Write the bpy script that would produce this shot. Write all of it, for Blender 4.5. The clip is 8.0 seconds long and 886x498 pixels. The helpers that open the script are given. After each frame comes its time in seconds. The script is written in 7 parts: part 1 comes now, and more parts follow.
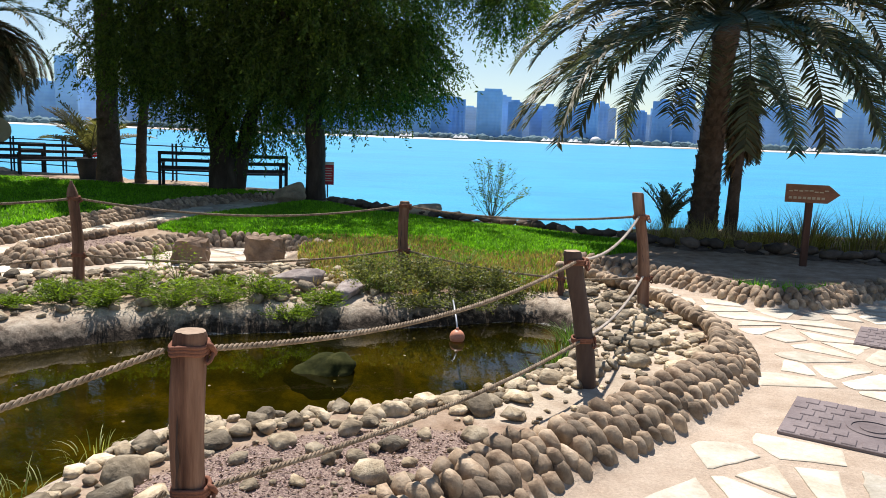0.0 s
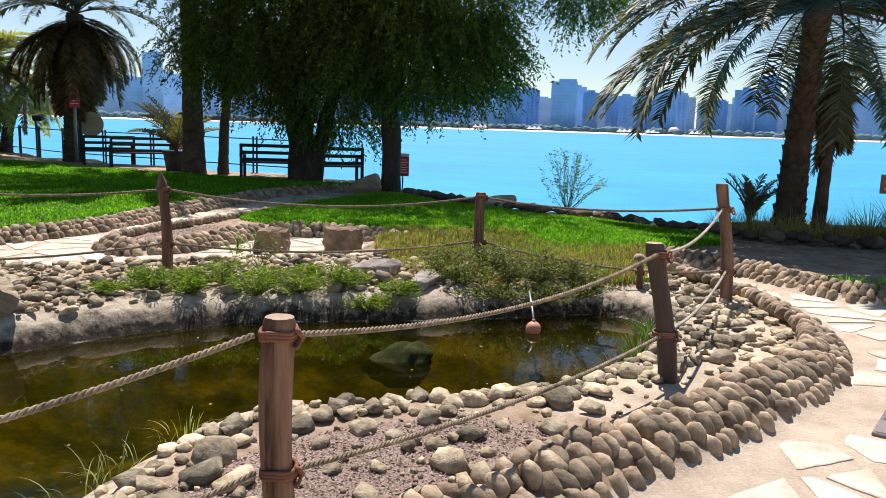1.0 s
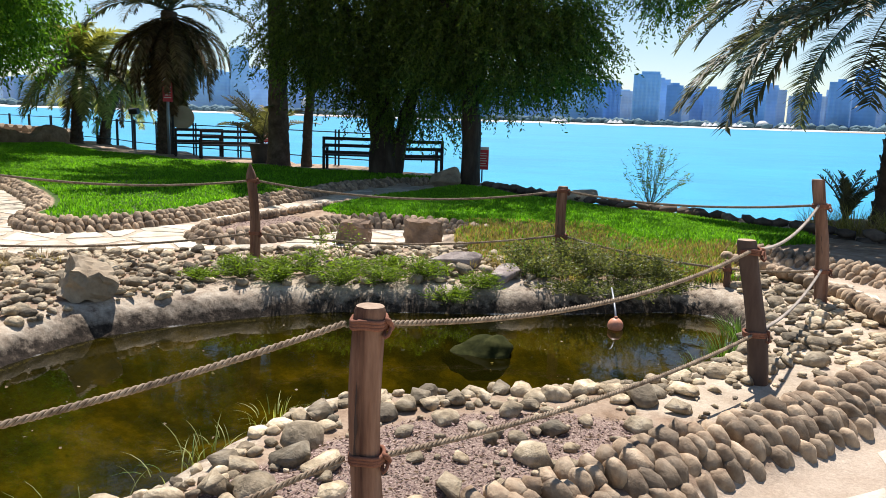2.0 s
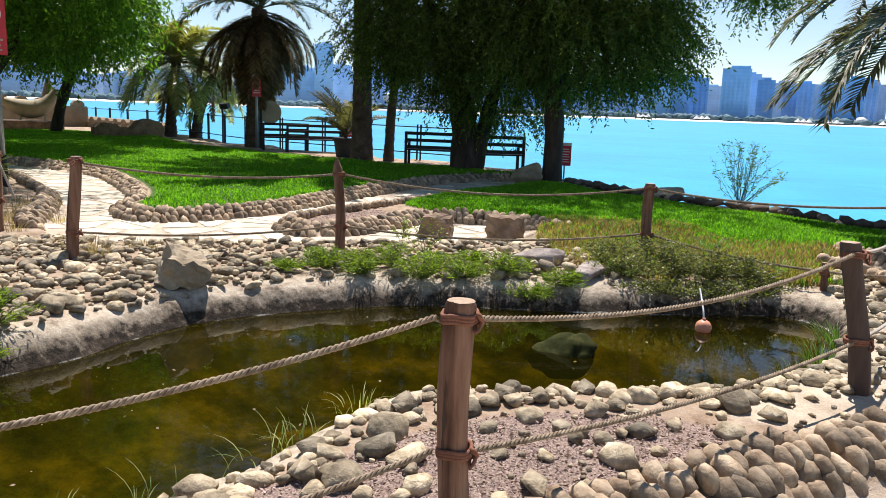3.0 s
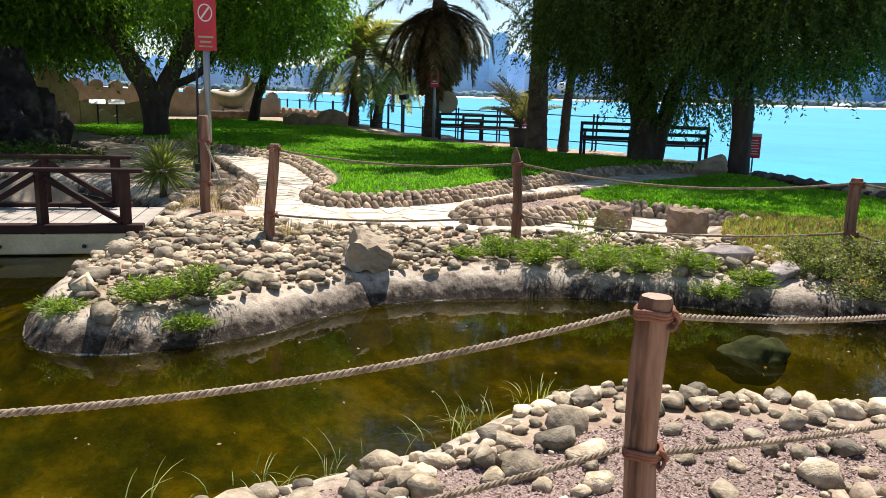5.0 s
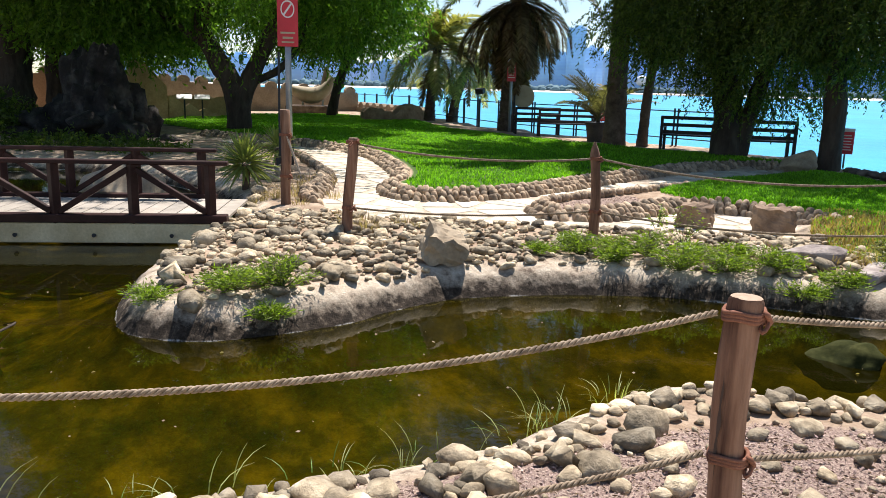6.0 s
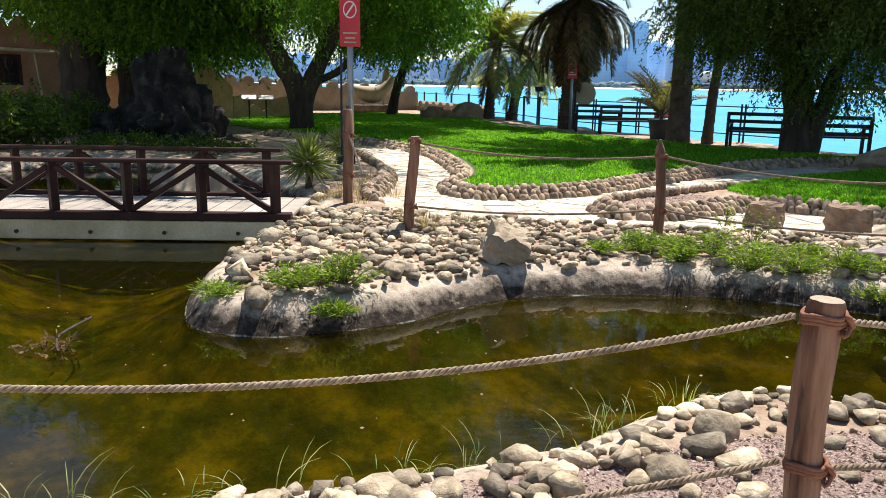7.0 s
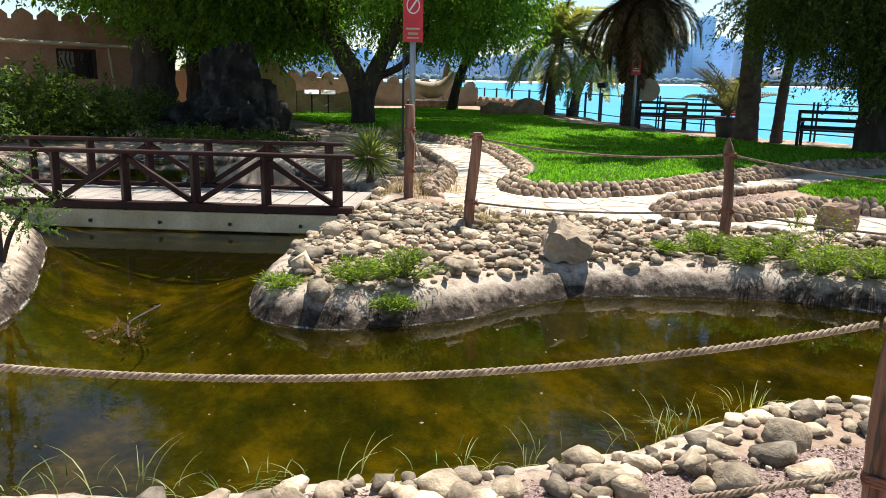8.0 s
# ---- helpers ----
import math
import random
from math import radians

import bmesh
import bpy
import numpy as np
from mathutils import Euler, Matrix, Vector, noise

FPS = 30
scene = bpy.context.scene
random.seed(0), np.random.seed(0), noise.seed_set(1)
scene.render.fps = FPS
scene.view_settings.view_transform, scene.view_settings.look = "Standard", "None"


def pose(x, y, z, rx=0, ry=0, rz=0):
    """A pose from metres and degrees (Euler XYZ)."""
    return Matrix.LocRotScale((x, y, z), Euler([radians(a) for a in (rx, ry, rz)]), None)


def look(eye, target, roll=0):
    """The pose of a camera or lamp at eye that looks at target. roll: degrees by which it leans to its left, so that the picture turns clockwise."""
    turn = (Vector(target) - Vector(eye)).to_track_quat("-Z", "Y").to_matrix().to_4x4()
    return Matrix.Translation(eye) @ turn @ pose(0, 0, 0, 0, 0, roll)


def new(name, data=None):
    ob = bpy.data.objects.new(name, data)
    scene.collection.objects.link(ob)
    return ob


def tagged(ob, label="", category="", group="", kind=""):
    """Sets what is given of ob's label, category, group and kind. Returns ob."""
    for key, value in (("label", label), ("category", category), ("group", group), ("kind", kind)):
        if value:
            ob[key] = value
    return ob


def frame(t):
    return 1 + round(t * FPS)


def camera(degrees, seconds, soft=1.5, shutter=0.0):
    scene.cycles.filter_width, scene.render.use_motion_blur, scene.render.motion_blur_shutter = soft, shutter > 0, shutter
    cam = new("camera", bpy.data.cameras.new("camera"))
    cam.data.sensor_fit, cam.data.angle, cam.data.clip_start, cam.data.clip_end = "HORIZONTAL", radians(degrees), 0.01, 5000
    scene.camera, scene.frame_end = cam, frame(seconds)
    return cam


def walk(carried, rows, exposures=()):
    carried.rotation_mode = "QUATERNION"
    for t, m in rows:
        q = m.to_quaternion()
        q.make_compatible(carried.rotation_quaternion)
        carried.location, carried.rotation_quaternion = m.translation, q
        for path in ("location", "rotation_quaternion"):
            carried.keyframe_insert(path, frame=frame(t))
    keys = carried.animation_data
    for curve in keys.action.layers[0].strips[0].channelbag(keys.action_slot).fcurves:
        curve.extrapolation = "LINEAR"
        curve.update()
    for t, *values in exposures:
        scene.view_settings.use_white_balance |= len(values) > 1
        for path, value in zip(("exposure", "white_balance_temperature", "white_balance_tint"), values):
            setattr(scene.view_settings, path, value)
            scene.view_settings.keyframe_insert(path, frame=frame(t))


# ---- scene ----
cam = camera(60.3, 8.0, soft=0.75)


def stand(x, y, z, yaw, pitch, roll):
    """A camera pose from its place, its turn to the left from +y, its pitch and its lean."""
    a, p = radians(yaw), radians(pitch)
    ahead = Vector((-math.sin(a) * math.cos(p), math.cos(a) * math.cos(p), math.sin(p)))
    return look((x, y, z), Vector((x, y, z)) + ahead, roll)


PATH = [
    (0.0, -0.000, -0.000, 1.600, 0.00, -8.26, 2.14),
    (0.5, -0.018, -0.006, 1.594, 2.60, -8.70, 1.69),
    (1.0, -0.036, -0.003, 1.592, 5.47, -9.06, 1.77),
    (1.5, -0.055, -0.009, 1.589, 8.33, -9.42, 1.82),
    (3.0, -0.124, -0.019, 1.583, 17.15, -10.24, 1.95),
    (3.5, -0.142, -0.019, 1.581, 19.99, -10.55, 2.14),
    (4.0, -0.156, -0.016, 1.579, 22.92, -10.76, 1.98),
    (4.5, -0.182, -0.026, 1.577, 26.46, -11.03, 1.71),
    (6.0, -0.230, -0.036, 1.572, 35.48, -11.91, 1.42),
    (6.5, -0.245, -0.043, 1.574, 37.62, -12.01, 1.08),
    (7.0, -0.257, -0.047, 1.572, 39.94, -12.12, 0.79),
    (7.5, -0.271, -0.051, 1.572, 42.00, -12.35, 0.84),
    (8.0, -0.289, -0.061, 1.573, 44.27, -12.50, 1.04),
]
walk(cam, [(t, stand(*row)) for t, *row in PATH], exposures=[(0.0, 0.6, 6420, 11.5), (3.0, 0.78, 6420, 11.5), (8.0, 0.98, 6420, 11)])

# ---- light: high sun ahead of the camera, clear hazy sky ----
SUN_FROM = Vector((-0.11, 0.47, 0.92)).normalized()
world = bpy.data.worlds.new("sky")
scene.world = world
world.use_nodes = True
wn = world.node_tree
sky = wn.nodes.new("ShaderNodeTexSky")
sky.sky_type, sky.sun_disc = "NISHITA", False
sky.sun_elevation = math.asin(SUN_FROM.z)
sky.sun_rotation = math.atan2(SUN_FROM.x, SUN_FROM.y)
sky.dust_density, sky.air_density, sky.ozone_density = 0.15, 1.0, 2.0
wn.nodes["Background"].inputs["Strength"].default_value = 0.077
wn.links.new(sky.outputs[0], wn.nodes["Background"].inputs["Color"])
sun = new("sun", bpy.data.lights.new("sun", "SUN"))
sun.data.energy, sun.data.angle, sun.data.color = 5.0, radians(0.55), (1.0, 0.94, 0.89)
sun.matrix_world = look(SUN_FROM * 60, (0, 0, 0))


# ---- materials ----
def nodes_of(name):
    m = bpy.data.materials.new(name)
    m.use_nodes = True
    nt = m.node_tree
    return m, nt, nt.nodes["Principled BSDF"]


def node(nt, kind, **inputs):
    n = nt.nodes.new("ShaderNode" + kind)
    for key, value in inputs.items():
        sock = n.inputs[key.replace("_", " ")]
        if isinstance(value, bpy.types.NodeSocket):
            nt.links.new(value, sock)
        else:
            sock.default_value = value
    return n


def ramp(nt, fac, stops):
    n = nt.nodes.new("ShaderNodeValToRGB")
    el = n.color_ramp.elements
    while len(el) < len(stops):
        el.new(0.5)
    for e, (p, c) in zip(el, stops):
        e.position, e.color = p, (*c, 1)
    nt.links.new(fac, n.inputs["Fac"])
    return n.outputs["Color"]


def mix(nt, fac, a, b, how="MIX"):
    n = nt.nodes.new("ShaderNodeMix")
    n.data_type, n.blend_type = "RGBA", how
    for sock, value in zip((n.inputs[0], n.inputs[6], n.inputs[7]), (fac, a, b)):
        if isinstance(value, bpy.types.NodeSocket):
            nt.links.new(value, sock)
        elif isinstance(value, float):
            sock.default_value = value
        else:
            sock.default_value = (*value, 1)
    return n.outputs[2]


def where(nt, stretch=(1, 1, 1)):
    g = nt.nodes.new("ShaderNodeNewGeometry")
    m = node(nt, "Mapping", Vector=g.outputs["Position"], Scale=stretch)
    return m.outputs[0]


def tex(nt, at, scale, detail=5.0, rough=0.6):
    return node(nt, "TexNoise", Vector=at, Scale=scale, Detail=detail, Roughness=rough).outputs["Fac"]


def surface(name, cols, scale=6.0, rough=0.8, bump=0.3, fine=70.0, vary="", amount=0.35, stretch=(1, 1, 1), metal=0.0, spec=0.3, stain=0.25, depth=0.01):
    """Matt surface: three colours in noise, larger stains, fine relief; vary: object or island."""
    m, nt, p = nodes_of(name)
    at = where(nt, stretch)
    n1, n2, n3 = tex(nt, at, scale), tex(nt, at, scale * 0.22, 3), tex(nt, at, fine, 4)
    step = 0.4 / max(1, len(cols) - 1)
    col = ramp(nt, n1, [(0.3 + i * step, c) for i, c in enumerate(cols)])
    dark = ramp(nt, n2, [(0.3, (1 - stain,) * 3), (0.65, (1 + stain * 0.4,) * 3)])
    col = mix(nt, 1.0, col, dark, "MULTIPLY")
    grain = ramp(nt, n3, [(0.25, (0.82,) * 3), (0.75, (1.12,) * 3)])
    col = mix(nt, 1.0, col, grain, "MULTIPLY")
    if vary:
        r = nt.nodes.new("ShaderNodeObjectInfo").outputs["Random"] if vary == "object" else nt.nodes.new("ShaderNodeNewGeometry").outputs["Random Per Island"]
        tone = ramp(nt, r, [(0.0, (1 - amount,) * 3), (0.5, (1.0, 0.98, 0.95)), (1.0, (1 + amount, 1 + amount * 0.94, 1 + amount * 0.84))])
        col = mix(nt, 1.0, col, tone, "MULTIPLY")
    nt.links.new(col, p.inputs["Base Color"])
    p.inputs["Roughness"].default_value, p.inputs["Metallic"].default_value = rough, metal
    p.inputs["Specular IOR Level"].default_value = spec
    b = node(nt, "Bump", Strength=bump, Distance=depth, Height=tex(nt, at, fine * 0.5, 6, 0.65))
    nt.links.new(b.outputs[0], p.inputs["Normal"])
    return m


def foliage(name, dark, light, lets=0.4, rough=0.45, spec=0.35):
    """Leaf: every leaf its own tone, some light through it."""
    m, nt, p = nodes_of(name)
    r = nt.nodes.new("ShaderNodeNewGeometry").outputs["Random Per Island"]
    big = tex(nt, where(nt), 0.9, 3)
    col = mix(nt, 1.0, ramp(nt, r, [(0.0, dark), (0.75, light), (1.0, tuple(c * 1.25 for c in light))]), ramp(nt, big, [(0.3, (0.8,) * 3), (0.7, (1.15,) * 3)]), "MULTIPLY")
    nt.links.new(col, p.inputs["Base Color"])
    p.inputs["Roughness"].default_value, p.inputs["Specular IOR Level"].default_value = rough, spec
    t = node(nt, "BsdfTranslucent", Color=mix(nt, 1.0, col, (1.25, 1.35, 0.5), "MULTIPLY"))
    mx = node(nt, "MixShader", Fac=lets)
    nt.links.new(p.outputs[0], mx.inputs[1])
    nt.links.new(t.outputs[0], mx.inputs[2])
    nt.links.new(mx.outputs[0], nt.nodes["Material Output"].inputs["Surface"])
    return m


def plain(name, col, rough=0.5, metal=0.0, spec=0.4):
    return surface(name, [tuple(c * 0.92 for c in col), col], 9, rough, 0.08, 90, metal=metal, spec=spec, stain=0.12)


STONE_COLS = [(0.17, 0.13, 0.08), (0.40, 0.325, 0.215), (0.58, 0.50, 0.36)]
M_STONE = surface("river_stone", STONE_COLS, 12, 0.8, 0.7, 40, "object", 0.55, stain=0.5, depth=0.03)
M_STONES = surface("river_stones", STONE_COLS, 12, 0.8, 0.7, 40, "island", 0.55, stain=0.5, depth=0.03)
M_WALLSTONE = surface("border_stone", [(0.20, 0.135, 0.085), (0.36, 0.27, 0.18), (0.47, 0.375, 0.265)], 14, 0.85, 0.8, 40, "object", 0.40, stain=0.35, depth=0.015)
M_WALLSTONES = surface("border_stones", [(0.20, 0.135, 0.085), (0.36, 0.27, 0.18), (0.47, 0.375, 0.265)], 14, 0.85, 0.8, 40, "island", 0.40, stain=0.35, depth=0.015)
M_FLAG = surface("flagstone", [(0.46, 0.40, 0.30), (0.58, 0.53, 0.42), (0.66, 0.61, 0.51)], 5.5, 0.9, 0.6, 45, "object", 0.16)
M_FLAGS = surface("flagstones", [(0.47, 0.42, 0.34), (0.60, 0.56, 0.48), (0.69, 0.65, 0.58)], 5.5, 0.9, 0.5, 45, "island", 0.15)
M_BOULDER = surface("boulder_stone", [(0.26, 0.20, 0.13), (0.38, 0.30, 0.20), (0.46, 0.38, 0.27)], 4, 0.85, 0.6, 35)
M_GREYROCK = surface("grey_rock", [(0.17, 0.135, 0.12), (0.30, 0.25, 0.22), (0.42, 0.365, 0.32)], 7, 0.9, 0.8, 35, depth=0.02)
M_BLOCK = surface("brown_block_stone", [(0.15, 0.10, 0.065), (0.24, 0.165, 0.11), (0.32, 0.23, 0.16)], 6, 0.9, 0.6, 35)
M_MOSSROCK = surface("algae_rock", [(0.014, 0.017, 0.005), (0.032, 0.035, 0.010), (0.06, 0.06, 0.02)], 9, 1.0, 0.6, 40, spec=0.08)
M_LAVA = surface("wet_dark_rock", [(0.010, 0.008, 0.007), (0.028, 0.023, 0.020), (0.10, 0.085, 0.072)], 2.2, 0.75, 1.0, 9, depth=0.08, spec=0.15)
M_LOG = surface("weathered_log", [(0.09, 0.04, 0.025), (0.25, 0.135, 0.086), (0.36, 0.22, 0.15)], 16, 0.85, 0.7, 60, "object", 0.15, stretch=(1, 1, 0.10), stain=0.5, depth=0.02)
M_LOGDARK = surface("dark_log", [(0.045, 0.03, 0.024), (0.085, 0.055, 0.042), (0.12, 0.085, 0.065)], 7, 0.85, 0.6, 40, stretch=(1, 1, 0.18))
M_LOGEND = surface("sawn_end", [(0.30, 0.21, 0.14), (0.42, 0.31, 0.22)], 14, 0.9, 0.4, 60)
M_ROPE = surface("manila_rope", [(0.14, 0.10, 0.064), (0.28, 0.21, 0.14), (0.42, 0.335, 0.235)], 30, 0.95, 0.5, 240, depth=0.003)
M_ROPEWHITE = surface("white_rope", [(0.36, 0.31, 0.25), (0.48, 0.42, 0.35)], 30, 0.95, 0.5, 240, depth=0.003)
M_TIE = surface("rusty_rope_tie", [(0.17, 0.07, 0.04), (0.27, 0.12, 0.075)], 25, 0.95, 0.5, 200, depth=0.003)
M_BARK = surface("tree_bark", [(0.032, 0.024, 0.018), (0.06, 0.045, 0.034), (0.09, 0.07, 0.054)], 5, 0.95, 0.9, 22, stretch=(1, 1, 0.3), depth=0.03)
M_PALMBARK = surface("palm_bark", [(0.065, 0.042, 0.028), (0.11, 0.075, 0.053), (0.16, 0.115, 0.085)], 6, 0.95, 0.8, 26, depth=0.02)
M_LEAF_DARK = foliage("dark_leaf", (0.038, 0.058, 0.011), (0.115, 0.165, 0.030), 0.58)
# Green raised for back-light, on top of the light let through.
M_LEAF_LIT = foliage("backlit_leaf", (0.055, 0.12, 0.015), (0.15, 0.285, 0.036), 0.62)
M_LEAF_MID = foliage("green_leaf", (0.042, 0.085, 0.012), (0.115, 0.20, 0.030), 0.55)
M_LEAF_HERB = foliage("herb_leaf", (0.085, 0.13, 0.014), (0.20, 0.28, 0.035), 0.5)
M_LEAF_BUSH = foliage("bush_leaf", (0.05, 0.062, 0.018), (0.20, 0.21, 0.075), 0.45)
M_LEAF_SEA = foliage("shrub_leaf", (0.12, 0.16, 0.05), (0.25, 0.31, 0.10), 0.55)
M_GRASS = foliage("lawn_blade", (0.075, 0.21, 0.010), (0.19, 0.42, 0.025), 0.5, 0.6, 0.2)
M_GRASSDRY = foliage("dry_grass_blade", (0.19, 0.135, 0.05), (0.36, 0.27, 0.11), 0.4, 0.7, 0.2)
M_STRAW = foliage("straw_blade", (0.24, 0.17, 0.10), (0.40, 0.31, 0.19), 0.3, 0.8, 0.15)
M_REED = foliage("bank_grass_blade", (0.12, 0.16, 0.03), (0.36, 0.38, 0.15), 0.45, 0.5, 0.3)
M_HERBGRASS = foliage("bright_bank_grass", (0.06, 0.12, 0.02), (0.13, 0.22, 0.045), 0.4, 0.5, 0.3)
M_STRAWGREEN = foliage("olive_straw_blade", (0.22, 0.185, 0.07), (0.46, 0.39, 0.17), 0.6, 0.8, 0.15)
M_STEM = foliage("green_stem", (0.08, 0.09, 0.03), (0.14, 0.15, 0.06), 0.1)
M_LITTER = foliage("fallen_chips", (0.11, 0.066, 0.06), (0.40, 0.295, 0.26), 0.1, 0.9, 0.1)
M_FROND = foliage("palm_frond", (0.060, 0.058, 0.030), (0.15, 0.14, 0.075), 0.35, 0.5, 0.3)
# Brighter copy of the palm frond, sun sheen put into its colour.
M_FRONDLIT = foliage("sunlit_yellow_green_frond", (0.13, 0.135, 0.05), (0.35, 0.325, 0.14), 0.55, 0.4, 0.5)
M_FRONDDEAD = foliage("dead_frond", (0.085, 0.05, 0.03), (0.21, 0.135, 0.08), 0.4, 0.9, 0.1)
M_LEAF_SHRUB = foliage("small_shrub_leaf", (0.045, 0.085, 0.022), (0.12, 0.19, 0.055), 0.45)
M_YUCCA = foliage("yucca_blade", (0.15, 0.20, 0.045), (0.33, 0.37, 0.11), 0.3, 0.4, 0.5)
M_REDWOOD = surface("red_brown_paint", [(0.018, 0.006, 0.005), (0.032, 0.011, 0.009), (0.05, 0.019, 0.015)], 6, 0.5, 0.3, 50, spec=0.22)
M_BENCH = surface("dark_bench_wood", [(0.018, 0.014, 0.013), (0.035, 0.026, 0.024)], 8, 0.6, 0.3, 50)
M_CREAM = surface("cream_paint", [(0.52, 0.43, 0.24), (0.70, 0.61, 0.38)], 3, 0.7, 0.2, 40, stain=0.35)
M_PLANK = surface("deck_board", [(0.29, 0.255, 0.21), (0.39, 0.35, 0.295)], 5, 0.8, 0.3, 60, "object", 0.14)
M_ADOBE = surface("adobe_plaster", [(0.26, 0.145, 0.085), (0.34, 0.20, 0.125), (0.40, 0.25, 0.16)], 1.2, 0.95, 0.5, 14, stain=0.2)
M_SANDWALL = surface("sand_plaster", [(0.25, 0.19, 0.13), (0.33, 0.255, 0.175), (0.39, 0.31, 0.22)], 1.5, 0.95, 0.5, 14, stain=0.25)
M_BROWNMUD = surface("brown_mud_plaster", [(0.15, 0.09, 0.05), (0.26, 0.17, 0.10), (0.34, 0.235, 0.145)], 2.5, 0.95, 0.9, 12, depth=0.05)
M_YELLOWWALL = surface("yellow_mud_plaster", [(0.42, 0.28, 0.12), (0.55, 0.39, 0.19), (0.60, 0.46, 0.26)], 1.6, 0.95, 0.6, 14)
M_DARKWALL = surface("dark_rubble", [(0.07, 0.052, 0.04), (0.13, 0.098, 0.074), (0.19, 0.145, 0.112)], 5, 0.95, 0.6, 30, "object", 0.3)
M_REDSIGN = plain("red_sign_paint", (0.58, 0.03, 0.045), 0.45)
M_WHITE = plain("white_paint", (0.72, 0.71, 0.68), 0.5)
M_GREYMETAL = plain("galvanised_metal", (0.36, 0.38, 0.40), 0.45, 0.6)
M_DARKMETAL = plain("dark_metal", (0.03, 0.033, 0.037), 0.5, 0.3)
M_SIGNWOOD = surface("carved_sign_wood", [(0.20, 0.085, 0.042), (0.29, 0.13, 0.07)], 9, 0.7, 0.4, 60, stretch=(0.3, 1, 1))
M_SIGNPOST = surface("brown_post_wood", [(0.09, 0.04, 0.025), (0.15, 0.07, 0.045)], 9, 0.8, 0.4, 60, stretch=(1, 1, 0.2))
M_TAN = surface("tan_board", [(0.38, 0.31, 0.20), (0.46, 0.39, 0.27)], 4, 0.8, 0.2, 40)
M_IRON = surface("cast_iron_cover", [(0.16, 0.125, 0.12), (0.25, 0.205, 0.195)], 6, 0.7, 0.4, 60)
M_BALL = surface("orange_float", [(0.55, 0.22, 0.12), (0.66, 0.30, 0.18)], 14, 0.45, 0.1, 60)
M_POT = surface("dark_plant_tub", [(0.03, 0.028, 0.026), (0.06, 0.055, 0.05)], 6, 0.7, 0.3, 50)
M_GLASSDARK = plain("dark_window_glass", (0.02, 0.02, 0.022), 0.12, 0.0, 0.6)


def ground_material():
    """One sheet: bare soil, mulch, mortar between flagstones, lawn soil, pond concrete and mud, sea bed."""
    m, nt, p = nodes_of("ground_soil")
    at = where(nt)
    mid, fine, big = tex(nt, at, 5), tex(nt, at, 60, 6, 0.7), tex(nt, at, 0.8, 3)

    def mask(key):
        a = nt.nodes.new("ShaderNodeAttribute")
        a.attribute_name = key
        jit = node(nt, "Math", Value=mid)
        jit.operation = "MULTIPLY_ADD"
        jit.inputs[1].default_value, jit.inputs[2].default_value = 0.7, -0.35
        s = nt.nodes.new("ShaderNodeMath")
        nt.links.new(a.outputs["Fac"], s.inputs[0])
        nt.links.new(jit.outputs[0], s.inputs[1])
        return ramp(nt, s.outputs[0], [(0.38, (0, 0, 0)), (0.62, (1, 1, 1))])

    soil = ramp(nt, mid, [(0.3, (0.23, 0.155, 0.10)), (0.5, (0.35, 0.255, 0.175)), (0.7, (0.46, 0.365, 0.27))])
    sand = ramp(nt, mid, [(0.3, (0.42, 0.33, 0.235)), (0.7, (0.60, 0.51, 0.385))])
    mulch = ramp(nt, tex(nt, at, 90, 5, 0.75), [(0.35, (0.125, 0.08, 0.066)), (0.5, (0.275, 0.195, 0.16)), (0.66, (0.50, 0.40, 0.31))])
    mortar = ramp(nt, mid, [(0.3, (0.42, 0.325, 0.235)), (0.7, (0.57, 0.465, 0.355))])
    turf = ramp(nt, mid, [(0.3, (0.035, 0.075, 0.012)), (0.7, (0.07, 0.13, 0.022))])
    bank = ramp(nt, tex(nt, at, 9, 8, 0.72), [(0.34, (0.17, 0.125, 0.09)), (0.45, (0.43, 0.345, 0.25)), (0.67, (0.61, 0.525, 0.40))])
    mud = ramp(nt, tex(nt, at, 2.1, 9, 0.68), [(0.36, (0.022, 0.024, 0.005)), (0.5, (0.15, 0.13, 0.018)), (0.64, (0.46, 0.36, 0.07))])
    salt = ramp(nt, tex(nt, at, 30, 6, 0.7), [(0.42, (0.10, 0.085, 0.06)), (0.56, (0.62, 0.58, 0.50))])
    wet = ramp(nt, tex(nt, at, 14, 8, 0.75), [(0.42, (0.022, 0.016, 0.010)), (0.56, (0.06, 0.044, 0.03)), (0.70, (0.20, 0.155, 0.105))])
    dry = ramp(nt, mid, [(0.3, (0.16, 0.13, 0.055)), (0.7, (0.30, 0.25, 0.12))])
    col = soil
    for key, c in (("sand", sand), ("mulch", mulch), ("path", mortar), ("dry", dry), ("lawn", turf)):
        col = mix(nt, mask(key), col, c)
    edge = nt.nodes.new("ShaderNodeAttribute")
    edge.attribute_name = "shore"

    def band(wander, stops):
        r = nt.nodes.new("ShaderNodeMath")
        r.operation = "MULTIPLY_ADD"
        nt.links.new(tex(nt, at, 7, 7, 0.7), r.inputs[0])
        r.inputs[1].default_value = wander
        nt.links.new(edge.outputs["Fac"], r.inputs[2])
        off = node(nt, "Math", Value=r.outputs[0])
        off.inputs[1].default_value = 0.5 - wander / 2
        return ramp(nt, off.outputs[0], [(p, (v, v, v)) for p, v in stops])

    col = mix(nt, band(0.30, [(0.80, 1), (0.90, 0)]), col, bank)
    col = mix(nt, band(0.26, [(0.56, 1), (0.68, 0)]), col, wet)
    col = mix(nt, band(0.012, [(0.494, 0), (0.499, 0.7), (0.504, 0.7), (0.510, 0)]), col, salt)
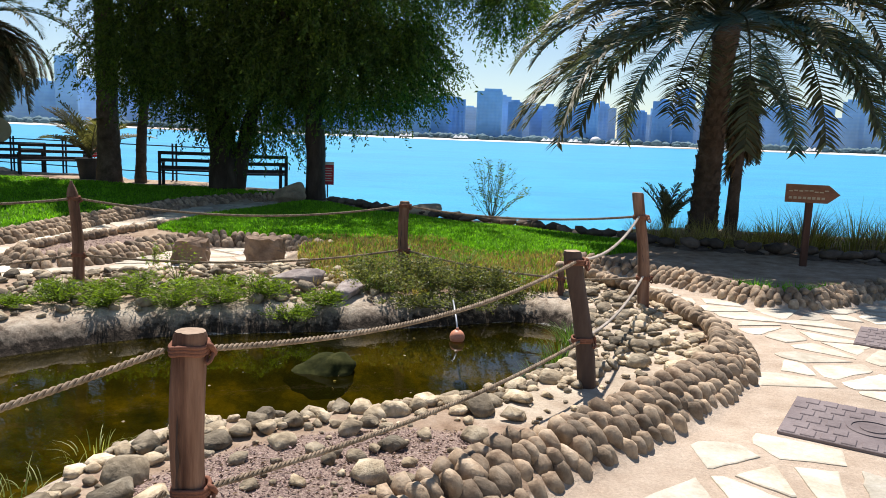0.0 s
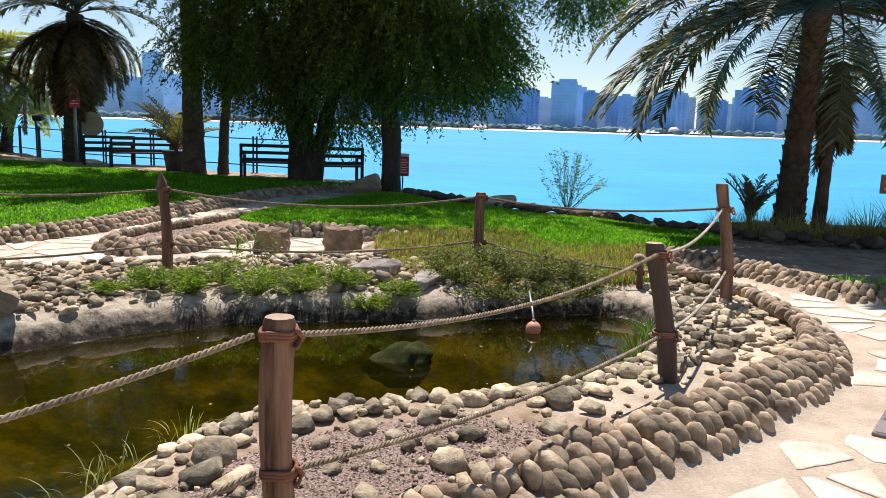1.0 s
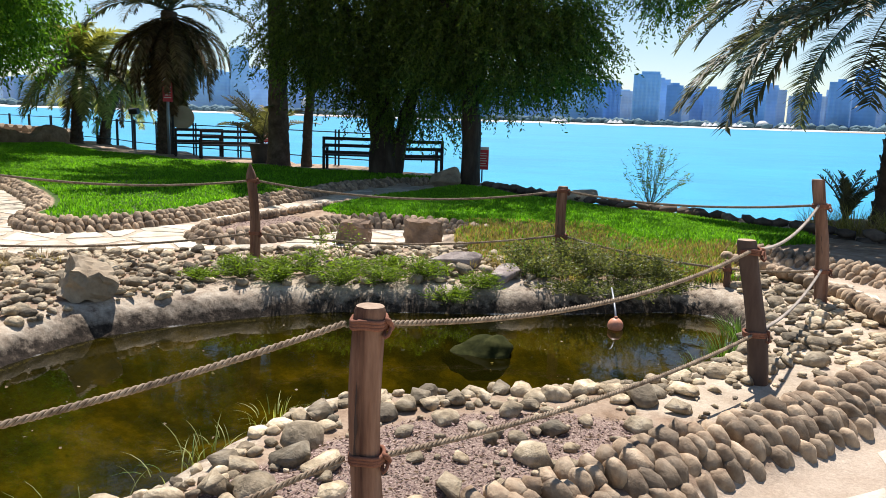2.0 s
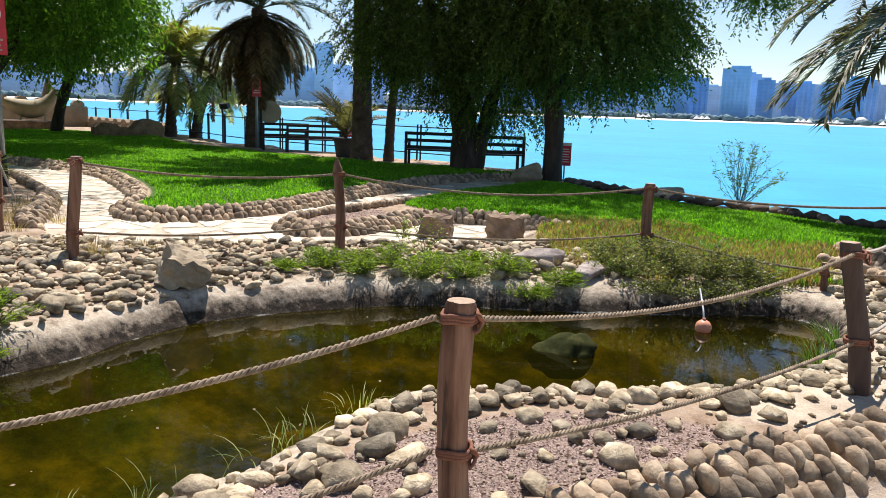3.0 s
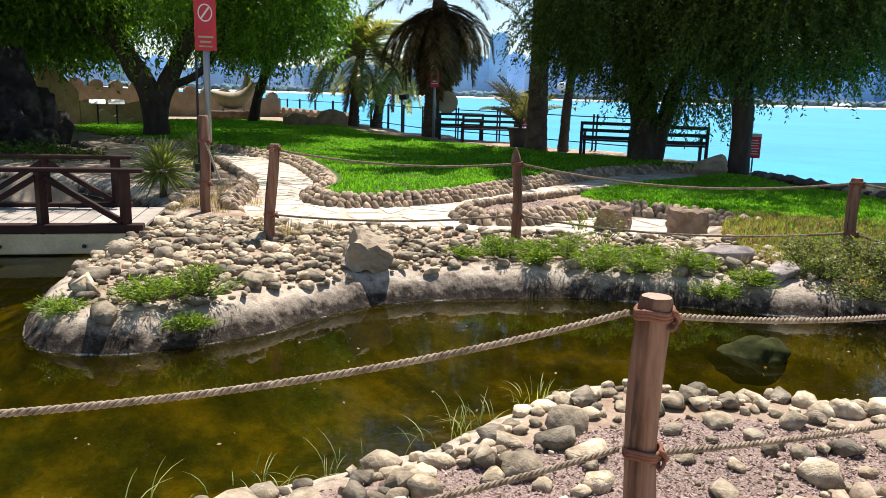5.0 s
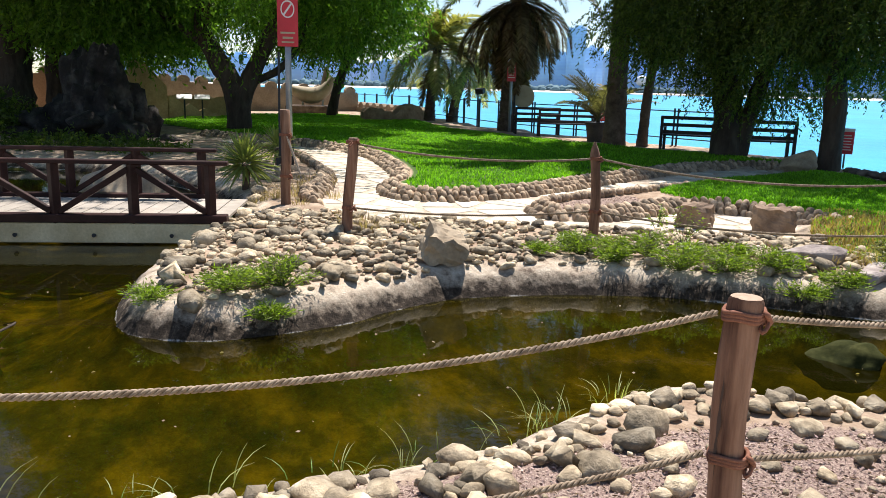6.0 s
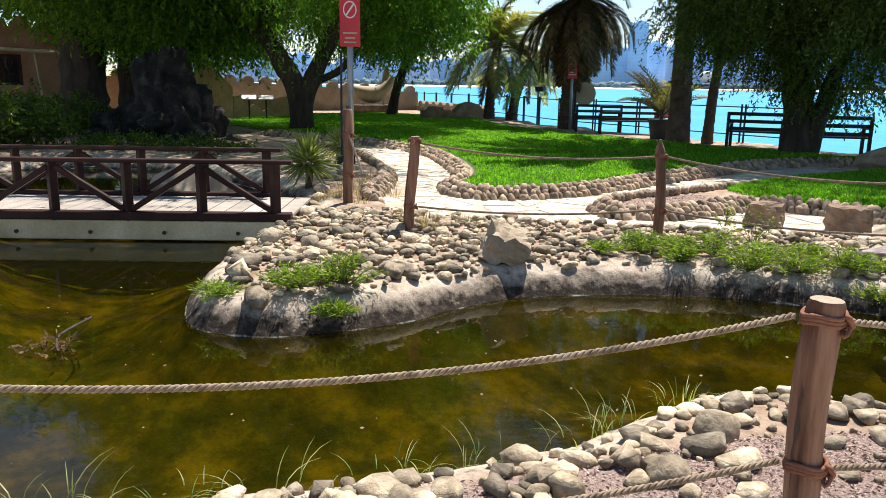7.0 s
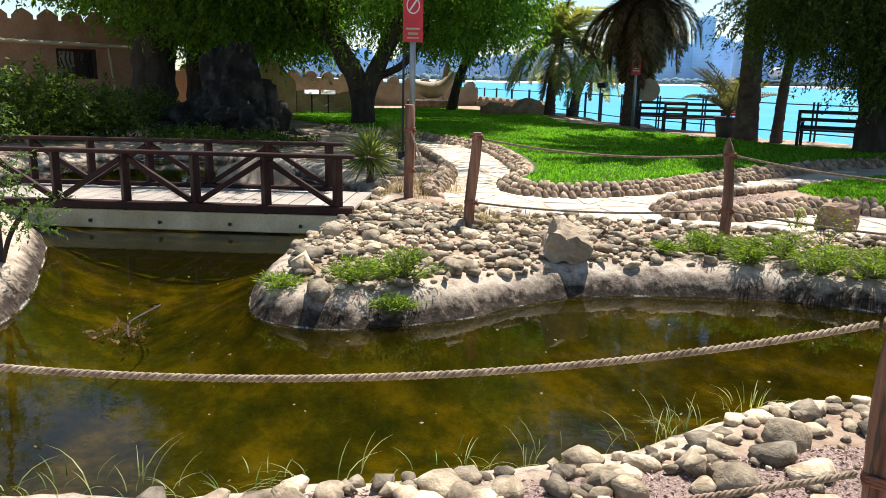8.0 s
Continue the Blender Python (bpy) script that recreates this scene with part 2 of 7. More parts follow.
    col = mix(nt, band(0.05, [(0.46, 1), (0.50, 0)]), col, mud)
    col = mix(nt, 1.0, col, ramp(nt, fine, [(0.25, (0.75,) * 3), (0.75, (1.18,) * 3)]), "MULTIPLY")
    col = mix(nt, 1.0, col, ramp(nt, big, [(0.3, (0.86,) * 3), (0.7, (1.1,) * 3)]), "MULTIPLY")
    nt.links.new(col, p.inputs["Base Color"])
    p.inputs["Roughness"].default_value, p.inputs["Specular IOR Level"].default_value = 0.92, 0.2
    b = node(nt, "Bump", Strength=0.8, Distance=0.022, Height=tex(nt, at, 24, 8, 0.75))
    nt.links.new(b.outputs[0], p.inputs["Normal"])
    return m


def pond_material():
    """Clear olive water: tinted on the way through, Fresnel gloss, small ripples."""
    m, nt, p = nodes_of("pond_water")
    nt.nodes.remove(p)
    at = where(nt)
    bump = node(nt, "Bump", Strength=0.05, Distance=0.02, Height=tex(nt, at, 7, 3))
    fres = node(nt, "Fresnel", IOR=1.33, Normal=bump.outputs[0])
    clear = node(nt, "BsdfTransparent", Color=(0.375, 0.335, 0.043, 1))
    murk = node(nt, "BsdfDiffuse", Color=(0.055, 0.05, 0.005, 1))
    body = node(nt, "MixShader", Fac=0.09)
    nt.links.new(clear.outputs[0], body.inputs[1])
    nt.links.new(murk.outputs[0], body.inputs[2])
    gloss = node(nt, "BsdfGlossy", Roughness=0.015, Normal=bump.outputs[0])
    mx = node(nt, "MixShader", Fac=fres.outputs[0])
    nt.links.new(body.outputs[0], mx.inputs[1])
    nt.links.new(gloss.outputs[0], mx.inputs[2])
    nt.links.new(mx.outputs[0], nt.nodes["Material Output"].inputs["Surface"])
    return m


def sea_material():
    m, nt, p = nodes_of("turquoise_sea")
    at = where(nt, (0.5, 1.0, 1.0))
    big, mid = tex(nt, at, 0.05, 6), tex(nt, at, 0.4, 10, 0.78)
    # Light and dark of small ripples multiplied into the sea colour.
    col = mix(nt, 1.0, ramp(nt, big, [(0.3, (0.02, 0.265, 0.46)), (0.7, (0.03, 0.34, 0.54))]), ramp(nt, mid, [(0.3, (0.8,) * 3), (0.7, (1.16,) * 3)]), "MULTIPLY")
    nt.links.new(col, p.inputs["Base Color"])
    p.inputs["Roughness"].default_value, p.inputs["IOR"].default_value = 0.35, 1.33
    b = node(nt, "Bump", Strength=0.5, Distance=0.15, Height=mid)
    nt.links.new(b.outputs[0], p.inputs["Normal"])
    return m


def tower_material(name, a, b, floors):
    """Distant facade, sea haze mixed into its colours: bands of floors and bays."""
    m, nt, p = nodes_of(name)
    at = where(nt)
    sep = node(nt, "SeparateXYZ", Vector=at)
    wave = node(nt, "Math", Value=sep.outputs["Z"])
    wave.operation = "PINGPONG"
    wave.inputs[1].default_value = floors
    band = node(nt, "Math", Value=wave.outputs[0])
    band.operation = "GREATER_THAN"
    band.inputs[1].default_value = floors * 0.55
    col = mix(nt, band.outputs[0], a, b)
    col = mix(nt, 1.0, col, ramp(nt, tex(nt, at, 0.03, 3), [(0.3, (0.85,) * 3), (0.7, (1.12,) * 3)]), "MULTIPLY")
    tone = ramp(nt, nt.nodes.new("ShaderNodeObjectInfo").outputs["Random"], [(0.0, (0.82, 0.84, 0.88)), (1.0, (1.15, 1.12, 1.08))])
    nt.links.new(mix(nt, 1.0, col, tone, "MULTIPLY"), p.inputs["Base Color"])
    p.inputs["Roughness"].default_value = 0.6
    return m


M_GROUND, M_POND, M_SEA = ground_material(), pond_material(), sea_material()
# Haze painted into the facades, in three steps of paleness.
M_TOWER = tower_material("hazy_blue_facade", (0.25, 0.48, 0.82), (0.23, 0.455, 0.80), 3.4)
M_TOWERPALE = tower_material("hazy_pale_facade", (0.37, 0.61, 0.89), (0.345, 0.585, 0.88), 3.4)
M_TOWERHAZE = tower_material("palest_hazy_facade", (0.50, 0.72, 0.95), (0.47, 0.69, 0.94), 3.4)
# Blue-grey haze is mixed into the colour of the far trees.
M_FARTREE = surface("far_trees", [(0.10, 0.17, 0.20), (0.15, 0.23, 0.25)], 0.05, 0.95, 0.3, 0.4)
M_FARSAND = surface("far_beach", [(0.62, 0.58, 0.52), (0.72, 0.68, 0.62)], 0.03, 0.95, 0.1, 0.4)


# ---- mesh helpers ----
def mesh_np(name, verts, faces, material, smooth=False):
    """A mesh from numpy arrays; faces: rows of three or four corners."""
    verts, faces = np.asarray(verts, np.float32), np.asarray(faces, np.int32)
    me = bpy.data.meshes.new(name)
    me.vertices.add(len(verts))
    me.vertices.foreach_set("co", verts.ravel())
    n, k = faces.shape
    me.loops.add(n * k)
    me.loops.foreach_set("vertex_index", faces.ravel())
    me.polygons.add(n)
    me.polygons.foreach_set("loop_start", np.arange(n, dtype=np.int32) * k)
    me.polygons.foreach_set("use_smooth", np.full(n, smooth))
    me.update(calc_edges=True)
    me.materials.append(material)
    return me


def mesh_bm(name, bm, material, smooth=False):
    me = bpy.data.meshes.new(name)
    bmesh.ops.recalc_face_normals(bm, faces=bm.faces)
    bm.to_mesh(me)
    bm.free()
    me.polygons.foreach_set("use_smooth", np.full(len(me.polygons), smooth))
    me.materials.append(material)
    return me


def thing(name, place, label, category, group="", kind=""):
    ob = new(name)
    ob.location = place
    ob.empty_display_size = 0.1
    return tagged(ob, label, category, group, kind)


def part(name, bm, material, parent, label="", smooth=False):
    """Links a bmesh (or a ready mesh) as one object under a thing or a part; coordinates are the parent's."""
    me = bm if isinstance(bm, bpy.types.Mesh) else mesh_bm(name, bm, material, smooth)
    ob = new(name, me)
    ob.parent = parent
    return tagged(ob, label)


def solo(name, bm, material, label, category, group="", kind="", smooth=False):
    me = bm if isinstance(bm, bpy.types.Mesh) else mesh_bm(name, bm, material, smooth)
    return tagged(new(name, me), label, category, group, kind)


def box(bm, sx, sy, sz, m=None, bevel=0.0):
    r = bmesh.ops.create_cube(bm, size=1, matrix=(m or Matrix()) @ Matrix.Diagonal((sx, sy, sz, 1)))
    if bevel:
        es = list({e for v in r["verts"] for e in v.link_edges})
        bmesh.ops.bevel(bm, geom=es, offset=bevel, segments=1, affect="EDGES", clamp_overlap=True)
    return bm


def beam(bm, a, b, w, h, bevel=0.006):
    """A squared timber from a to b, w across and h high."""
    a, b = Vector(a), Vector(b)
    x = (b - a).normalized()
    z = Vector((0, 0, 1)) if abs(x.z) < 0.98 else Vector((0, 1, 0))
    y = z.cross(x).normalized()
    z = x.cross(y)
    m = Matrix((x, y, z)).transposed().to_4x4()
    m.translation = (a + b) / 2
    return box(bm, (b - a).length, w, h, m, bevel)


def spline(pts, step=0.1, closed=False):
    """A smooth line through a few control points, sampled evenly."""
    p = np.asarray(pts, float)
    n = len(p)
    out = []
    for i in range(n if closed else n - 1):
        if closed:
            a, b, c, d = p[i - 1], p[i], p[(i + 1) % n], p[(i + 2) % n]
        else:
            a, b, c, d = p[max(i - 1, 0)], p[i], p[i + 1], p[min(i + 2, n - 1)]
        t = np.linspace(0, 1, 20, endpoint=False)[:, None]
        out.append(0.5 * (2 * b + (c - a) * t + (2 * a - 5 * b + 4 * c - d) * t**2 + (3 * b - a - 3 * c + d) * t**3))
    out = np.concatenate(out + [p[:1] if closed else p[-1:]])
    s = np.r_[0, np.cumsum(np.linalg.norm(np.diff(out, axis=0), axis=1))]
    even = np.linspace(0, s[-1], max(2, int(s[-1] / step)) + 1)
    return np.stack([np.interp(even, s, out[:, k]) for k in range(out.shape[1])], 1)


def inside(poly, x, y):
    x, y = np.asarray(x, float), np.asarray(y, float)
    hit = np.zeros(x.shape, bool)
    for (x0, y0), (x1, y1) in zip(poly, np.roll(poly, -1, 0)):
        if y0 != y1:
            hit ^= ((y0 > y) != (y1 > y)) & (x < (x1 - x0) * (y - y0) / (y1 - y0) + x0)
    return hit


def gap(poly, x, y):
    """Signed distance to a closed line: negative inside."""
    x, y = np.asarray(x, float), np.asarray(y, float)
    d = np.full(x.shape, 1e9)
    for (x0, y0), (x1, y1) in zip(poly, np.roll(poly, -1, 0)):
        ex, ey = x1 - x0, y1 - y0
        t = np.clip(((x - x0) * ex + (y - y0) * ey) / (ex * ex + ey * ey + 1e-12), 0, 1)
        d = np.minimum(d, (x - x0 - t * ex) ** 2 + (y - y0 - t * ey) ** 2)
    return np.where(inside(poly, x, y), -1, 1) * np.sqrt(d)


def tube(path, radii, sides=8, seed=0, rough=0.0):
    """Vertices and quads of a round limb along a path of points."""
    path = np.asarray(path, float)
    radii = np.broadcast_to(radii, len(path))
    rng = np.random.default_rng(seed)
    d = np.gradient(path, axis=0)
    d /= np.linalg.norm(d, axis=1, keepdims=True) + 1e-9
    ref = np.array([0.0, 0, 1]) if abs(d[:, 2]).mean() < 0.9 else np.array([1.0, 0, 0])
    u = np.cross(d, ref)
    u /= np.linalg.norm(u, axis=1, keepdims=True) + 1e-9
    w = np.cross(d, u)
    a = np.linspace(0, 2 * np.pi, sides, endpoint=False)
    r = radii[:, None] * (1 + rough * rng.uniform(-1, 1, (len(path), sides)))
    v = path[:, None] + r[..., None] * (np.cos(a)[None, :, None] * u[:, None] + np.sin(a)[None, :, None] * w[:, None])
    i, j = np.meshgrid(np.arange(len(path) - 1), np.arange(sides), indexing="ij")
    k = (j + 1) % sides
    f = np.stack([i * sides + j, i * sides + k, (i + 1) * sides + k, (i + 1) * sides + j], -1).reshape(-1, 4)
    return v.reshape(-1, 3), f


def gather(pieces):
    """Joins (vertices, faces) pairs."""
    vs, fs, n = [], [], 0
    for v, f in pieces:
        vs.append(v)
        fs.append(np.asarray(f) + n)
        n += len(v)
    return np.concatenate(vs), np.concatenate(fs)


def rows_rot(yaw, tilt, spin):
    """Rotation matrices: spin about x, tilt about y, then yaw about z."""
    cy, sy, ct, st, cs, ss = np.cos(yaw), np.sin(yaw), np.cos(tilt), np.sin(tilt), np.cos(spin), np.sin(spin)
    o, z = np.ones_like(yaw), np.zeros_like(yaw)
    rz = np.stack([cy, -sy, z, sy, cy, z, z, z, o], -1).reshape(-1, 3, 3)
    ry = np.stack([ct, z, st, z, o, z, -st, z, ct], -1).reshape(-1, 3, 3)
    rx = np.stack([o, z, z, z, cs, -ss, z, ss, cs], -1).reshape(-1, 3, 3)
    return rz @ ry @ rx


# ---- plan of the place ----
WATER, SEA = -0.12, -1.3
POND = spline([(-4.4, -2.2), (-3.95, -0.4), (-3.4, 0.65), (-2.9, 1.2), (-2.5, 1.75), (-2.2, 2.2), (-1.95, 2.7), (-1.82, 3.2), (-1.68, 3.7), (-1.4, 4.0),
               (-0.9, 4.2), (-0.2, 4.45), (0.35, 4.85), (0.75, 5.4), (1.05, 6.1), (1.15, 6.9), (0.75, 7.15), (0.1, 6.9), (-0.7, 6.6), (-1.5, 6.4), (-2.3, 6.15),
               (-3.0, 5.65), (-3.6, 5.0), (-3.8, 4.4), (-3.85, 3.9), (-4.05, 3.4), (-4.35, 2.95), (-4.85, 2.75), (-5.3, 2.95), (-5.8, 3.35), (-6.35, 4.0), (-6.9, 4.9), (-7.7, 6.1),
               # Pool behind the bridge is widened; its dark water stands for tree shade.
               (-9.2, 7.0), (-11.4, 7.6), (-14.2, 7.6), (-15.6, 5.9), (-13.6, 3.7), (-10.6, 2.9), (-8.7, 2.6), (-7.4, 2.15), (-6.2, 1.6), (-5.6, 0.9), (-5.4, -0.4), (-5.6, -2.2)], 0.12, True)
ISLAND_RIM = spline([(1.55, 8.75), (1.95, 8.0), (2.25, 7.2), (2.4, 6.2), (2.28, 5.35), (1.9, 4.7), (1.4, 4.1), (0.92, 3.6), (0.45, 3.15), (-0.05, 2.6), (-0.65, 1.9), (-1.35, 1.0), (-2.3, -0.2), (-3.2, -2.2)], 0.1)
RIGHT_RIM = spline([(1.55, 9.55), (2.0, 9.15), (2.5, 8.55), (2.8, 7.95), (3.2, 7.5), (3.8, 7.45), (4.8, 8.1), (6.6, 9.3), (9.0, 10.2)], 0.1)
LAWN_RIM = spline([(-3.0, 17.6), (-4.2, 16.9), (-5.0, 15.6), (-5.3, 14.0), (-5.5, 12.0), (-5.65, 10.2), (-5.9, 9.1), (-6.3, 8.4), (-6.85, 8.2), (-7.5, 8.65), (-7.8, 9.3), (-8.6, 10.3), (-9.9, 11.5), (-11.5, 12.7), (-14.3, 13.6), (-19.0, 14.0)], 0.1)
TONGUE_NEAR = spline([(-1.55, 9.75), (-2.2, 10.1), (-2.9, 10.2), (-3.4, 9.95), (-3.65, 9.4), (-3.85, 8.65), (-4.4, 8.15), (-4.85, 8.45), (-4.95, 9.0), (-4.75, 9.9), (-4.45, 10.9), (-4.15, 11.9), (-3.75, 13.4), (-3.3, 14.6), (-2.9, 15.6)], 0.1)
MOUND_RIM = spline([(-15.0, 12.4), (-12.1, 11.4), (-10.6, 10.3), (-9.2, 9.3), (-8.1, 8.1), (-7.5, 7.25), (-7.1, 6.9)], 0.1)
PATH_FRONT = np.array([*ISLAND_RIM, (-3.2, -8), (12, -8), (12, 11.5), *RIGHT_RIM[::-1], (1.0, 9.3), (0.8, 8.8)])
BANK_EDGE = spline([(-7.1, 6.9), (-6.5, 6.55), (-5.9, 6.45), (-5.1, 6.8), (-4.3, 7.2), (-3.5, 7.65), (-2.7, 8.15), (-1.8, 8.5), (-1.35, 8.9)], 0.1)
PATH_BACK = np.array([*BANK_EDGE, *TONGUE_NEAR, *LAWN_RIM, (-19, 12.6), *MOUND_RIM])
LAWN_BACK = np.array([*LAWN_RIM, (-24, 15.5), (-29, 21), (-27, 28), (-20, 26.2), (-15.5, 22.2), (-12, 20.6), (-8.5, 19.3), (-5, 18.6), (-3.2, 18.1)])
LAWN_SIDE = np.array([(-1.2, 9.4), (-1.7, 9.95), (-2.5, 10.45), (-3.3, 10.5), (-4.1, 10.9), *TONGUE_NEAR[(TONGUE_NEAR[:, 1] > 11.3)], (-2.2, 15.4), (-1.0, 14.0), (0.6, 12.95), (1.9, 11.95), (2.75, 11.2), (2.85, 10.6), (2.0, 9.9), (1.1, 9.35), (0.6, 8.6), (0.2, 8.1), (-0.9, 8.2)])
DRY_PATCH = spline([(-1.7, 8.9), (-0.8, 7.3), (0.3, 7.5), (1.3, 7.6), (1.4, 8.7), (1.6, 9.6), (0.5, 9.7), (-0.2, 10.7), (-1.7, 10.6)], 0.15, True)
MULCH_A = spline([(-2.6, 0.9), (-1.7, 2.3), (-0.9, 3.4), (-0.1, 3.7), (0.4, 3.6), (0.2, 3.05), (-0.9, 1.9), (-2.2, 0.1)], 0.15, True)
SAND_SPOT = spline([(0.2, 3.9), (0.9, 3.95), (1.75, 4.9), (2.0, 6.0), (1.8, 7.4), (1.3, 7.8), (1.2, 6.6), (0.9, 5.4), (0.4, 4.75)], 0.15, True)
MULCH_B = spline([(-4.7, 8.6), (-4.2, 8.35), (-3.9, 9.4), (-4.3, 10.4), (-4.7, 9.6)], 0.15, True)
SHORE_X = [-200, -60, -40, -29.6, -20.8, -15.7, -8, -4.5, -2.6, -1.0, 0.2, 1.4, 2.4, 3.2, 4.4, 6.0, 9, 20, 200]
SHORE_Y = [90, 52, 41, 34.5, 29.8, 25.8, 22.4, 20.4, 18.0, 15.5, 14.5, 13.6, 13.1, 13.4, 14.1, 14.0, 13.0, 10, -60]
FAR_SHORE = 1450.0


def ease(x):
    x = np.clip(x, 0, 1)
    return x * x * (3 - 2 * x)


def layout(x, y):
    """Height and the kinds of ground at places of the plan."""
    x, y = np.asarray(x, float), np.asarray(y, float)
    near = (np.abs(x + 8) < 30) & (np.abs(y - 12) < 30)
    big = np.full(x.shape, 50.0)

    def d(poly):
        out = big.copy()
        out[near] = gap(poly, x[near], y[near])
        return out

    pond, front, back, lawn_b, lawn_s = d(POND), d(PATH_FRONT), d(PATH_BACK), d(LAWN_BACK), d(LAWN_SIDE)
    dry, mulch = d(DRY_PATCH), np.minimum(d(MULCH_A), d(MULCH_B))
    path = np.minimum(front, back)
    lawn = np.minimum(lawn_b, lawn_s)
    z = np.full(x.shape, 0.13) + 0.015 * np.sin(x * 1.7 + np.cos(y)) * np.cos(y * 1.3) + 0.008 * np.sin(x * 7.1) * np.sin(y * 6.3 + x)
    z = z + (0.05 - z) * ease(0.5 - path / 0.16)
    z = z + (0.19 - z) * ease(0.2 - lawn / 0.3)
    z = z + (0.15 - z) * ease(0.5 - dry / 0.5)
    lip = np.interp(pond, [-3, -1.0, -0.45, -0.1, 0.0, 0.07, 0.14, 0.23, 0.33, 0.5], [-0.62, -0.55, -0.4, -0.23, -0.13, -0.04, 0.03, 0.08, 0.105, 0.122])
    lip = lip + (0.012 * np.sin(x * 9 + 2 * np.sin(y * 5)) * np.sin(y * 8 + np.cos(x * 6)) + 0.010 * np.sin(x * 23 + 3 * np.sin(y * 11)) * np.sin(y * 21 + 2 * np.cos(x * 17))) * (np.abs(pond) < 0.4)
    z = np.where(pond < 0.5, np.minimum(z, lip), z)
    out = y - np.interp(x, SHORE_X, SHORE_Y)
    z = np.where(out > 0, np.interp(out, [0, 0.4, 1.6, 12], [0.1, -0.3, -1.9, -4.0]), z)
    far = np.hypot(x, y) - FAR_SHORE
    z = np.where((out > 0) & (far > -60), np.interp(far, [-60, 0, 25, 60, 400], [-4, SEA, 0.6, 1.5, 2.5]), z)
    kinds = {
        "path": ease(0.5 - path / 0.2), "lawn": ease(-0.4 - lawn / 0.25), "dry": ease(0.5 - dry / 0.7), "mulch": ease(0.5 - mulch / 0.5), "sand": ease(0.5 - d(SAND_SPOT) / 0.5),
        "shore": np.clip(pond, -0.5, 0.5),
    }
    return z, kinds


def height(x, y):
    return layout(np.atleast_1d(x), np.atleast_1d(y))[0]


def build_ground():
    def axis(lo, hi, step, far):
        fine = np.arange(lo, hi + step / 2, step)
        grow = step * np.cumsum(1.16 ** np.arange(1, 78))
        grow = grow[grow < far]
        return np.r_[lo - grow[::-1], fine, hi + grow]

    xs, ys = axis(-10.0, 5.5, 0.055, 4200), axis(-1.2, 11.5, 0.055, 4200)
    gx, gy = np.meshgrid(xs, ys)
    z, kinds = layout(gx.ravel(), gy.ravel())
    nx, ny = len(xs), len(ys)
    i, j = np.meshgrid(np.arange(nx - 1), np.arange(ny - 1))
    q = (j * nx + i).ravel()
    me = mesh_np("ground", np.stack([gx.ravel(), gy.ravel(), z], 1), np.stack([q, q + 1, q + nx + 1, q + nx], 1), M_GROUND, True)
    for key, value in kinds.items():
        a = me.attributes.new(key, "FLOAT", "POINT")
        a.data.foreach_set("value", value.astype(np.float32))
    solo("ground", me, None, "sandy soil, lawn and concrete pond basin", "ground", kind="structure")


build_ground()


def sheet(name, x0, x1, y0, y1, z, material, label):
    me = mesh_np(name, [(x0, y0, z), (x1, y0, z), (x1, y1, z), (x0, y1, z)], [(0, 1, 2, 3)], material)
    return solo(name, me, None, label, "water", kind="structure")


sheet("pond_water", -16.6, 1.8, -3.2, 8.4, WATER, M_POND, "still olive-green pond water with algae below")
sheet("sea_water", -4000, 4000, 9.0, 4000, SEA, M_SEA, "calm turquoise sea reaching the far city shore")


# ---- stones ----
def pebble_arrays(seed, sub, lump=0.2, flat=0.15):
    bm = bmesh.new()
    bmesh.ops.create_icosphere(bm, subdivisions=sub, radius=1)
    off = Vector((seed * 7.3, seed * 3.1, seed * 1.7))
    rnd = random.Random(seed)
    cuts = [] if flat < 0 else [(Vector((rnd.uniform(-1, 1), rnd.uniform(-1, 1), rnd.uniform(-1, 1))).normalized(), rnd.uniform(0.55, 0.82)) for _ in range(7)]
    for v in bm.verts:
        n = v.co.normalized()
        co = n * (1 + lump * 1.6 * noise.noise(n * 1.1 + off) + lump * 0.5 * noise.noise(n * 2.7 + off))
        for axis, reach in cuts:
            over = co.dot(axis) - reach
            if over > 0:
                co -= axis * over * (0.6 + flat)
        v.co = co
    bm.verts.index_update()
    v = np.array([v.co for v in bm.verts])
    f = np.array([[w.index for w in face.verts] for face in bm.faces])
    bm.free()
    return v, f


def hull_arrays(seed, n=18, soft=0.10):
    """An angular worn stone: a hull of a few points with rounded edges."""
    rnd = random.Random(seed)
    bm = bmesh.new()
    for k in range(n):
        v = Vector((rnd.gauss(0, 1), rnd.gauss(0, 1), rnd.gauss(0, 1))).normalized() * rnd.uniform(0.86, 1.08)
        bm.verts.new(v)
    r = bmesh.ops.convex_hull(bm, input=bm.verts)
    bmesh.ops.delete(bm, geom=[v for v in bm.verts if not v.link_faces], context="VERTS")
    bmesh.ops.dissolve_limit(bm, angle_limit=0.25, verts=bm.verts, edges=bm.edges)
    bmesh.ops.bevel(bm, geom=list(bm.edges), offset=soft, segments=2, affect="EDGES", clamp_overlap=True)
    bmesh.ops.triangulate(bm, faces=bm.faces)
    bm.verts.index_update()
    v = np.array([v.co for v in bm.verts])
    f = np.array([[w.index for w in face.verts] for face in bm.faces])
    bm.free()
    return v, f


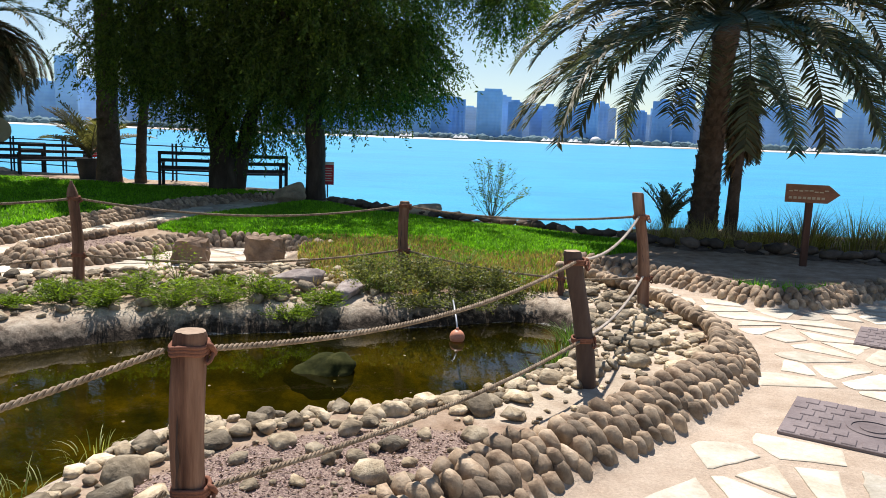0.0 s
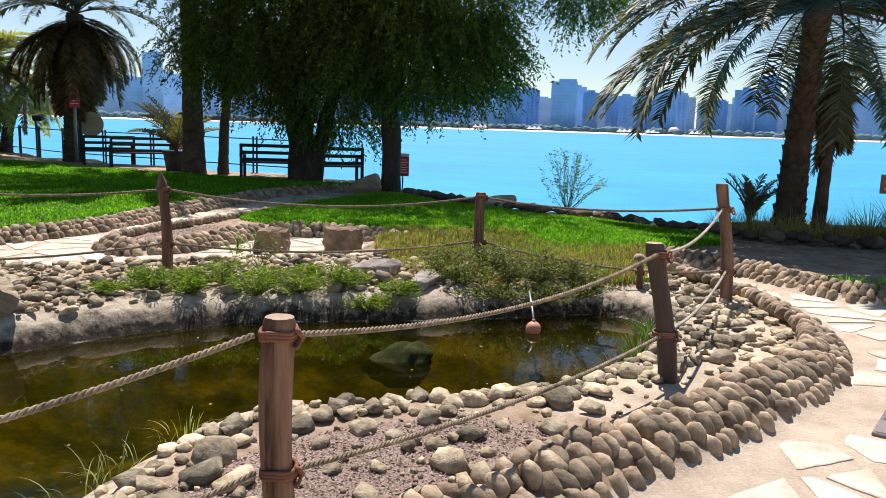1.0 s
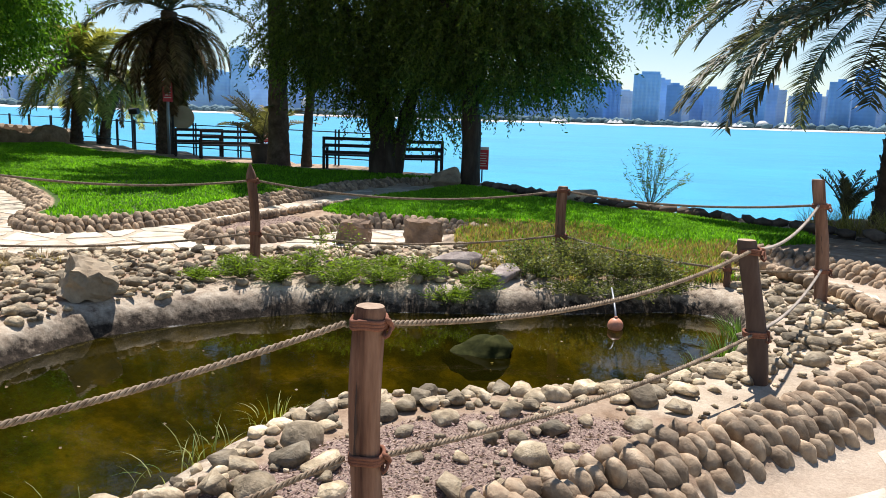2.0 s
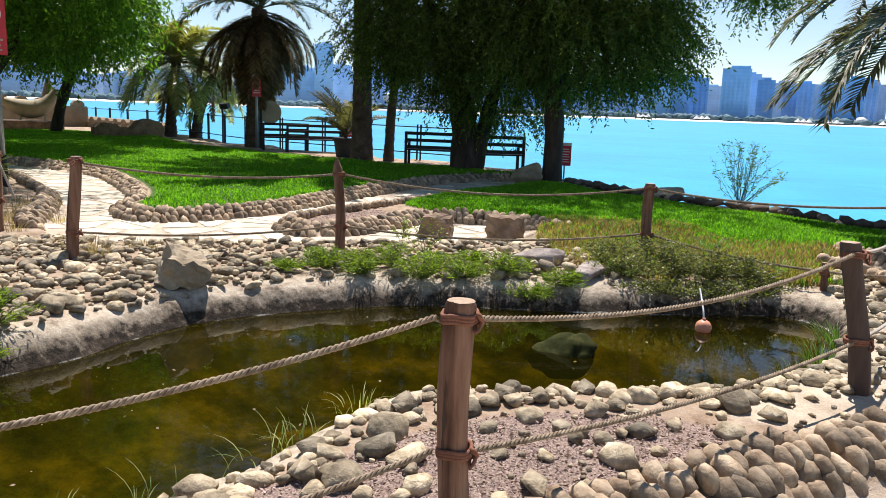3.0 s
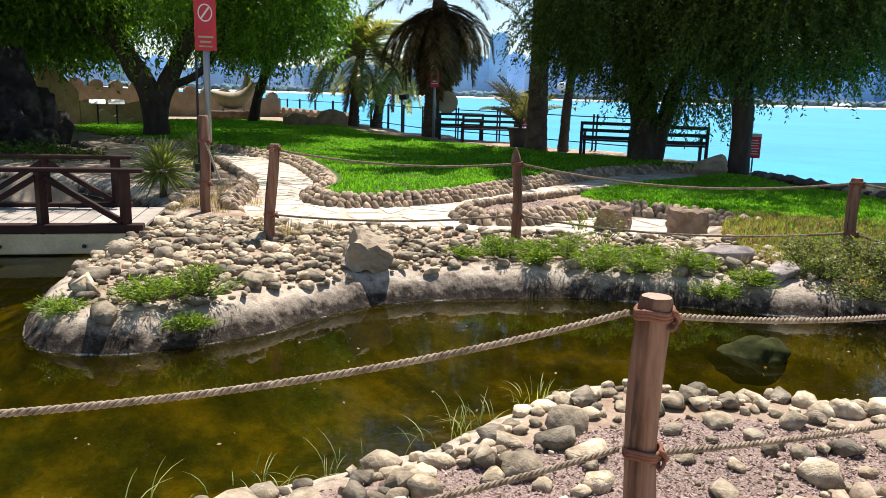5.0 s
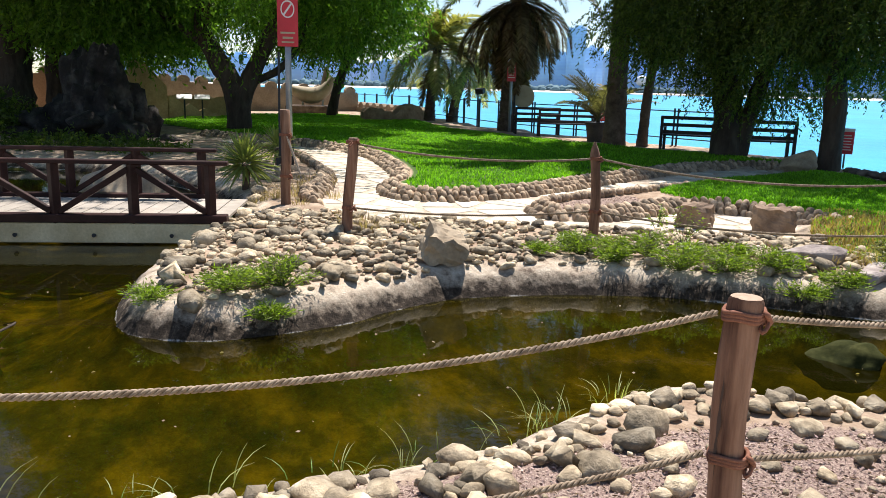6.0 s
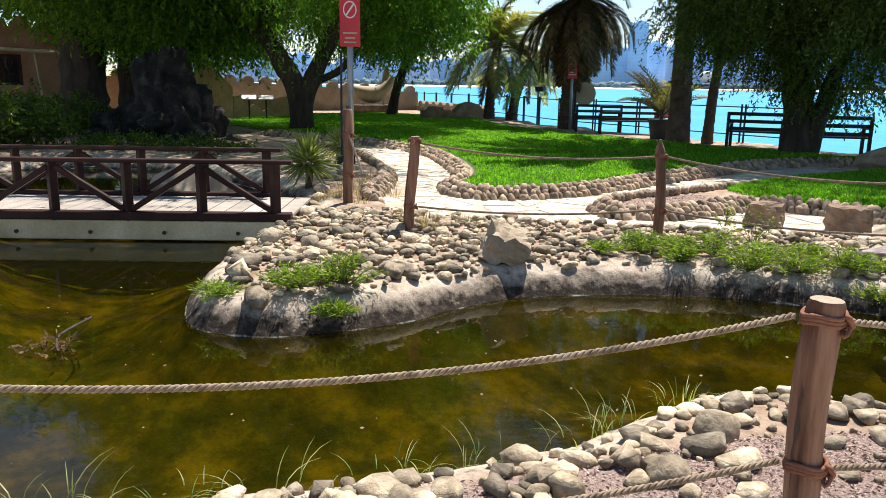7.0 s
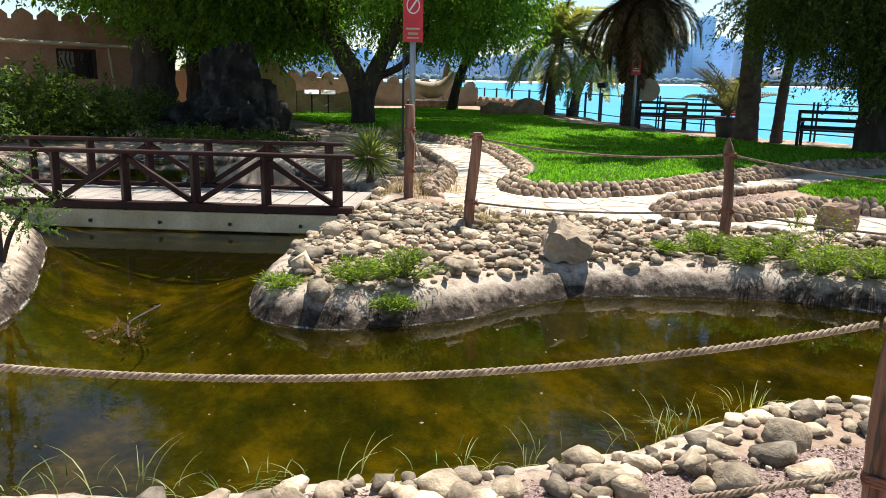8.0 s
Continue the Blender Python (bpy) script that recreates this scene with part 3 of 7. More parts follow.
def cobble_arrays(seed, sub=2):
    """A worn cobble: a squared-off pebble, thinner to one end."""
    rnd = random.Random(seed)
    bm = bmesh.new()
    bmesh.ops.create_icosphere(bm, subdivisions=sub, radius=1)
    off = Vector((seed * 3.7, seed * 1.9, seed * 5.3))
    wedge, slant, square = rnd.uniform(0.05, 0.3), rnd.uniform(-0.25, 0.25), rnd.uniform(0.66, 0.85)
    for v in bm.verts:
        n = v.co.normalized()
        c = Vector([math.copysign(abs(a) ** square, a) for a in n])
        c *= 0.93 + 0.22 * noise.noise(n * 1.3 + off) + 0.06 * noise.noise(n * 3.4 + off)
        c.x *= 1 - wedge * c.z
        c.y += slant * c.z
        v.co = c
    bm.verts.index_update()
    v = np.array([v.co for v in bm.verts])
    f = np.array([[w.index for w in face.verts] for face in bm.faces])
    bm.free()
    return v, f


COBBLE, COBBLE_FAR = [cobble_arrays(s) for s in range(61, 69)], [cobble_arrays(s, 1) for s in range(61, 69)]
COARSE = [pebble_arrays(s, 1) for s in range(11, 19)]
WORN = [pebble_arrays(s, 2, 0.3, 0.3) for s in (31, 32, 33)] + [hull_arrays(s, n, soft) for s, n, soft in ((41, 12, 0.16), (42, 14, 0.15), (43, 16, 0.14), (44, 13, 0.12), (45, 15, 0.17))]
STONE_MESH = [mesh_np("river_stone", v, f, M_STONE, True) for v, f in WORN]
WALL_MESH = [mesh_np("border_stone", v, f, M_WALLSTONE, True) for v, f in COBBLE]
WALL_MESH_FAR = [mesh_np("border_stone", v, f, M_WALLSTONE, True) for v, f in COBBLE_FAR]


def scatter_mesh(name, shapes, places, scales, rots, material):
    rng = np.random.default_rng(5)
    pick = rng.integers(0, len(shapes), len(places))
    parts = []
    for k, (v, f) in enumerate(shapes):
        m = np.where(pick == k)[0]
        if len(m):
            w = np.einsum("nij,nvj->nvi", rots[m], v[None] * scales[m][:, None]) + places[m][:, None]
            parts.append((w.reshape(-1, 3), (f[None] + (np.arange(len(m)) * len(v))[:, None, None]).reshape(-1, f.shape[1])))
    return mesh_np(name, *gather(parts), material, True)


def stone_border(line, label, inward, courses, size, limit=300, lift=0.05, coarse=False, reach=None, out=0.0):
    """A rim of cobbles set on edge, leaning on one another, in rising courses."""
    rng = np.random.default_rng(int(abs(line[0][0]) * 100) + 3)
    root = thing("stone_border", (0, 0, 0), label, "stone border", "path borders")
    made, rest = 0, []
    for c in range(courses):
        step = size * 0.90
        pts = spline(line[:: max(1, int(0.3 / 0.1))], step) if len(line) > 8 else line
        t = np.gradient(pts, axis=0)
        t /= np.linalg.norm(t, axis=1, keepdims=True)
        nrm = np.stack([-t[:, 1], t[:, 0]], 1) * inward
        for i, (p, tt, nn) in enumerate(zip(pts, t, nrm)):
            back = c * size * 0.72 + 0.02 - out + rng.uniform(-0.02, 0.02)
            q = p + nn * back + tt * rng.uniform(-0.3, 0.3) * size
            sx = size * rng.uniform(0.40, 0.56)
            sy = size * rng.uniform(0.55, 0.80)
            sz = size * rng.uniform(0.66, 0.98) * (1.0 if c == 0 else 0.88)
            z = lift + size * (0.45 + 0.72 * c - 0.10 * c * c) + rng.uniform(-0.012, 0.012)
            yaw = math.atan2(tt[1], tt[0]) + rng.uniform(-0.25, 0.25)
            lean = rng.uniform(-0.12, 0.38)
            over = -inward * (0.22 + 0.36 * c) + rng.uniform(-0.14, 0.14)
            if made < limit and (reach is None or reach(*q)):
                ob = new("border_stone", (WALL_MESH_FAR if coarse else WALL_MESH)[rng.integers(0, 8)])
                ob.matrix_local = Matrix.Translation((*q, z)) @ Euler((over, lean, yaw)).to_matrix().to_4x4() @ Matrix.Diagonal((sx, sy, sz, 1))
                ob.parent = root
                made += 1
            else:
                rest.append((*q, z, sx, sy, sz, yaw, lean, over))
    if rest:
        r = np.array(rest)
        me = scatter_mesh("border_infill", COBBLE_FAR, r[:, :3], r[:, 3:6], rows_rot(r[:, 6], r[:, 7], r[:, 8]), M_WALLSTONES)
        tagged(part("border_infill", me, None, root), kind="stuff")
    return root


# ---- far city ----
def tower(x, y, w, d, h, pale, seed):
    rnd = random.Random(seed)
    root = thing("tower_block", (x, y, 1.0), "hazy blue high-rise tower on the far shore", "tower block", "far skyline")
    root.rotation_euler.z = math.atan2(-x, y)
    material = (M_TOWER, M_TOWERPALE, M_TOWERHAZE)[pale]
    # plan with recessed bays, raised as one wall
    n = max(3, int(w / 8))
    xs = np.linspace(-w / 2, w / 2, 2 * n + 2)
    front = []
    for i in range(2 * n + 1):
        y0 = -d / 2 + (1.3 if i % 2 else 0)
        front += [(xs[i], y0), (xs[i + 1], y0)]
    plan = front + [(w / 2, d / 2), (-w / 2, d / 2)]
    m = len(plan)
    bm = bmesh.new()
    low, high = ([bm.verts.new((*q, z)) for q in plan] for z in (0, h))
    for i in range(m):
        bm.faces.new((low[i], low[(i + 1) % m], high[(i + 1) % m], high[i]))
    bm.faces.new(high)
    part("wall", bm, material, root)
    bm = bmesh.new()
    box(bm, w * rnd.uniform(0.35, 0.7), d * 0.6, rnd.uniform(3, 7), pose(rnd.uniform(-0.15, 0.15) * w, 0, h + 2))
    part("roof", bm, material, root)


def skyline():
    rnd = random.Random(11)
    a = radians(-36)
    k = 0
    while a < radians(62):
        r = rnd.uniform(1560, 1700)
        deg = math.degrees(a)
        w = rnd.uniform(26, 52)
        h = rnd.uniform(62, 84)
        if -14 > deg > -30:
            h = rnd.uniform(75, 120)
        if -4.5 < deg < -1.5:
            h = rnd.uniform(92, 99)
        if deg > 16:
            h = rnd.uniform(70, 128)
        if deg > 32:
            h = rnd.uniform(38, 62)
        # Towers further left take the palest haze colour.
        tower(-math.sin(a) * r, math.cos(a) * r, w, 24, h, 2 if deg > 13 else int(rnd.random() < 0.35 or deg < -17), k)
        k += 1
        a += (w + rnd.choice((-8, -4, 0, 2, 16))) / r
    # second row behind, lower and fuller
    a = radians(-36)
    while a < radians(62):
        r = rnd.uniform(1850, 1950)
        w = rnd.uniform(50, 80)
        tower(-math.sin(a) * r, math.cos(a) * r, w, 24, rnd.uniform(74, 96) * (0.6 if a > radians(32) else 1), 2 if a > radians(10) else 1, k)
        k += 1
        a += w * 1.05 / r


skyline()


def far_belt():
    """Tree belt and beach of the far shore, tents and a dome."""
    rng = np.random.default_rng(3)
    n = 900
    a = rng.uniform(radians(-36), radians(62), n)
    r = rng.uniform(1490, 1545, n)
    s = rng.uniform(4, 9, n)
    places = np.stack([-np.sin(a) * r, np.cos(a) * r, 1.5 + s * 0.5], 1)
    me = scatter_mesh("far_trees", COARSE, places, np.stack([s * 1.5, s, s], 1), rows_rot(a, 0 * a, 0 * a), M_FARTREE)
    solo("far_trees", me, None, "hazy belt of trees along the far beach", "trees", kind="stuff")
    bm = bmesh.new()
    grid = [(-math.sin(t) * q, math.cos(t) * q, z) for t in np.linspace(radians(-60), radians(75), 90) for q, z in ((FAR_SHORE - 6, SEA - 0.2), (FAR_SHORE + 2, -0.6), (FAR_SHORE + 45, 1.9))]
    vs = [bm.verts.new(g) for g in grid]
    for i in range(89):
        for j in range(2):
            bm.faces.new((vs[i * 3 + j], vs[i * 3 + 3 + j], vs[i * 3 + 4 + j], vs[i * 3 + 1 + j]))
    solo("far_beach", bm, M_FARSAND, "pale sand beach of the far shore", "beach", kind="structure")
    rnd = random.Random(4)
    for deg in (-7.5, -9.5, -12.5, -19.8, -21.2, -25.5, -1.0, 3.0):
        t = radians(deg)
        root = thing("beach_tent", (-math.sin(t) * 1488, math.cos(t) * 1488, 2), "white tensile tent on the far beach", "tent", "beach tents")
        bm = bmesh.new()
        for k in (-1, 0, 1):
            bmesh.ops.create_cone(bm, cap_ends=True, segments=8, radius1=6.5, radius2=0.4, depth=6, matrix=pose(k * 9, 0, 4.5))
        part("canopy", bm, M_WHITE, root)
        bm = bmesh.new()
        for k in (-1, 0, 1):
            box(bm, 0.5, 0.5, 8, pose(k * 9, 0, 3))
        part("mast", bm, M_WHITE, root)
    for deg in (-10.9, 21.5):
        t = radians(deg)
        bm = bmesh.new()
        bmesh.ops.create_uvsphere(bm, u_segments=20, v_segments=10, radius=12, matrix=pose(0, 0, 0) @ Matrix.Diagonal((1, 1, 0.8, 1)))
        ob = solo("dome", bm, M_WHITE, "pale domed building on the far shore", "dome", smooth=True)
        ob.location = (-math.sin(t) * 1520, math.cos(t) * 1520, 6 if deg < 0 else 24)


far_belt()


# ---- plants: leaves, blades, fronds ----
def leaf_mesh(name, origin, way, length, width, material, rng):
    """Pointed leaves as folded-free diamonds: origin, direction, length and width a leaf."""
    side = np.cross(way, rng.normal(size=way.shape))
    side /= np.linalg.norm(side, axis=1, keepdims=True) + 1e-9
    l, w = length[:, None], width[:, None] * 0.5
    v = np.stack([origin, origin + way * l * 0.45 + side * w, origin + way * l, origin + way * l * 0.45 - side * w], 1).reshape(-1, 3)
    return mesh_np(name, v, np.arange(len(origin) * 4).reshape(-1, 4), material)


def droop_leaves(name, blobs, material, seed, leaf=0.13, twig=0.5, per=14, hang=0.8, shell=0.45):
    """A crown: hanging twigs set through ellipsoids (centre, radii, twigs), each with a row of narrow leaves."""
    rng = np.random.default_rng(seed)
    start, dirs = [], []
    for c, rad, n in blobs:
        u = rng.normal(size=(n, 3))
        u /= np.linalg.norm(u, axis=1, keepdims=True)
        lump = 1 + 0.22 * np.sin(u[:, 0] * 5 + seed) * np.cos(u[:, 1] * 6) + 0.12 * np.sin(u[:, 2] * 11 + u[:, 0] * 9)
        r = (shell + (1 - shell) * rng.random(n) ** 0.5) * lump
        start.append(np.array(c) + u * np.array(rad) * r[:, None])
        dirs.append(u * [1, 1, 0.3] + [0, 0, -hang] + rng.normal(size=(n, 3)) * 0.35)
    start, dirs = np.concatenate(start), np.concatenate(dirs)
    dirs /= np.linalg.norm(dirs, axis=1, keepdims=True)
    n = len(start)
    t = np.linspace(0, 1, per)[None, :, None]
    ln = twig * rng.uniform(0.5, 1.5, n)[:, None, None]
    p = start[:, None] + dirs[:, None] * t * ln + np.array([0, 0, -0.35 * hang]) * (t**2) * ln
    p = p.reshape(-1, 3)
    way = np.repeat(dirs, per, 0) * 0.6 + rng.normal(size=p.shape) * 0.75 + [0, 0, -0.45 * hang]
    way /= np.linalg.norm(way, axis=1, keepdims=True)
    ll = leaf * rng.uniform(0.6, 1.35, len(p))
    return leaf_mesh(name, p, way, ll, ll * 0.36, material, rng)


def limb(points, r0, r1, seed, sides=10):
    path = spline(points, 0.25)
    return tube(path, np.linspace(r0, r1, len(path)) * (1 + 0.06 * np.sin(np.arange(len(path)) * 1.3 + seed)), sides, seed, 0.07)


def tree(base, label, trunks, limbs, blobs, material, seed, leaf=0.13, twig=0.5, hang=0.8, per=14):
    """trunks, limbs: lists of (points, thick, thin) from the base; blobs: parts of the crown."""
    root = thing("tree", base, label, "tree")
    for i, (pts, a, b) in enumerate(trunks):
        part("trunk", mesh_np("trunk", *limb(pts, a, b, seed + i, 14), M_BARK, True), None, root)
    for i, (pts, a, b) in enumerate(limbs):
        part("limb", mesh_np("limb", *limb(pts, a, b, seed + 20 + i), M_BARK, True), None, root)
    part("crown", droop_leaves("crown", blobs, material, seed, leaf, twig, per, hang), None, root)
    return root


# High, out-of-view crown blobs are added for ground shade and dark pond reflections.
TREES = [
    tree((-5.35, 18.4, 0.15), "spreading tree with dark drooping feathery leaves", [
        ([(0, 0, -0.2), (0.0, 0, 0.9), (-0.15, 0, 1.9), (-0.3, 0.1, 3.6)], 0.36, 0.22), ([(0.25, 0.1, -0.1), (0.5, 0.1, 1.2), (0.9, 0.1, 2.6), (1.5, 0, 4.2)], 0.2, 0.13)],
        [([(-0.3, 0.1, 3.2), (-1.4, 0.2, 4.4), (-2.4, 0, 5.2)], 0.16, 0.05), ([(-0.2, 0.1, 3.2), (0.3, -0.8, 4.6), (0.6, -1.4, 5.8)], 0.15, 0.05)],
        [((0.1, 0.4, 5.2), (3.3, 3.0, 2.8), 3900), ((-0.9, -0.8, 3.0), (1.9, 1.6, 1.0), 800), ((0.9, -0.6, 2.2), (1.6, 1.0, 1.0), 800), ((-0.3, -0.3, 3.4), (2.8, 1.8, 1.2), 1000), ((0.2, 3.0, 7.4), (3.8, 3.0, 2.8), 2600)], M_LEAF_DARK, 31, 0.088, 0.5, 0.8, 24),
    tree((-2.95, 17.2, 0.15), "slender-trunked tree with a dense dark crown", [
        ([(0, 0, -0.2), (0.02, 0, 1.0), (-0.08, 0, 2.2), (-0.35, 0, 3.4), (-0.3, 0.1, 4.6)], 0.23, 0.15)],
        [([(-0.3, 0, 3.0), (0.8, -0.3, 4.2), (2.2, -0.4, 5.2), (4.2, 0.1, 5.3)], 0.11, 0.03), ([(-0.3, 0, 3.2), (-0.9, -0.5, 4.4), (-1.3, -0.6, 5.4)], 0.1, 0.04)],
        [((0.35, 0.3, 5.0), (2.55, 2.8, 2.7), 3300), ((0.6, -0.5, 2.9), (2.3, 1.5, 0.95), 1300), ((1.5, -0.2, 3.2), (1.35, 1.2, 1.1), 700), ((-0.6, 0, 5.6), (2.5, 2.2, 2.2), 1500), ((2.9, 0.2, 5.6), (1.2, 1.2, 0.9), 300), ((4.3, 0.2, 4.5), (0.75, 0.7, 0.7), 330), ((3.6, 0.2, 5.3), (0.9, 0.8, 0.7), 260), ((0.3, -0.5, 8.2), (2.7, 2.6, 1.8), 1300), ((0.6, 3.4, 7.4), (3.2, 2.8, 2.6), 2000)], M_LEAF_DARK, 32, 0.088, 0.5, 0.8, 24),
    tree((-19.2, 15.6, 0.1), "forked dark-trunked tree with bright green hanging leaves", [
        ([(0, 0, -0.2), (0.0, 0, 0.8), (-0.25, 0, 1.4), (-0.75, -0.1, 2.1), (-0.9, -0.5, 3.0), (-0.5, -0.7, 4.2)], 0.42, 0.2),
        ([(0.05, 0, 0.7), (0.25, 0.2, 1.5), (0.55, 0.5, 2.4), (0.95, 0.9, 3.6), (1.2, 1.0, 4.6)], 0.3, 0.16)],
        [([(0.3, 0.25, 1.5), (0.85, 0.9, 1.9), (1.2, 1.3, 2.6), (1.5, 1.6, 3.6)], 0.13, 0.07), ([(-0.8, -0.3, 2.4), (-2.0, -1.5, 3.6), (-3.4, -2.4, 4.2)], 0.12, 0.05)],
        # The last two blobs reach forward, out of view, to shade the left ground.
        [((0.0, 0.2, 6.3), (5.4, 4.8, 3.0), 5200), ((2.8, 2.4, 4.3), (1.9, 1.7, 1.3), 900), ((-3.6, -2.2, 4.2), (3.0, 2.6, 1.3), 1500), ((1.4, 3.2, 3.5), (1.8, 1.8, 1.0), 500), ((0, 1.0, 10.0), (4.4, 4.2, 3.0), 2600), ((-2.5, -5.2, 6.0), (4.6, 4.2, 1.6), 2600), ((5.0, -5.0, 7.3), (5.0, 3.4, 1.3), 3900)], M_LEAF_LIT, 33, 0.15, 0.7, 0.9),
    tree((-26.4, 12.2, 0.1), "thick-trunked old tree shading the adobe house", [
        ([(0, 0, -0.2), (0.0, 0, 1.2), (0.1, 0.1, 2.6), (0.3, 0.2, 4.2)], 0.8, 0.6)], [([(0.2, 0.1, 3.2), (1.4, 1.0, 4.6), (2.6, 2.0, 5.4)], 0.4, 0.12), ([(0, 0, 3.4), (-1.3, -1.2, 4.8), (-2.6, -2.4, 5.6)], 0.4, 0.12)],
        [((0.6, 0.8, 6.2), (6.0, 5.6, 2.4), 4400), ((2.6, 2.4, 4.0), (3.2, 3.0, 1.4), 1500), ((2.6, -1.0, 5.4), (2.6, 3.0, 1.1), 700), ((2.0, 3.4, 10.2), (4.0, 4.0, 2.8), 2200)], M_LEAF_LIT, 34, 0.2, 0.8, 0.9),
    tree((-31.5, 16.5, 0.1), "tall tree with green leaves beside the house", [([(0, 0, -0.2), (0, 0, 2.0), (0.2, 0, 4.5)], 0.42, 0.3)], [([(0.1, 0, 3.0), (1.4, 0.6, 4.6), (2.4, 1.2, 5.6)], 0.2, 0.08)],
        [((0, 0, 5.8), (5.0, 5.0, 2.8), 2800), ((2.5, 2.5, 4.2), (3.0, 2.6, 1.5), 1200), ((0, 0, 9.0), (5, 5, 3), 1500)], M_LEAF_LIT, 35, 0.22, 0.8, 0.9),
    # High blobs and the long limb: unseen fill for sky gaps in reflections.
    tree((-25.6, 26.2, 0.1), "leaning tree with light green crown near the shore wall", [([(0, 0, -0.2), (0.3, 0.2, 1.4), (0.9, 0.4, 3.0), (1.2, 0.6, 4.4)], 0.24, 0.16)], [([(0.7, 0.4, 2.4), (0.0, -0.2, 3.6), (-0.7, -0.6, 4.6)], 0.14, 0.06), ([(1.2, 0.6, 4.2), (3.0, 1.0, 7.6), (7.0, 1.8, 10.0)], 0.16, 0.05)],
        [((-1.0, -0.6, 5.6), (3.3, 3.3, 2.4), 2400), ((-0.4, -0.2, 4.0), (1.6, 1.6, 1.0), 400), ((0.5, 1.0, 9.2), (4.6, 4.4, 3.4), 3000), ((4.6, -0.5, 11.0), (4.4, 3.2, 3.2), 2400), ((8.6, 2.0, 10.6), (4.2, 3.0, 2.4), 2300)], M_LEAF_MID, 36, 0.18, 0.7, 0.9),
]


def frond_mesh(rise, length, material, seed, pairs=46, leaflet=0.42, sag=1.0, wide=1.0):
    """A feather leaf that starts at an elevation and bends with its weight; two rows of narrow leaflets."""
    rng = np.random.default_rng(seed)
    n = 24
    ang = radians(rise) - np.linspace(0, 1, n) ** 1.3 * radians(62) * sag
    ang = np.maximum(ang, radians(-88))
    step = length / (n - 1)
    bend = np.sin(np.linspace(0, 1, n) * 2 + seed) * 0.03 * length
    path = np.stack([np.r_[0, np.cumsum(np.cos(ang[1:]) * step)], bend, np.r_[0, np.cumsum(np.sin(ang[1:]) * step)]], 1)
    rachis = tube(path, np.linspace(0.022, 0.005, n), 5, seed)
    s = np.linspace(0.14, 0.99, pairs)
    u = s * (n - 1)
    base = np.stack([np.interp(u, np.arange(n), path[:, k]) for k in range(3)], 1)
    a = np.interp(u, np.arange(n), ang)
    along = np.stack([np.cos(a), 0 * a, np.sin(a)], 1)
    upward = np.stack([-np.sin(a), 0 * a, np.cos(a)], 1)
    out = [rachis]
    for sd in (-1, 1):
        ln = leaflet * np.interp(s, [0.1, 0.35, 0.75, 1.0], [0.55, 1.0, 0.85, 0.35]) * rng.uniform(0.8, 1.15, pairs)
        way = along * rng.uniform(0.55, 0.95, pairs)[:, None] + np.array([0, sd, 0]) * rng.uniform(0.6, 0.95, pairs)[:, None] + upward * rng.uniform(0.1, 0.5, pairs)[:, None]
        way /= np.linalg.norm(way, axis=1, keepdims=True)
        tip = base + way * ln[:, None] + np.array([0, 0, -0.16]) * ln[:, None]
        mid = base + way * ln[:, None] * 0.5
        w = (along * 0.021 + upward * 0.008) * wide
        v = np.stack([base - w * 0.6, base + w * 0.6, mid + w, mid - w, tip], 1).reshape(-1, 3)
        k = np.arange(pairs)[:, None] * 5
        out.append((v, np.concatenate([k + [0, 1, 2, 3], k + [3, 2, 4, 4]])))
    v, f = gather(out)
    bm = bmesh.new()
    vs = [bm.verts.new(c) for c in v]
    for q in f.tolist():
        q = list(dict.fromkeys(q))
        bm.faces.new([vs[i] for i in q])
    me = bpy.data.meshes.new("frond")
    bm.to_mesh(me)
    bm.free()
    me.materials.append(material)
    return me


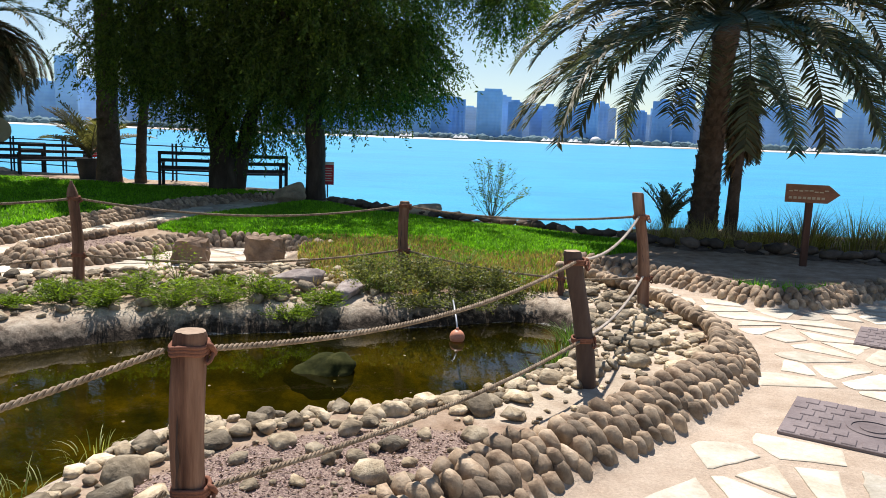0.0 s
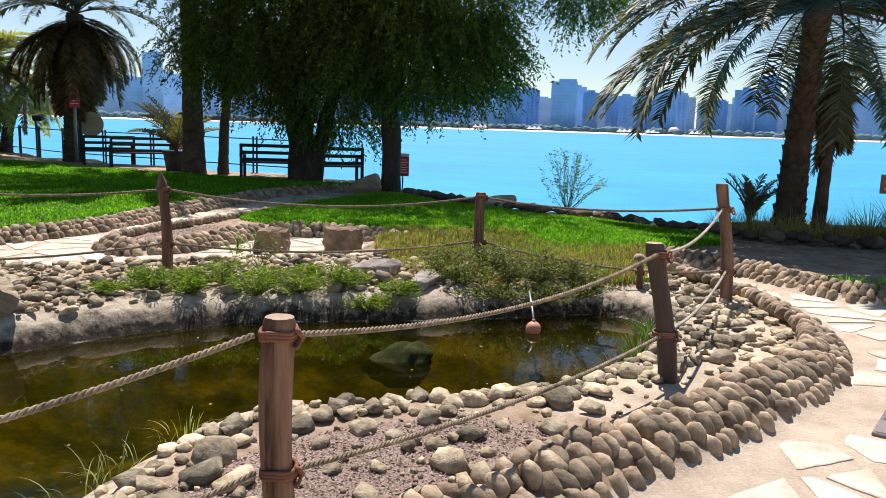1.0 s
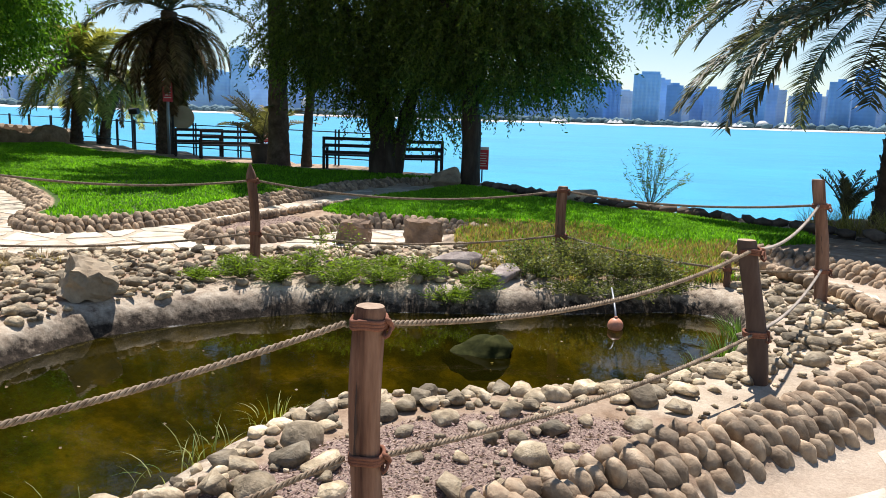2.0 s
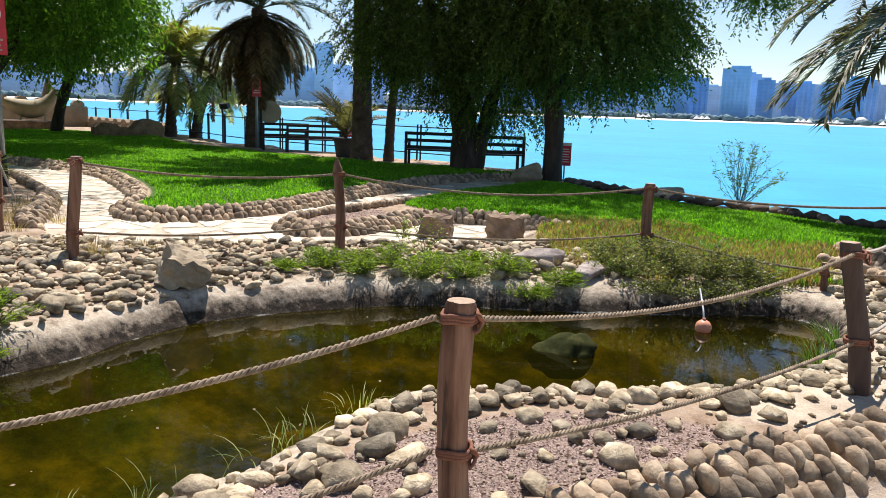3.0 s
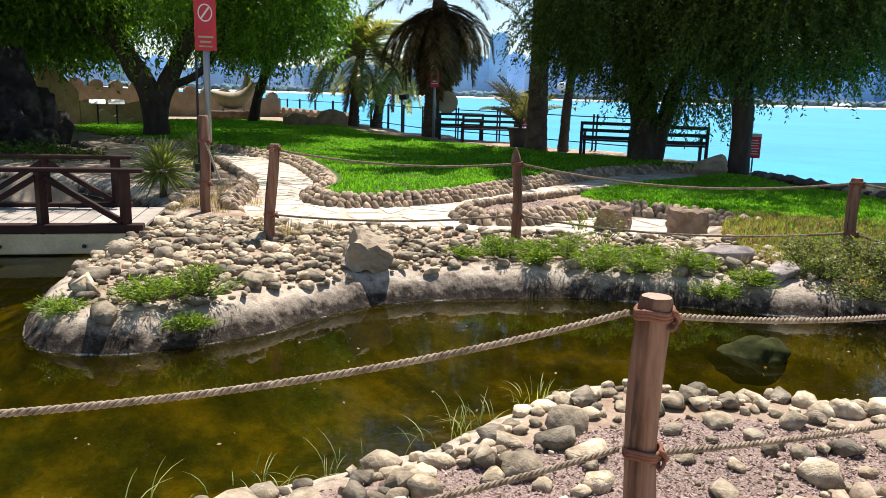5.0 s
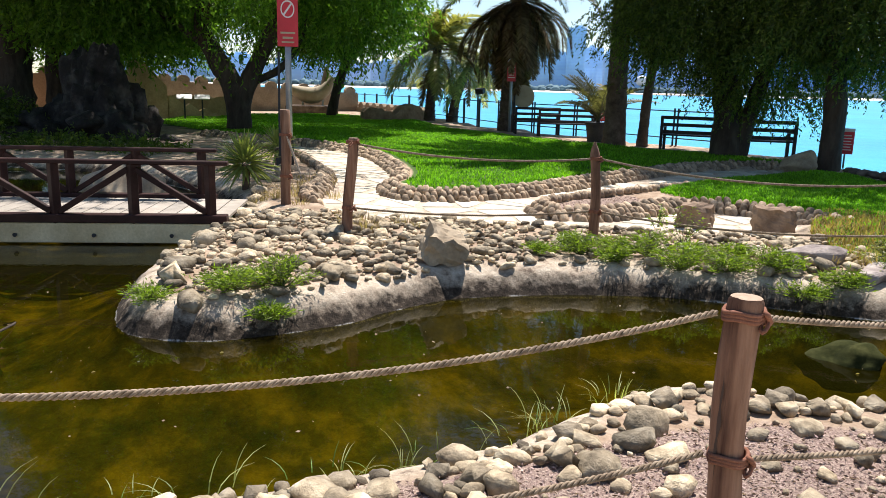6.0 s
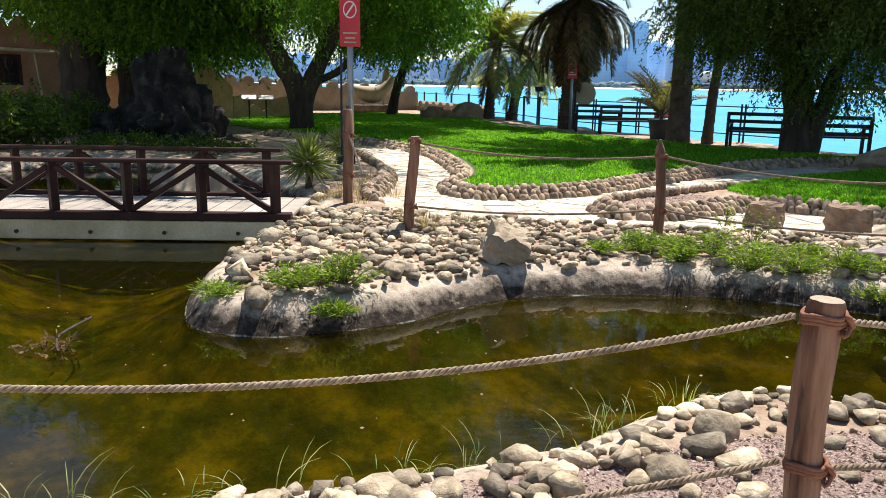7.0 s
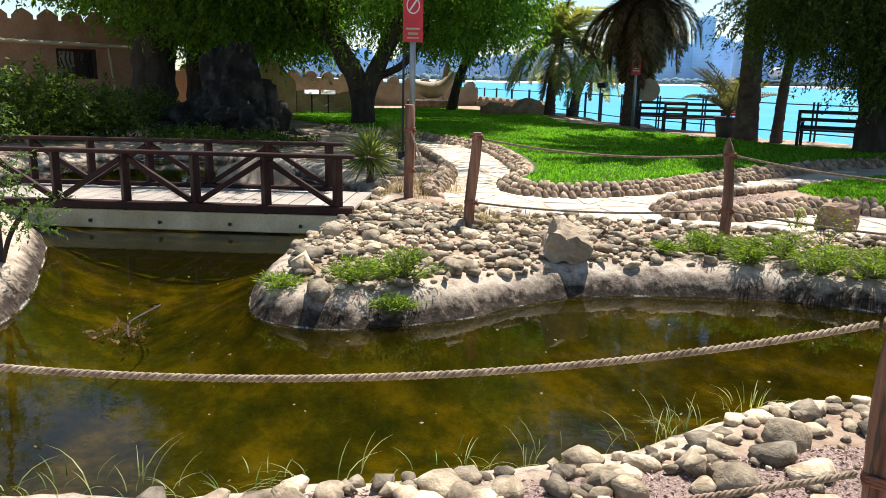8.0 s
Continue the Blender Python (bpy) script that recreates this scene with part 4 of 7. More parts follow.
def palm(base, label, top, r0, fronds, length, material, seed, dead=0, rises=(80, 62, 44, 26, 8, -12), sag=1.0, dead_len=None, leaflet=0.42, scales=True, pairs=46, wide=1.0, skirt=(5, -16, -34, -55)):
    """A date palm: trunk to top (from the base), a crown of feather leaves, a skirt of dead ones."""
    rng = np.random.default_rng(seed)
    root = thing("palm_tree", base, label, "palm tree")
    path = spline([(0, 0, -0.2), (top[0] * 0.15, top[1] * 0.15, top[2] * 0.33), (top[0] * 0.55, top[1] * 0.55, top[2] * 0.68), top], 0.12)
    k = np.linspace(0, 1, len(path))
    rad = r0 * (1.12 - 0.3 * k + 0.35 * np.exp(-k * 9) + 0.18 * ease((k - 0.82) / 0.18))
    rad = rad * (1 + 0.06 * (np.arange(len(path)) % 2))
    part("trunk", mesh_np("trunk", *tube(path, rad, 16, seed, 0.05), M_PALMBARK, True), None, root)
    if scales:
        bits = []
        for i in range(1, len(path) - 1):
            m = 9
            for j in range(m):
                a = 2 * math.pi * (j + 0.5 * (i % 2)) / m + rng.uniform(-0.1, 0.1)
                c = path[i] + rad[i] * np.array([math.cos(a), math.sin(a), 0]) * 0.93
                o, t = np.array([math.cos(a), math.sin(a), 0.0]), np.array([-math.sin(a), math.cos(a), 0])
                w, h = rad[i] * 0.34, 0.10
                v = np.array([c - t * w - [0, 0, 0.05], c + t * w - [0, 0, 0.05], c + t * w * 0.55 + o * 0.045 + [0, 0, h * 0.6], c - t * w * 0.55 + o * 0.045 + [0, 0, h * 0.6], c + t * w * 0.5 + [0, 0, h * 0.5], c - t * w * 0.5 + [0, 0, h * 0.5]])
                bits.append((v, np.array([[0, 1, 2, 3], [3, 2, 4, 5], [1, 4, 2, 2], [0, 3, 5, 5]])[:2]))
        tagged(part("bark", mesh_np("bark", *gather(bits), M_PALMBARK), None, root), kind="stuff")
    meshes = {(r, q): frond_mesh(r + 6 * q, length * (0.8 if r > 60 else 1.0), material, seed + int(r) + 200 + q, pairs, leaflet, sag * (1.25 if r > 0 else 0.9), wide) for r in rises for q in (0, 1)}
    for i in range(fronds):
        r = rises[i % len(rises)]
        ob = new("frond", meshes[(r, i % 2)])
        s = rng.uniform(0.85, 1.12)
        ob.matrix_local = Matrix.Translation(top) @ Euler((rng.uniform(-0.15, 0.15), 0, i * 2.39996 + rng.uniform(-0.2, 0.2))).to_matrix().to_4x4() @ Matrix.Scale(s, 4)
        ob.parent = root
    if dead:
        hang = [frond_mesh(r, dead_len or length * 0.8, M_FRONDDEAD, seed + 50 + r, pairs, leaflet * 0.7, 1.25, wide) for r in skirt]
        for i in range(dead):
            ob = new("dead_frond", hang[i % 4])
            ob.matrix_local = Matrix.Translation((top[0], top[1], top[2] - rng.uniform(0.05, 0.5))) @ Euler((rng.uniform(-0.2, 0.2), 0, i * 2.39996)).to_matrix().to_4x4() @ Matrix.Scale(rng.uniform(0.7, 1.1), 4)
            ob.parent = root
    return root


palm((4.4, 12.95, 0.05), "date palm with grey-green arching fronds by the sea wall", (0.1, -0.1, 3.55), 0.20, 92, 3.9, M_FROND, 71, 0, (62, 48, 34, 20, 6, -6), sag=1.08, leaflet=0.58, pairs=84, wide=1.35)
palm((4.9, 13.0, 0.05), "young palm with a shaggy trunk beside the larger one", (0.12, 0.1, 2.75), 0.095, 4, 0.9, M_FROND, 72, 40, rises=(-20, -45), skirt=(-50, -62, -72, -80), dead_len=1.25, leaflet=0.3, scales=False)
palm((-14.5, 23.7, 0.1), "tall date palm with a skirt of dead fronds", (0.2, 0.1, 4.7), 0.24, 26, 3.0, M_FROND, 73, 170, skirt=(-8, -32, -52, -70), dead_len=2.8, rises=(70, 45, 20), leaflet=0.55, pairs=56, wide=1.6)
palm((-21.6, 28.6, 0.1), "low date palm with arching fronds in sunlit yellow-green", (0.25, 0.2, 3.3), 0.2, 64, 3.5, M_FRONDLIT, 74, 6, rises=(62, 42, 22, 2, -18), sag=1.15, leaflet=0.6, pairs=60, wide=1.7)
palm((-20.6, 29.0, 0.1), "leaning date palm trunk in a low clump", (0.9, 0.3, 2.8), 0.19, 26, 2.9, M_FRONDLIT, 75, 2, rises=(40, 15, -10, -30), wide=1.7)
# Unseen crown, made overfull to keep sky out of the pond reflection.
palm((-8.8, 20.0, 0.1), "tall bare palm trunk with its crown far above", (-0.1, 0.0, 8.8), 0.235, 110, 4.8, M_FROND, 76, 40, scales=False, wide=1.9)
palm((-8.15, 20.4, 0.1), "thin shaggy palm leaning beside the tall trunk", (0.35, 0.1, 3.9), 0.12, 22, 1.9, M_FROND, 77, 70, dead_len=1.3, scales=False, wide=1.3)
palm((3.72, 12.75, 0.1), "palm seedling sprouting by the sea wall", (0, 0, 0.12), 0.035, 13, 1.0, M_FROND, 78, 0, (86, 76, 62), 0.55, scales=False, leaflet=0.17, pairs=24, wide=0.6)


# ---- borders, paving ----
stone_border(ISLAND_RIM, "rim of rounded cobbles set on edge round the pond bank", -1, 4, 0.105, 300, 0.02, False, lambda x, y: y > 2.4)
stone_border(RIGHT_RIM, "low rim of sandy cobbles beside the paved path", 1, 3, 0.105, 200, 0.02)
stone_border(LAWN_RIM, "cobble rim holding the green lawn above the path", -1, 3, 0.118, 290, 0.0, out=0.10)
stone_border(TONGUE_NEAR, "cobble rim round a tongue-shaped planting bed", -1, 3, 0.112, 290, 0.0, out=0.09)
stone_border(MOUND_RIM, "cobble rim of the planted mound by the bridge", -1, 3, 0.115, 200, 0.02)


def voronoi(poly, spacing, seed, keep):
    """Irregular flagstones: cells round jittered points, cut by their neighbours."""
    rng = np.random.default_rng(seed)
    lo, hi = poly.min(0), poly.max(0)
    gx, gy = np.meshgrid(np.arange(lo[0], hi[0], spacing * 1.3), np.arange(lo[1], hi[1], spacing * 0.82))
    p = np.stack([gx.ravel(), gy.ravel()], 1) + rng.uniform(-0.42, 0.42, (gx.size, 2)) * spacing * [1.3, 0.82]
    p = p[gap(poly, p[:, 0], p[:, 1]) < 0.5]
    cells = []
    core = keep(p[:, 0], p[:, 1]) & (gap(poly, p[:, 0], p[:, 1]) < -0.02)
    for i in np.where(core)[0]:
        d = np.hypot(*(p - p[i]).T)
        cell = [p[i] + spacing * 1.5 * np.array(c) for c in ((-1, -1), (1, -1), (1, 1), (-1, 1))]
        for j in np.argsort(d)[1:14]:
            n = (p[j] - p[i]) / d[j]
            lim = d[j] / 2 - 0.02 - 0.012 * ((i * 7 + j) % 3)
            cut = []
            for a, b in zip(cell, cell[1:] + cell[:1]):
                da, db = (a - p[i]) @ n - lim, (b - p[i]) @ n - lim
                if da <= 0:
                    cut.append(a)
                if da * db < 0:
                    cut.append(a + (b - a) * da / (da - db))
            cell = cut
        if len(cell) > 2:
            cells.append((p[i], np.array(cell)))
    return cells


def flagstone_mesh(c, cell, rng):
    z = rng.uniform(0.006, 0.011)
    tilt = rng.uniform(-0.008, 0.008, 2)
    bm = bmesh.new()
    q = cell - c
    ring = []
    fine = []
    for a, b in zip(q, np.roll(q, -1, 0)):
        fine.append(a * 0.92 + (a + b) * 0.02)
        m = int(np.linalg.norm(b - a) / 0.09)
        for k in range(1, m + 1):
            e = a + (b - a) * k / (m + 1)
            fine.append(e * (1 + rng.uniform(-0.10, 0.03)))
    q = np.array(fine)
    for s, h in ((1.0, -0.03), (1.0, z * 0.55), (0.95, z)):
        ring.append([bm.verts.new((*(w * s), h + (w @ tilt if h > 0 else 0))) for w in q])
    for lo, hi in zip(ring, ring[1:]):
        for k in range(len(q)):
            bm.faces.new((lo[k], lo[(k + 1) % len(q)], hi[(k + 1) % len(q)], hi[k]))
    bm.faces.new(ring[-1])
    return bm


def paving(poly, name, label, spacing, seed, keep, limit):
    rng = np.random.default_rng(seed)
    root = thing(name, (0, 0, 0), label, "paving", kind="structure")
    cells = voronoi(poly, spacing, seed, keep)
    cells.sort(key=lambda c: math.hypot(c[0][0] - 0.8, c[0][1] - 4.5))
    rest = bmesh.new()
    for i, (c, cell) in enumerate(cells):
        bm = flagstone_mesh(c, cell, rng)
        z = 0.05
        if i < limit:
            ob = part("flagstone", bm, M_FLAG, root)
            ob.location = (*c, z)
        else:
            me = bpy.data.meshes.new("t")
            bmesh.ops.translate(bm, verts=bm.verts, vec=(*c, z))
            bm.to_mesh(me)
            bm.free()
            rest.from_mesh(me)
            bpy.data.meshes.remove(me)
    if rest.verts:
        tagged(part("flagstones", rest, M_FLAGS, root), kind="stuff")


COVERS = [((2.46, 4.11), 0.9, 0.73, -0.567), ((3.96, 6.15), 0.9, 0.73, -0.567)]


def off_covers(x, y):
    ok = np.ones(np.shape(x), bool)
    for (cx, cy), w, d, a in COVERS:
        u, v = np.asarray(x) - cx, np.asarray(y) - cy
        ok &= (np.abs(u * math.cos(a) + v * math.sin(a)) > w / 2 + 0.14) | (np.abs(v * math.cos(a) - u * math.sin(a)) > d / 2 + 0.12)
    return ok


def off_sand(x, y):
    """A strip of bare sandy mortar stays along the cobble rim."""
    return np.array([np.min(np.hypot(ISLAND_RIM[:, 0] - a, ISLAND_RIM[:, 1] - b)) for a, b in zip(x, y)]) > 0.22


paving(PATH_FRONT, "pavement_front", "crazy paving of cream stone slabs in sandy mortar", 0.36, 8, lambda x, y: (y > -2.5) & (x < 8) & (x > -3.5) & off_covers(x, y) & off_sand(x, y), 300)
paving(PATH_BACK, "pavement_back", "sunlit pale crazy paving between cobble rims", 0.5, 9, lambda x, y: x > -17, 220)


# ---- fence posts and ropes ----
def log_post(place, top, r, label, dark=False, rings=(), tip=False, lean=(0, 0)):
    """A rough log: z from the ground to top, sawn or pointed end, rope ties at the heights given."""
    x, y = place
    z0 = float(height(x, y)[0])
    root = thing("fence_post", (x, y, z0), label, "fence post", "rope fence posts")
    h = top - z0
    seed = int(abs(x * 37 + y * 91))
    rng = np.random.default_rng(seed)
    n, sides = 22, 18
    zs = np.r_[np.linspace(-0.15, h - 0.012, n), h]
    a = np.linspace(0, 2 * np.pi, sides, endpoint=False)
    v = []
    for z in zs:
        k = 1.0 - 0.06 * z / h + 0.03 * math.sin(z * 9 + seed)
        if tip and z > h - 0.09:
            k *= max(0.25, (h - z) / 0.09)
        if not tip and z == h:
            k *= 0.9
        knot = 1 + 0.05 * np.sin(a * 2 + seed) + 0.035 * np.sin(a * 5 + z * 3) - 0.10 * np.exp(-(((a - 4.4 - 0.3 * math.sin(z * 5)) / 0.12) ** 2))
        rr = r * k * knot
        bow = 0.012 * math.sin(z * 5.5 + seed)
        v.append(np.stack([rr * np.cos(a) + bow + lean[0] * z / h, rr * np.sin(a) + lean[1] * z / h, np.full(sides, z)], 1))
    v = np.concatenate(v)
    i, j = np.meshgrid(np.arange(n), np.arange(sides), indexing="ij")
    k = (j + 1) % sides
    f = np.stack([i * sides + j, i * sides + k, (i + 1) * sides + k, (i + 1) * sides + j], -1).reshape(-1, 4)
    part("log", mesh_np("log", v, f, M_LOGDARK if dark else M_LOG, True), None, root)
    bm = bmesh.new()
    bm.faces.new([bm.verts.new((*c[:2], c[2] + 0.001)) for c in v[-sides:]])
    part("sawn_end", bm, M_LOGEND, root, "pale sawn end grain")
    if not dark:
        z = np.linspace(0.3 * h, (0.62 + 0.2 * (seed % 3) / 2) * h, 26)
        ang = 4.35 + 0.10 * np.sin(z * 11 + seed) + 0.03 * np.sin(z * 47)
        wide = 0.11 * np.sin(np.linspace(0.05, 3.1, 26)) * (1 + 0.4 * np.sin(z * 60))
        bow = 0.012 * np.sin(z * 5.5 + seed)
        rr = r * (1.0 - 0.06 * z / h + 0.03 * np.sin(z * 9 + seed)) * 0.99
        rim = [np.stack([rr * np.cos(ang + s * wide) + bow + lean[0] * z / h, rr * np.sin(ang + s * wide) + lean[1] * z / h, z], 1) for s in (-1, 1)]
        i = np.arange(25)[:, None]
        part("crack", mesh_np("crack", np.concatenate(rim), i + [0, 26, 27, 1], M_LOGDARK), None, root, "dark drying crack")
    for zr in rings:
        t = np.linspace(0, 2 * np.pi * 3.2, 84)
        zz = zr - z0
        path = np.stack([(r * 1.08) * np.cos(t) + lean[0] * zz / h, (r * 1.08) * np.sin(t) + lean[1] * zz / h, zz - 0.016 + 0.034 * t / t[-1] + 0.004 * np.sin(t * 3)], 1)
        knotp = np.array([[r * 1.0, 0.02, zz], [r * 1.25, -0.015, zz + 0.02], [r * 1.4, 0.01, zz - 0.01], [r * 1.2, 0.03, zz - 0.025], [r * 1.0, 0.0, zz - 0.01]]) + [lean[0] * zz / h, lean[1] * zz / h, 0]
        pieces = [tube(path, 0.0072, 6, seed, 0.15), tube(spline(knotp, 0.012), 0.0095, 6, seed + 1, 0.2), tube(spline(knotp * [1, -1, 1] + [0, 0, -0.012], 0.012), 0.007, 6, seed + 2, 0.2)]
        part("rope_tie", mesh_np("rope_tie", *gather(pieces), M_TIE, True), None, root, "rusty brown rope wound round the log")
    return root


def rope(a, b, sag, r=0.011, material=None, turn=0.062, label="twisted manila rope slung between log posts"):
    """Three strands laid round a hanging line from a to b."""
    a, b = np.array(a, float), np.array(b, float)
    n = max(30, int(np.linalg.norm(b - a) / turn * 9))
    t = np.linspace(0, 1, n)
    mid = a + (b - a) * t[:, None] - np.array([0, 0, 1]) * (sag * 4 * t * (1 - t))[:, None]
    d = np.gradient(mid, axis=0)
    s = np.r_[0, np.cumsum(np.linalg.norm(np.diff(mid, axis=0), axis=1))]
    d /= np.linalg.norm(d, axis=1, keepdims=True)
    u = np.cross(d, [0, 0, 1])
    u /= np.linalg.norm(u, axis=1, keepdims=True)
    w = np.cross(d, u)
    pieces = []
    for k in range(3):
        ph = -2 * np.pi * (s / turn + k / 3)
        path = mid + (np.cos(ph)[:, None] * u + np.sin(ph)[:, None] * w) * r * 0.58
        pieces.append(tube(path, r * 0.46, 6, k))
    return solo("rope", mesh_np("rope", *gather(pieces), material or M_ROPE, True), None, label, "rope", "fence ropes")


log_post((-0.77, 2.28), 0.985, 0.053, "upright log post with sawn top and rope ties", rings=(0.93, 0.47), lean=(0.0, 0.0))
log_post((0.9, 4.47), 0.965, 0.056, "dark leaning log post with a cut top", True, (0.90, 0.43), lean=(-0.12, 0.02))
log_post((1.86, 6.83), 1.18, 0.056, "tall reddish log post leaning slightly", rings=(0.96, 0.41), lean=(-0.12, 0.03))
log_post((-0.42, 8.0), 0.93, 0.052, "weathered log post in rough grass", rings=(0.88, 0.41))
log_post((-3.36, 6.95), 1.09, 0.05, "log post with a pointed worn tip", rings=(0.93, 0.41), tip=True, lean=(-0.04, 0))
log_post((-5.40, 5.55), 1.07, 0.058, "log post with a lipped cap on the cobble bank", rings=(1.03, 0.38), lean=(0.03, 0.05))
log_post((-7.25, 6.45), 1.27, 0.065, "crooked log post beside the sign pole", rings=(0.97, 0.47))
log_post((1.17, 7.42), 0.36, 0.03, "short log stump holding the lower rope", rings=(0.27,))
log_post((-3.28, -0.28), 0.98, 0.056, "log post further along the pond bank", rings=(0.93, 0.47))
rope((-0.84, 2.25, 0.93), (-3.25, -0.25, 0.93), 0.175)
rope((-0.84, 2.25, 0.47), (-3.25, -0.25, 0.47), 0.17)
rope((-0.71, 2.31, 0.925), (0.78, 4.43, 0.91), 0.10)
rope((-0.71, 2.31, 0.47), (0.83, 4.42, 0.43), 0.06)
rope((0.8, 4.5, 0.91), (1.74, 6.8, 0.97), 0.10, material=M_ROPEWHITE)
rope((0.88, 4.5, 0.44), (1.81, 6.78, 0.43), 0.08, material=M_ROPEWHITE)
rope((1.7, 6.87, 0.96), (-0.38, 8.0, 0.88), 0.07, 0.0115)
rope((1.78, 6.85, 0.41), (1.2, 7.42, 0.28), 0.02, 0.012)
rope((1.13, 7.42, 0.28), (-0.38, 8.0, 0.41), 0.04, 0.012)
rope((-0.46, 8.0, 0.88), (-3.34, 6.95, 0.93), 0.13, 0.012)
rope((-0.46, 8.0, 0.41), (-3.32, 6.95, 0.41), 0.10, 0.012)
rope((-3.4, 6.92, 0.93), (-5.33, 5.58, 1.02), 0.08, 0.012)
rope((-3.4, 6.92, 0.41), (-5.35, 5.58, 0.38), 0.06, 0.012)


# ---- footbridge ----
def footbridge():
    a, u = Vector((-6.83, 5.06, 0)), Vector((-0.758, -0.653, 0)).normalized()
    side = Vector((u.y, -u.x, 0))
    width, length = 1.55, 4.8
    root = thing("footbridge", (a.x, a.y, 0), "small footbridge with red-brown cross-braced timber rails", "footbridge")

    def at(s, w, z):
        return u * s + side * w + Vector((0, 0, z))

    for w, s_0 in ((0.0, 0.0), (width, 0.42)):
        bm = bmesh.new()
        beam(bm, at(s_0 - 0.12, w, 0.0), at(length, w, 0.0), 0.10, 0.21, 0.008)
        part("fascia_beam", bm, M_CREAM, root, "cream-painted steel side beam")
        bm = bmesh.new()
        beam(bm, at(s_0 - 0.12, w, 0.155), at(length, w, 0.155), 0.13, 0.09, 0.008)
        part("kerb_beam", bm, M_REDWOOD, root)
        bm = bmesh.new()
        beam(bm, at(s_0 - 0.14, w, 0.745), at(length, w, 0.745), 0.11, 0.045, 0.008)
        part("top_rail", bm, M_REDWOOD, root)
        for i in range(6):
            bm = bmesh.new()
            beam(bm, at(s_0 + 0.05 + 0.79 * i, w, 0.1), at(s_0 + 0.05 + 0.79 * i, w, 0.74), 0.085, 0.085, 0.006)
            part("post", bm, M_REDWOOD, root)
            if i < 5:
                s0, s1 = s_0 + 0.09 + 0.79 * i, s_0 + 0.01 + 0.79 * (i + 1)
                up = i % 2 == 0
                bm = bmesh.new()
                beam(bm, at(s0, w, 0.22 if up else 0.67), at(s1, w, 0.67 if up else 0.22), 0.06, 0.06, 0.005)
                part("brace", bm, M_REDWOOD, root)
            bm = bmesh.new()
            bmesh.ops.create_cone(bm, cap_ends=True, segments=10, radius1=0.022, radius2=0.016, depth=0.03, matrix=Matrix.Translation(at(0.45 + 0.79 * i, w - 0.06 if w == 0 else w + 0.06, -0.02)) @ side.to_track_quat("Z", "Y").to_matrix().to_4x4())
            part("bolt", bm, M_DARKMETAL, root)
    bm = bmesh.new()
    box(bm, 0.185, width - 0.16, 0.035, None, 0.004)
    plank = mesh_bm("deck_board", bm, M_PLANK)
    m = Matrix((u, side, Vector((0, 0, 1)))).transposed().to_4x4()
    for i in range(int(length / 0.2)):
        ob = new("deck_board", plank)
        ob.matrix_local = Matrix.Translation(at(0.0 + i * 0.2, width / 2, 0.135)) @ m
        ob.parent = root


footbridge()


# ---- stones on the banks ----
def bank_stone(x, y, sx, sy, sz, yaw, k, label="rounded grey-tan river stone on the pond bank"):
    z = float(height(x, y)[0])
    ob = new("river_stone", STONE_MESH[k % 8])
    ob.matrix_world = Matrix.Translation((x, y, z + sz * 0.45)) @ Euler((0.1 * math.sin(k), 0.15 * math.cos(k * 3), yaw)).to_matrix().to_4x4() @ Matrix.Diagonal((sx, sy, sz, 1))
    return tagged(ob, label, "stone", "stones on the pond bank")


BIG = [(-1.3, 2.52, 0.12), (-1.28, 3.02, 0.13), (-1.62, 2.44, 0.105), (-1.62, 2.2, 0.10), (-1.72, 2.02, 0.09), (-1.12, 2.8, 0.11), (-0.72, 3.72, 0.1), (-0.95, 3.55, 0.11), (-0.72, 3.42, 0.09), (-0.42, 3.62, 0.09),
       (-0.28, 3.1, 0.12), (-0.6, 2.72, 0.11), (-1.0, 2.58, 0.09), (-1.05, 3.42, 0.11), (-1.32, 3.36, 0.12), (-0.1, 4.02, 0.1), (-0.4, 3.98, 0.09), (0.1, 4.1, 0.1), (0.2, 3.6, 0.12), (0.42, 3.92, 0.1),
       (-1.85, 1.75, 0.085), (-2.05, 1.6, 0.08), (-2.3, 1.3, 0.09), (-2.55, 1.0, 0.08), (-1.5, 2.0, 0.09), (-0.2, 3.45, 0.08), (0.7, 4.9, 0.09), (0.95, 5.2, 0.09), (-1.45, 2.75, 0.09)]
rnd = random.Random(21)
taken = []
for i, (x, y, s) in enumerate(BIG):
    s *= 0.84
    while gap(POND, np.array([x]), np.array([y]))[0] < s + (0.13 if x < -0.9 else 0.03):
        x, y = x + 0.04, y - 0.03
    bank_stone(x, y, s * rnd.uniform(0.95, 1.3), s * rnd.uniform(0.7, 1.0), s * rnd.uniform(0.5, 0.75), rnd.uniform(0, 3.1), i)
    taken.append((x, y, s))


def fill(poly, count, lo, hi, seed, keep, crowd=0.82):
    """Stones strewn inside a line without piling on one another: rows of x, y, size."""
    r = np.random.default_rng(seed)
    n = count * 30
    x, y = r.uniform(poly[:, 0].min(), poly[:, 0].max(), n), r.uniform(poly[:, 1].min(), poly[:, 1].max(), n)
    s = lo + (hi - lo) * r.random(n) ** 2
    ok = inside(poly, x, y)
    x, y, s = x[ok], y[ok], s[ok]
    ok = keep(x, y)
    old = np.array(taken)
    out = []
    for row in zip(x[ok], y[ok], s[ok]):
        if np.all((row[0] - old[:, 0]) ** 2 + (row[1] - old[:, 1]) ** 2 > (crowd * (row[2] + old[:, 2])) ** 2):
            old = np.vstack([old, row])
            out.append(row)
            if len(out) >= count:
                break
    taken.extend(out)
    return out


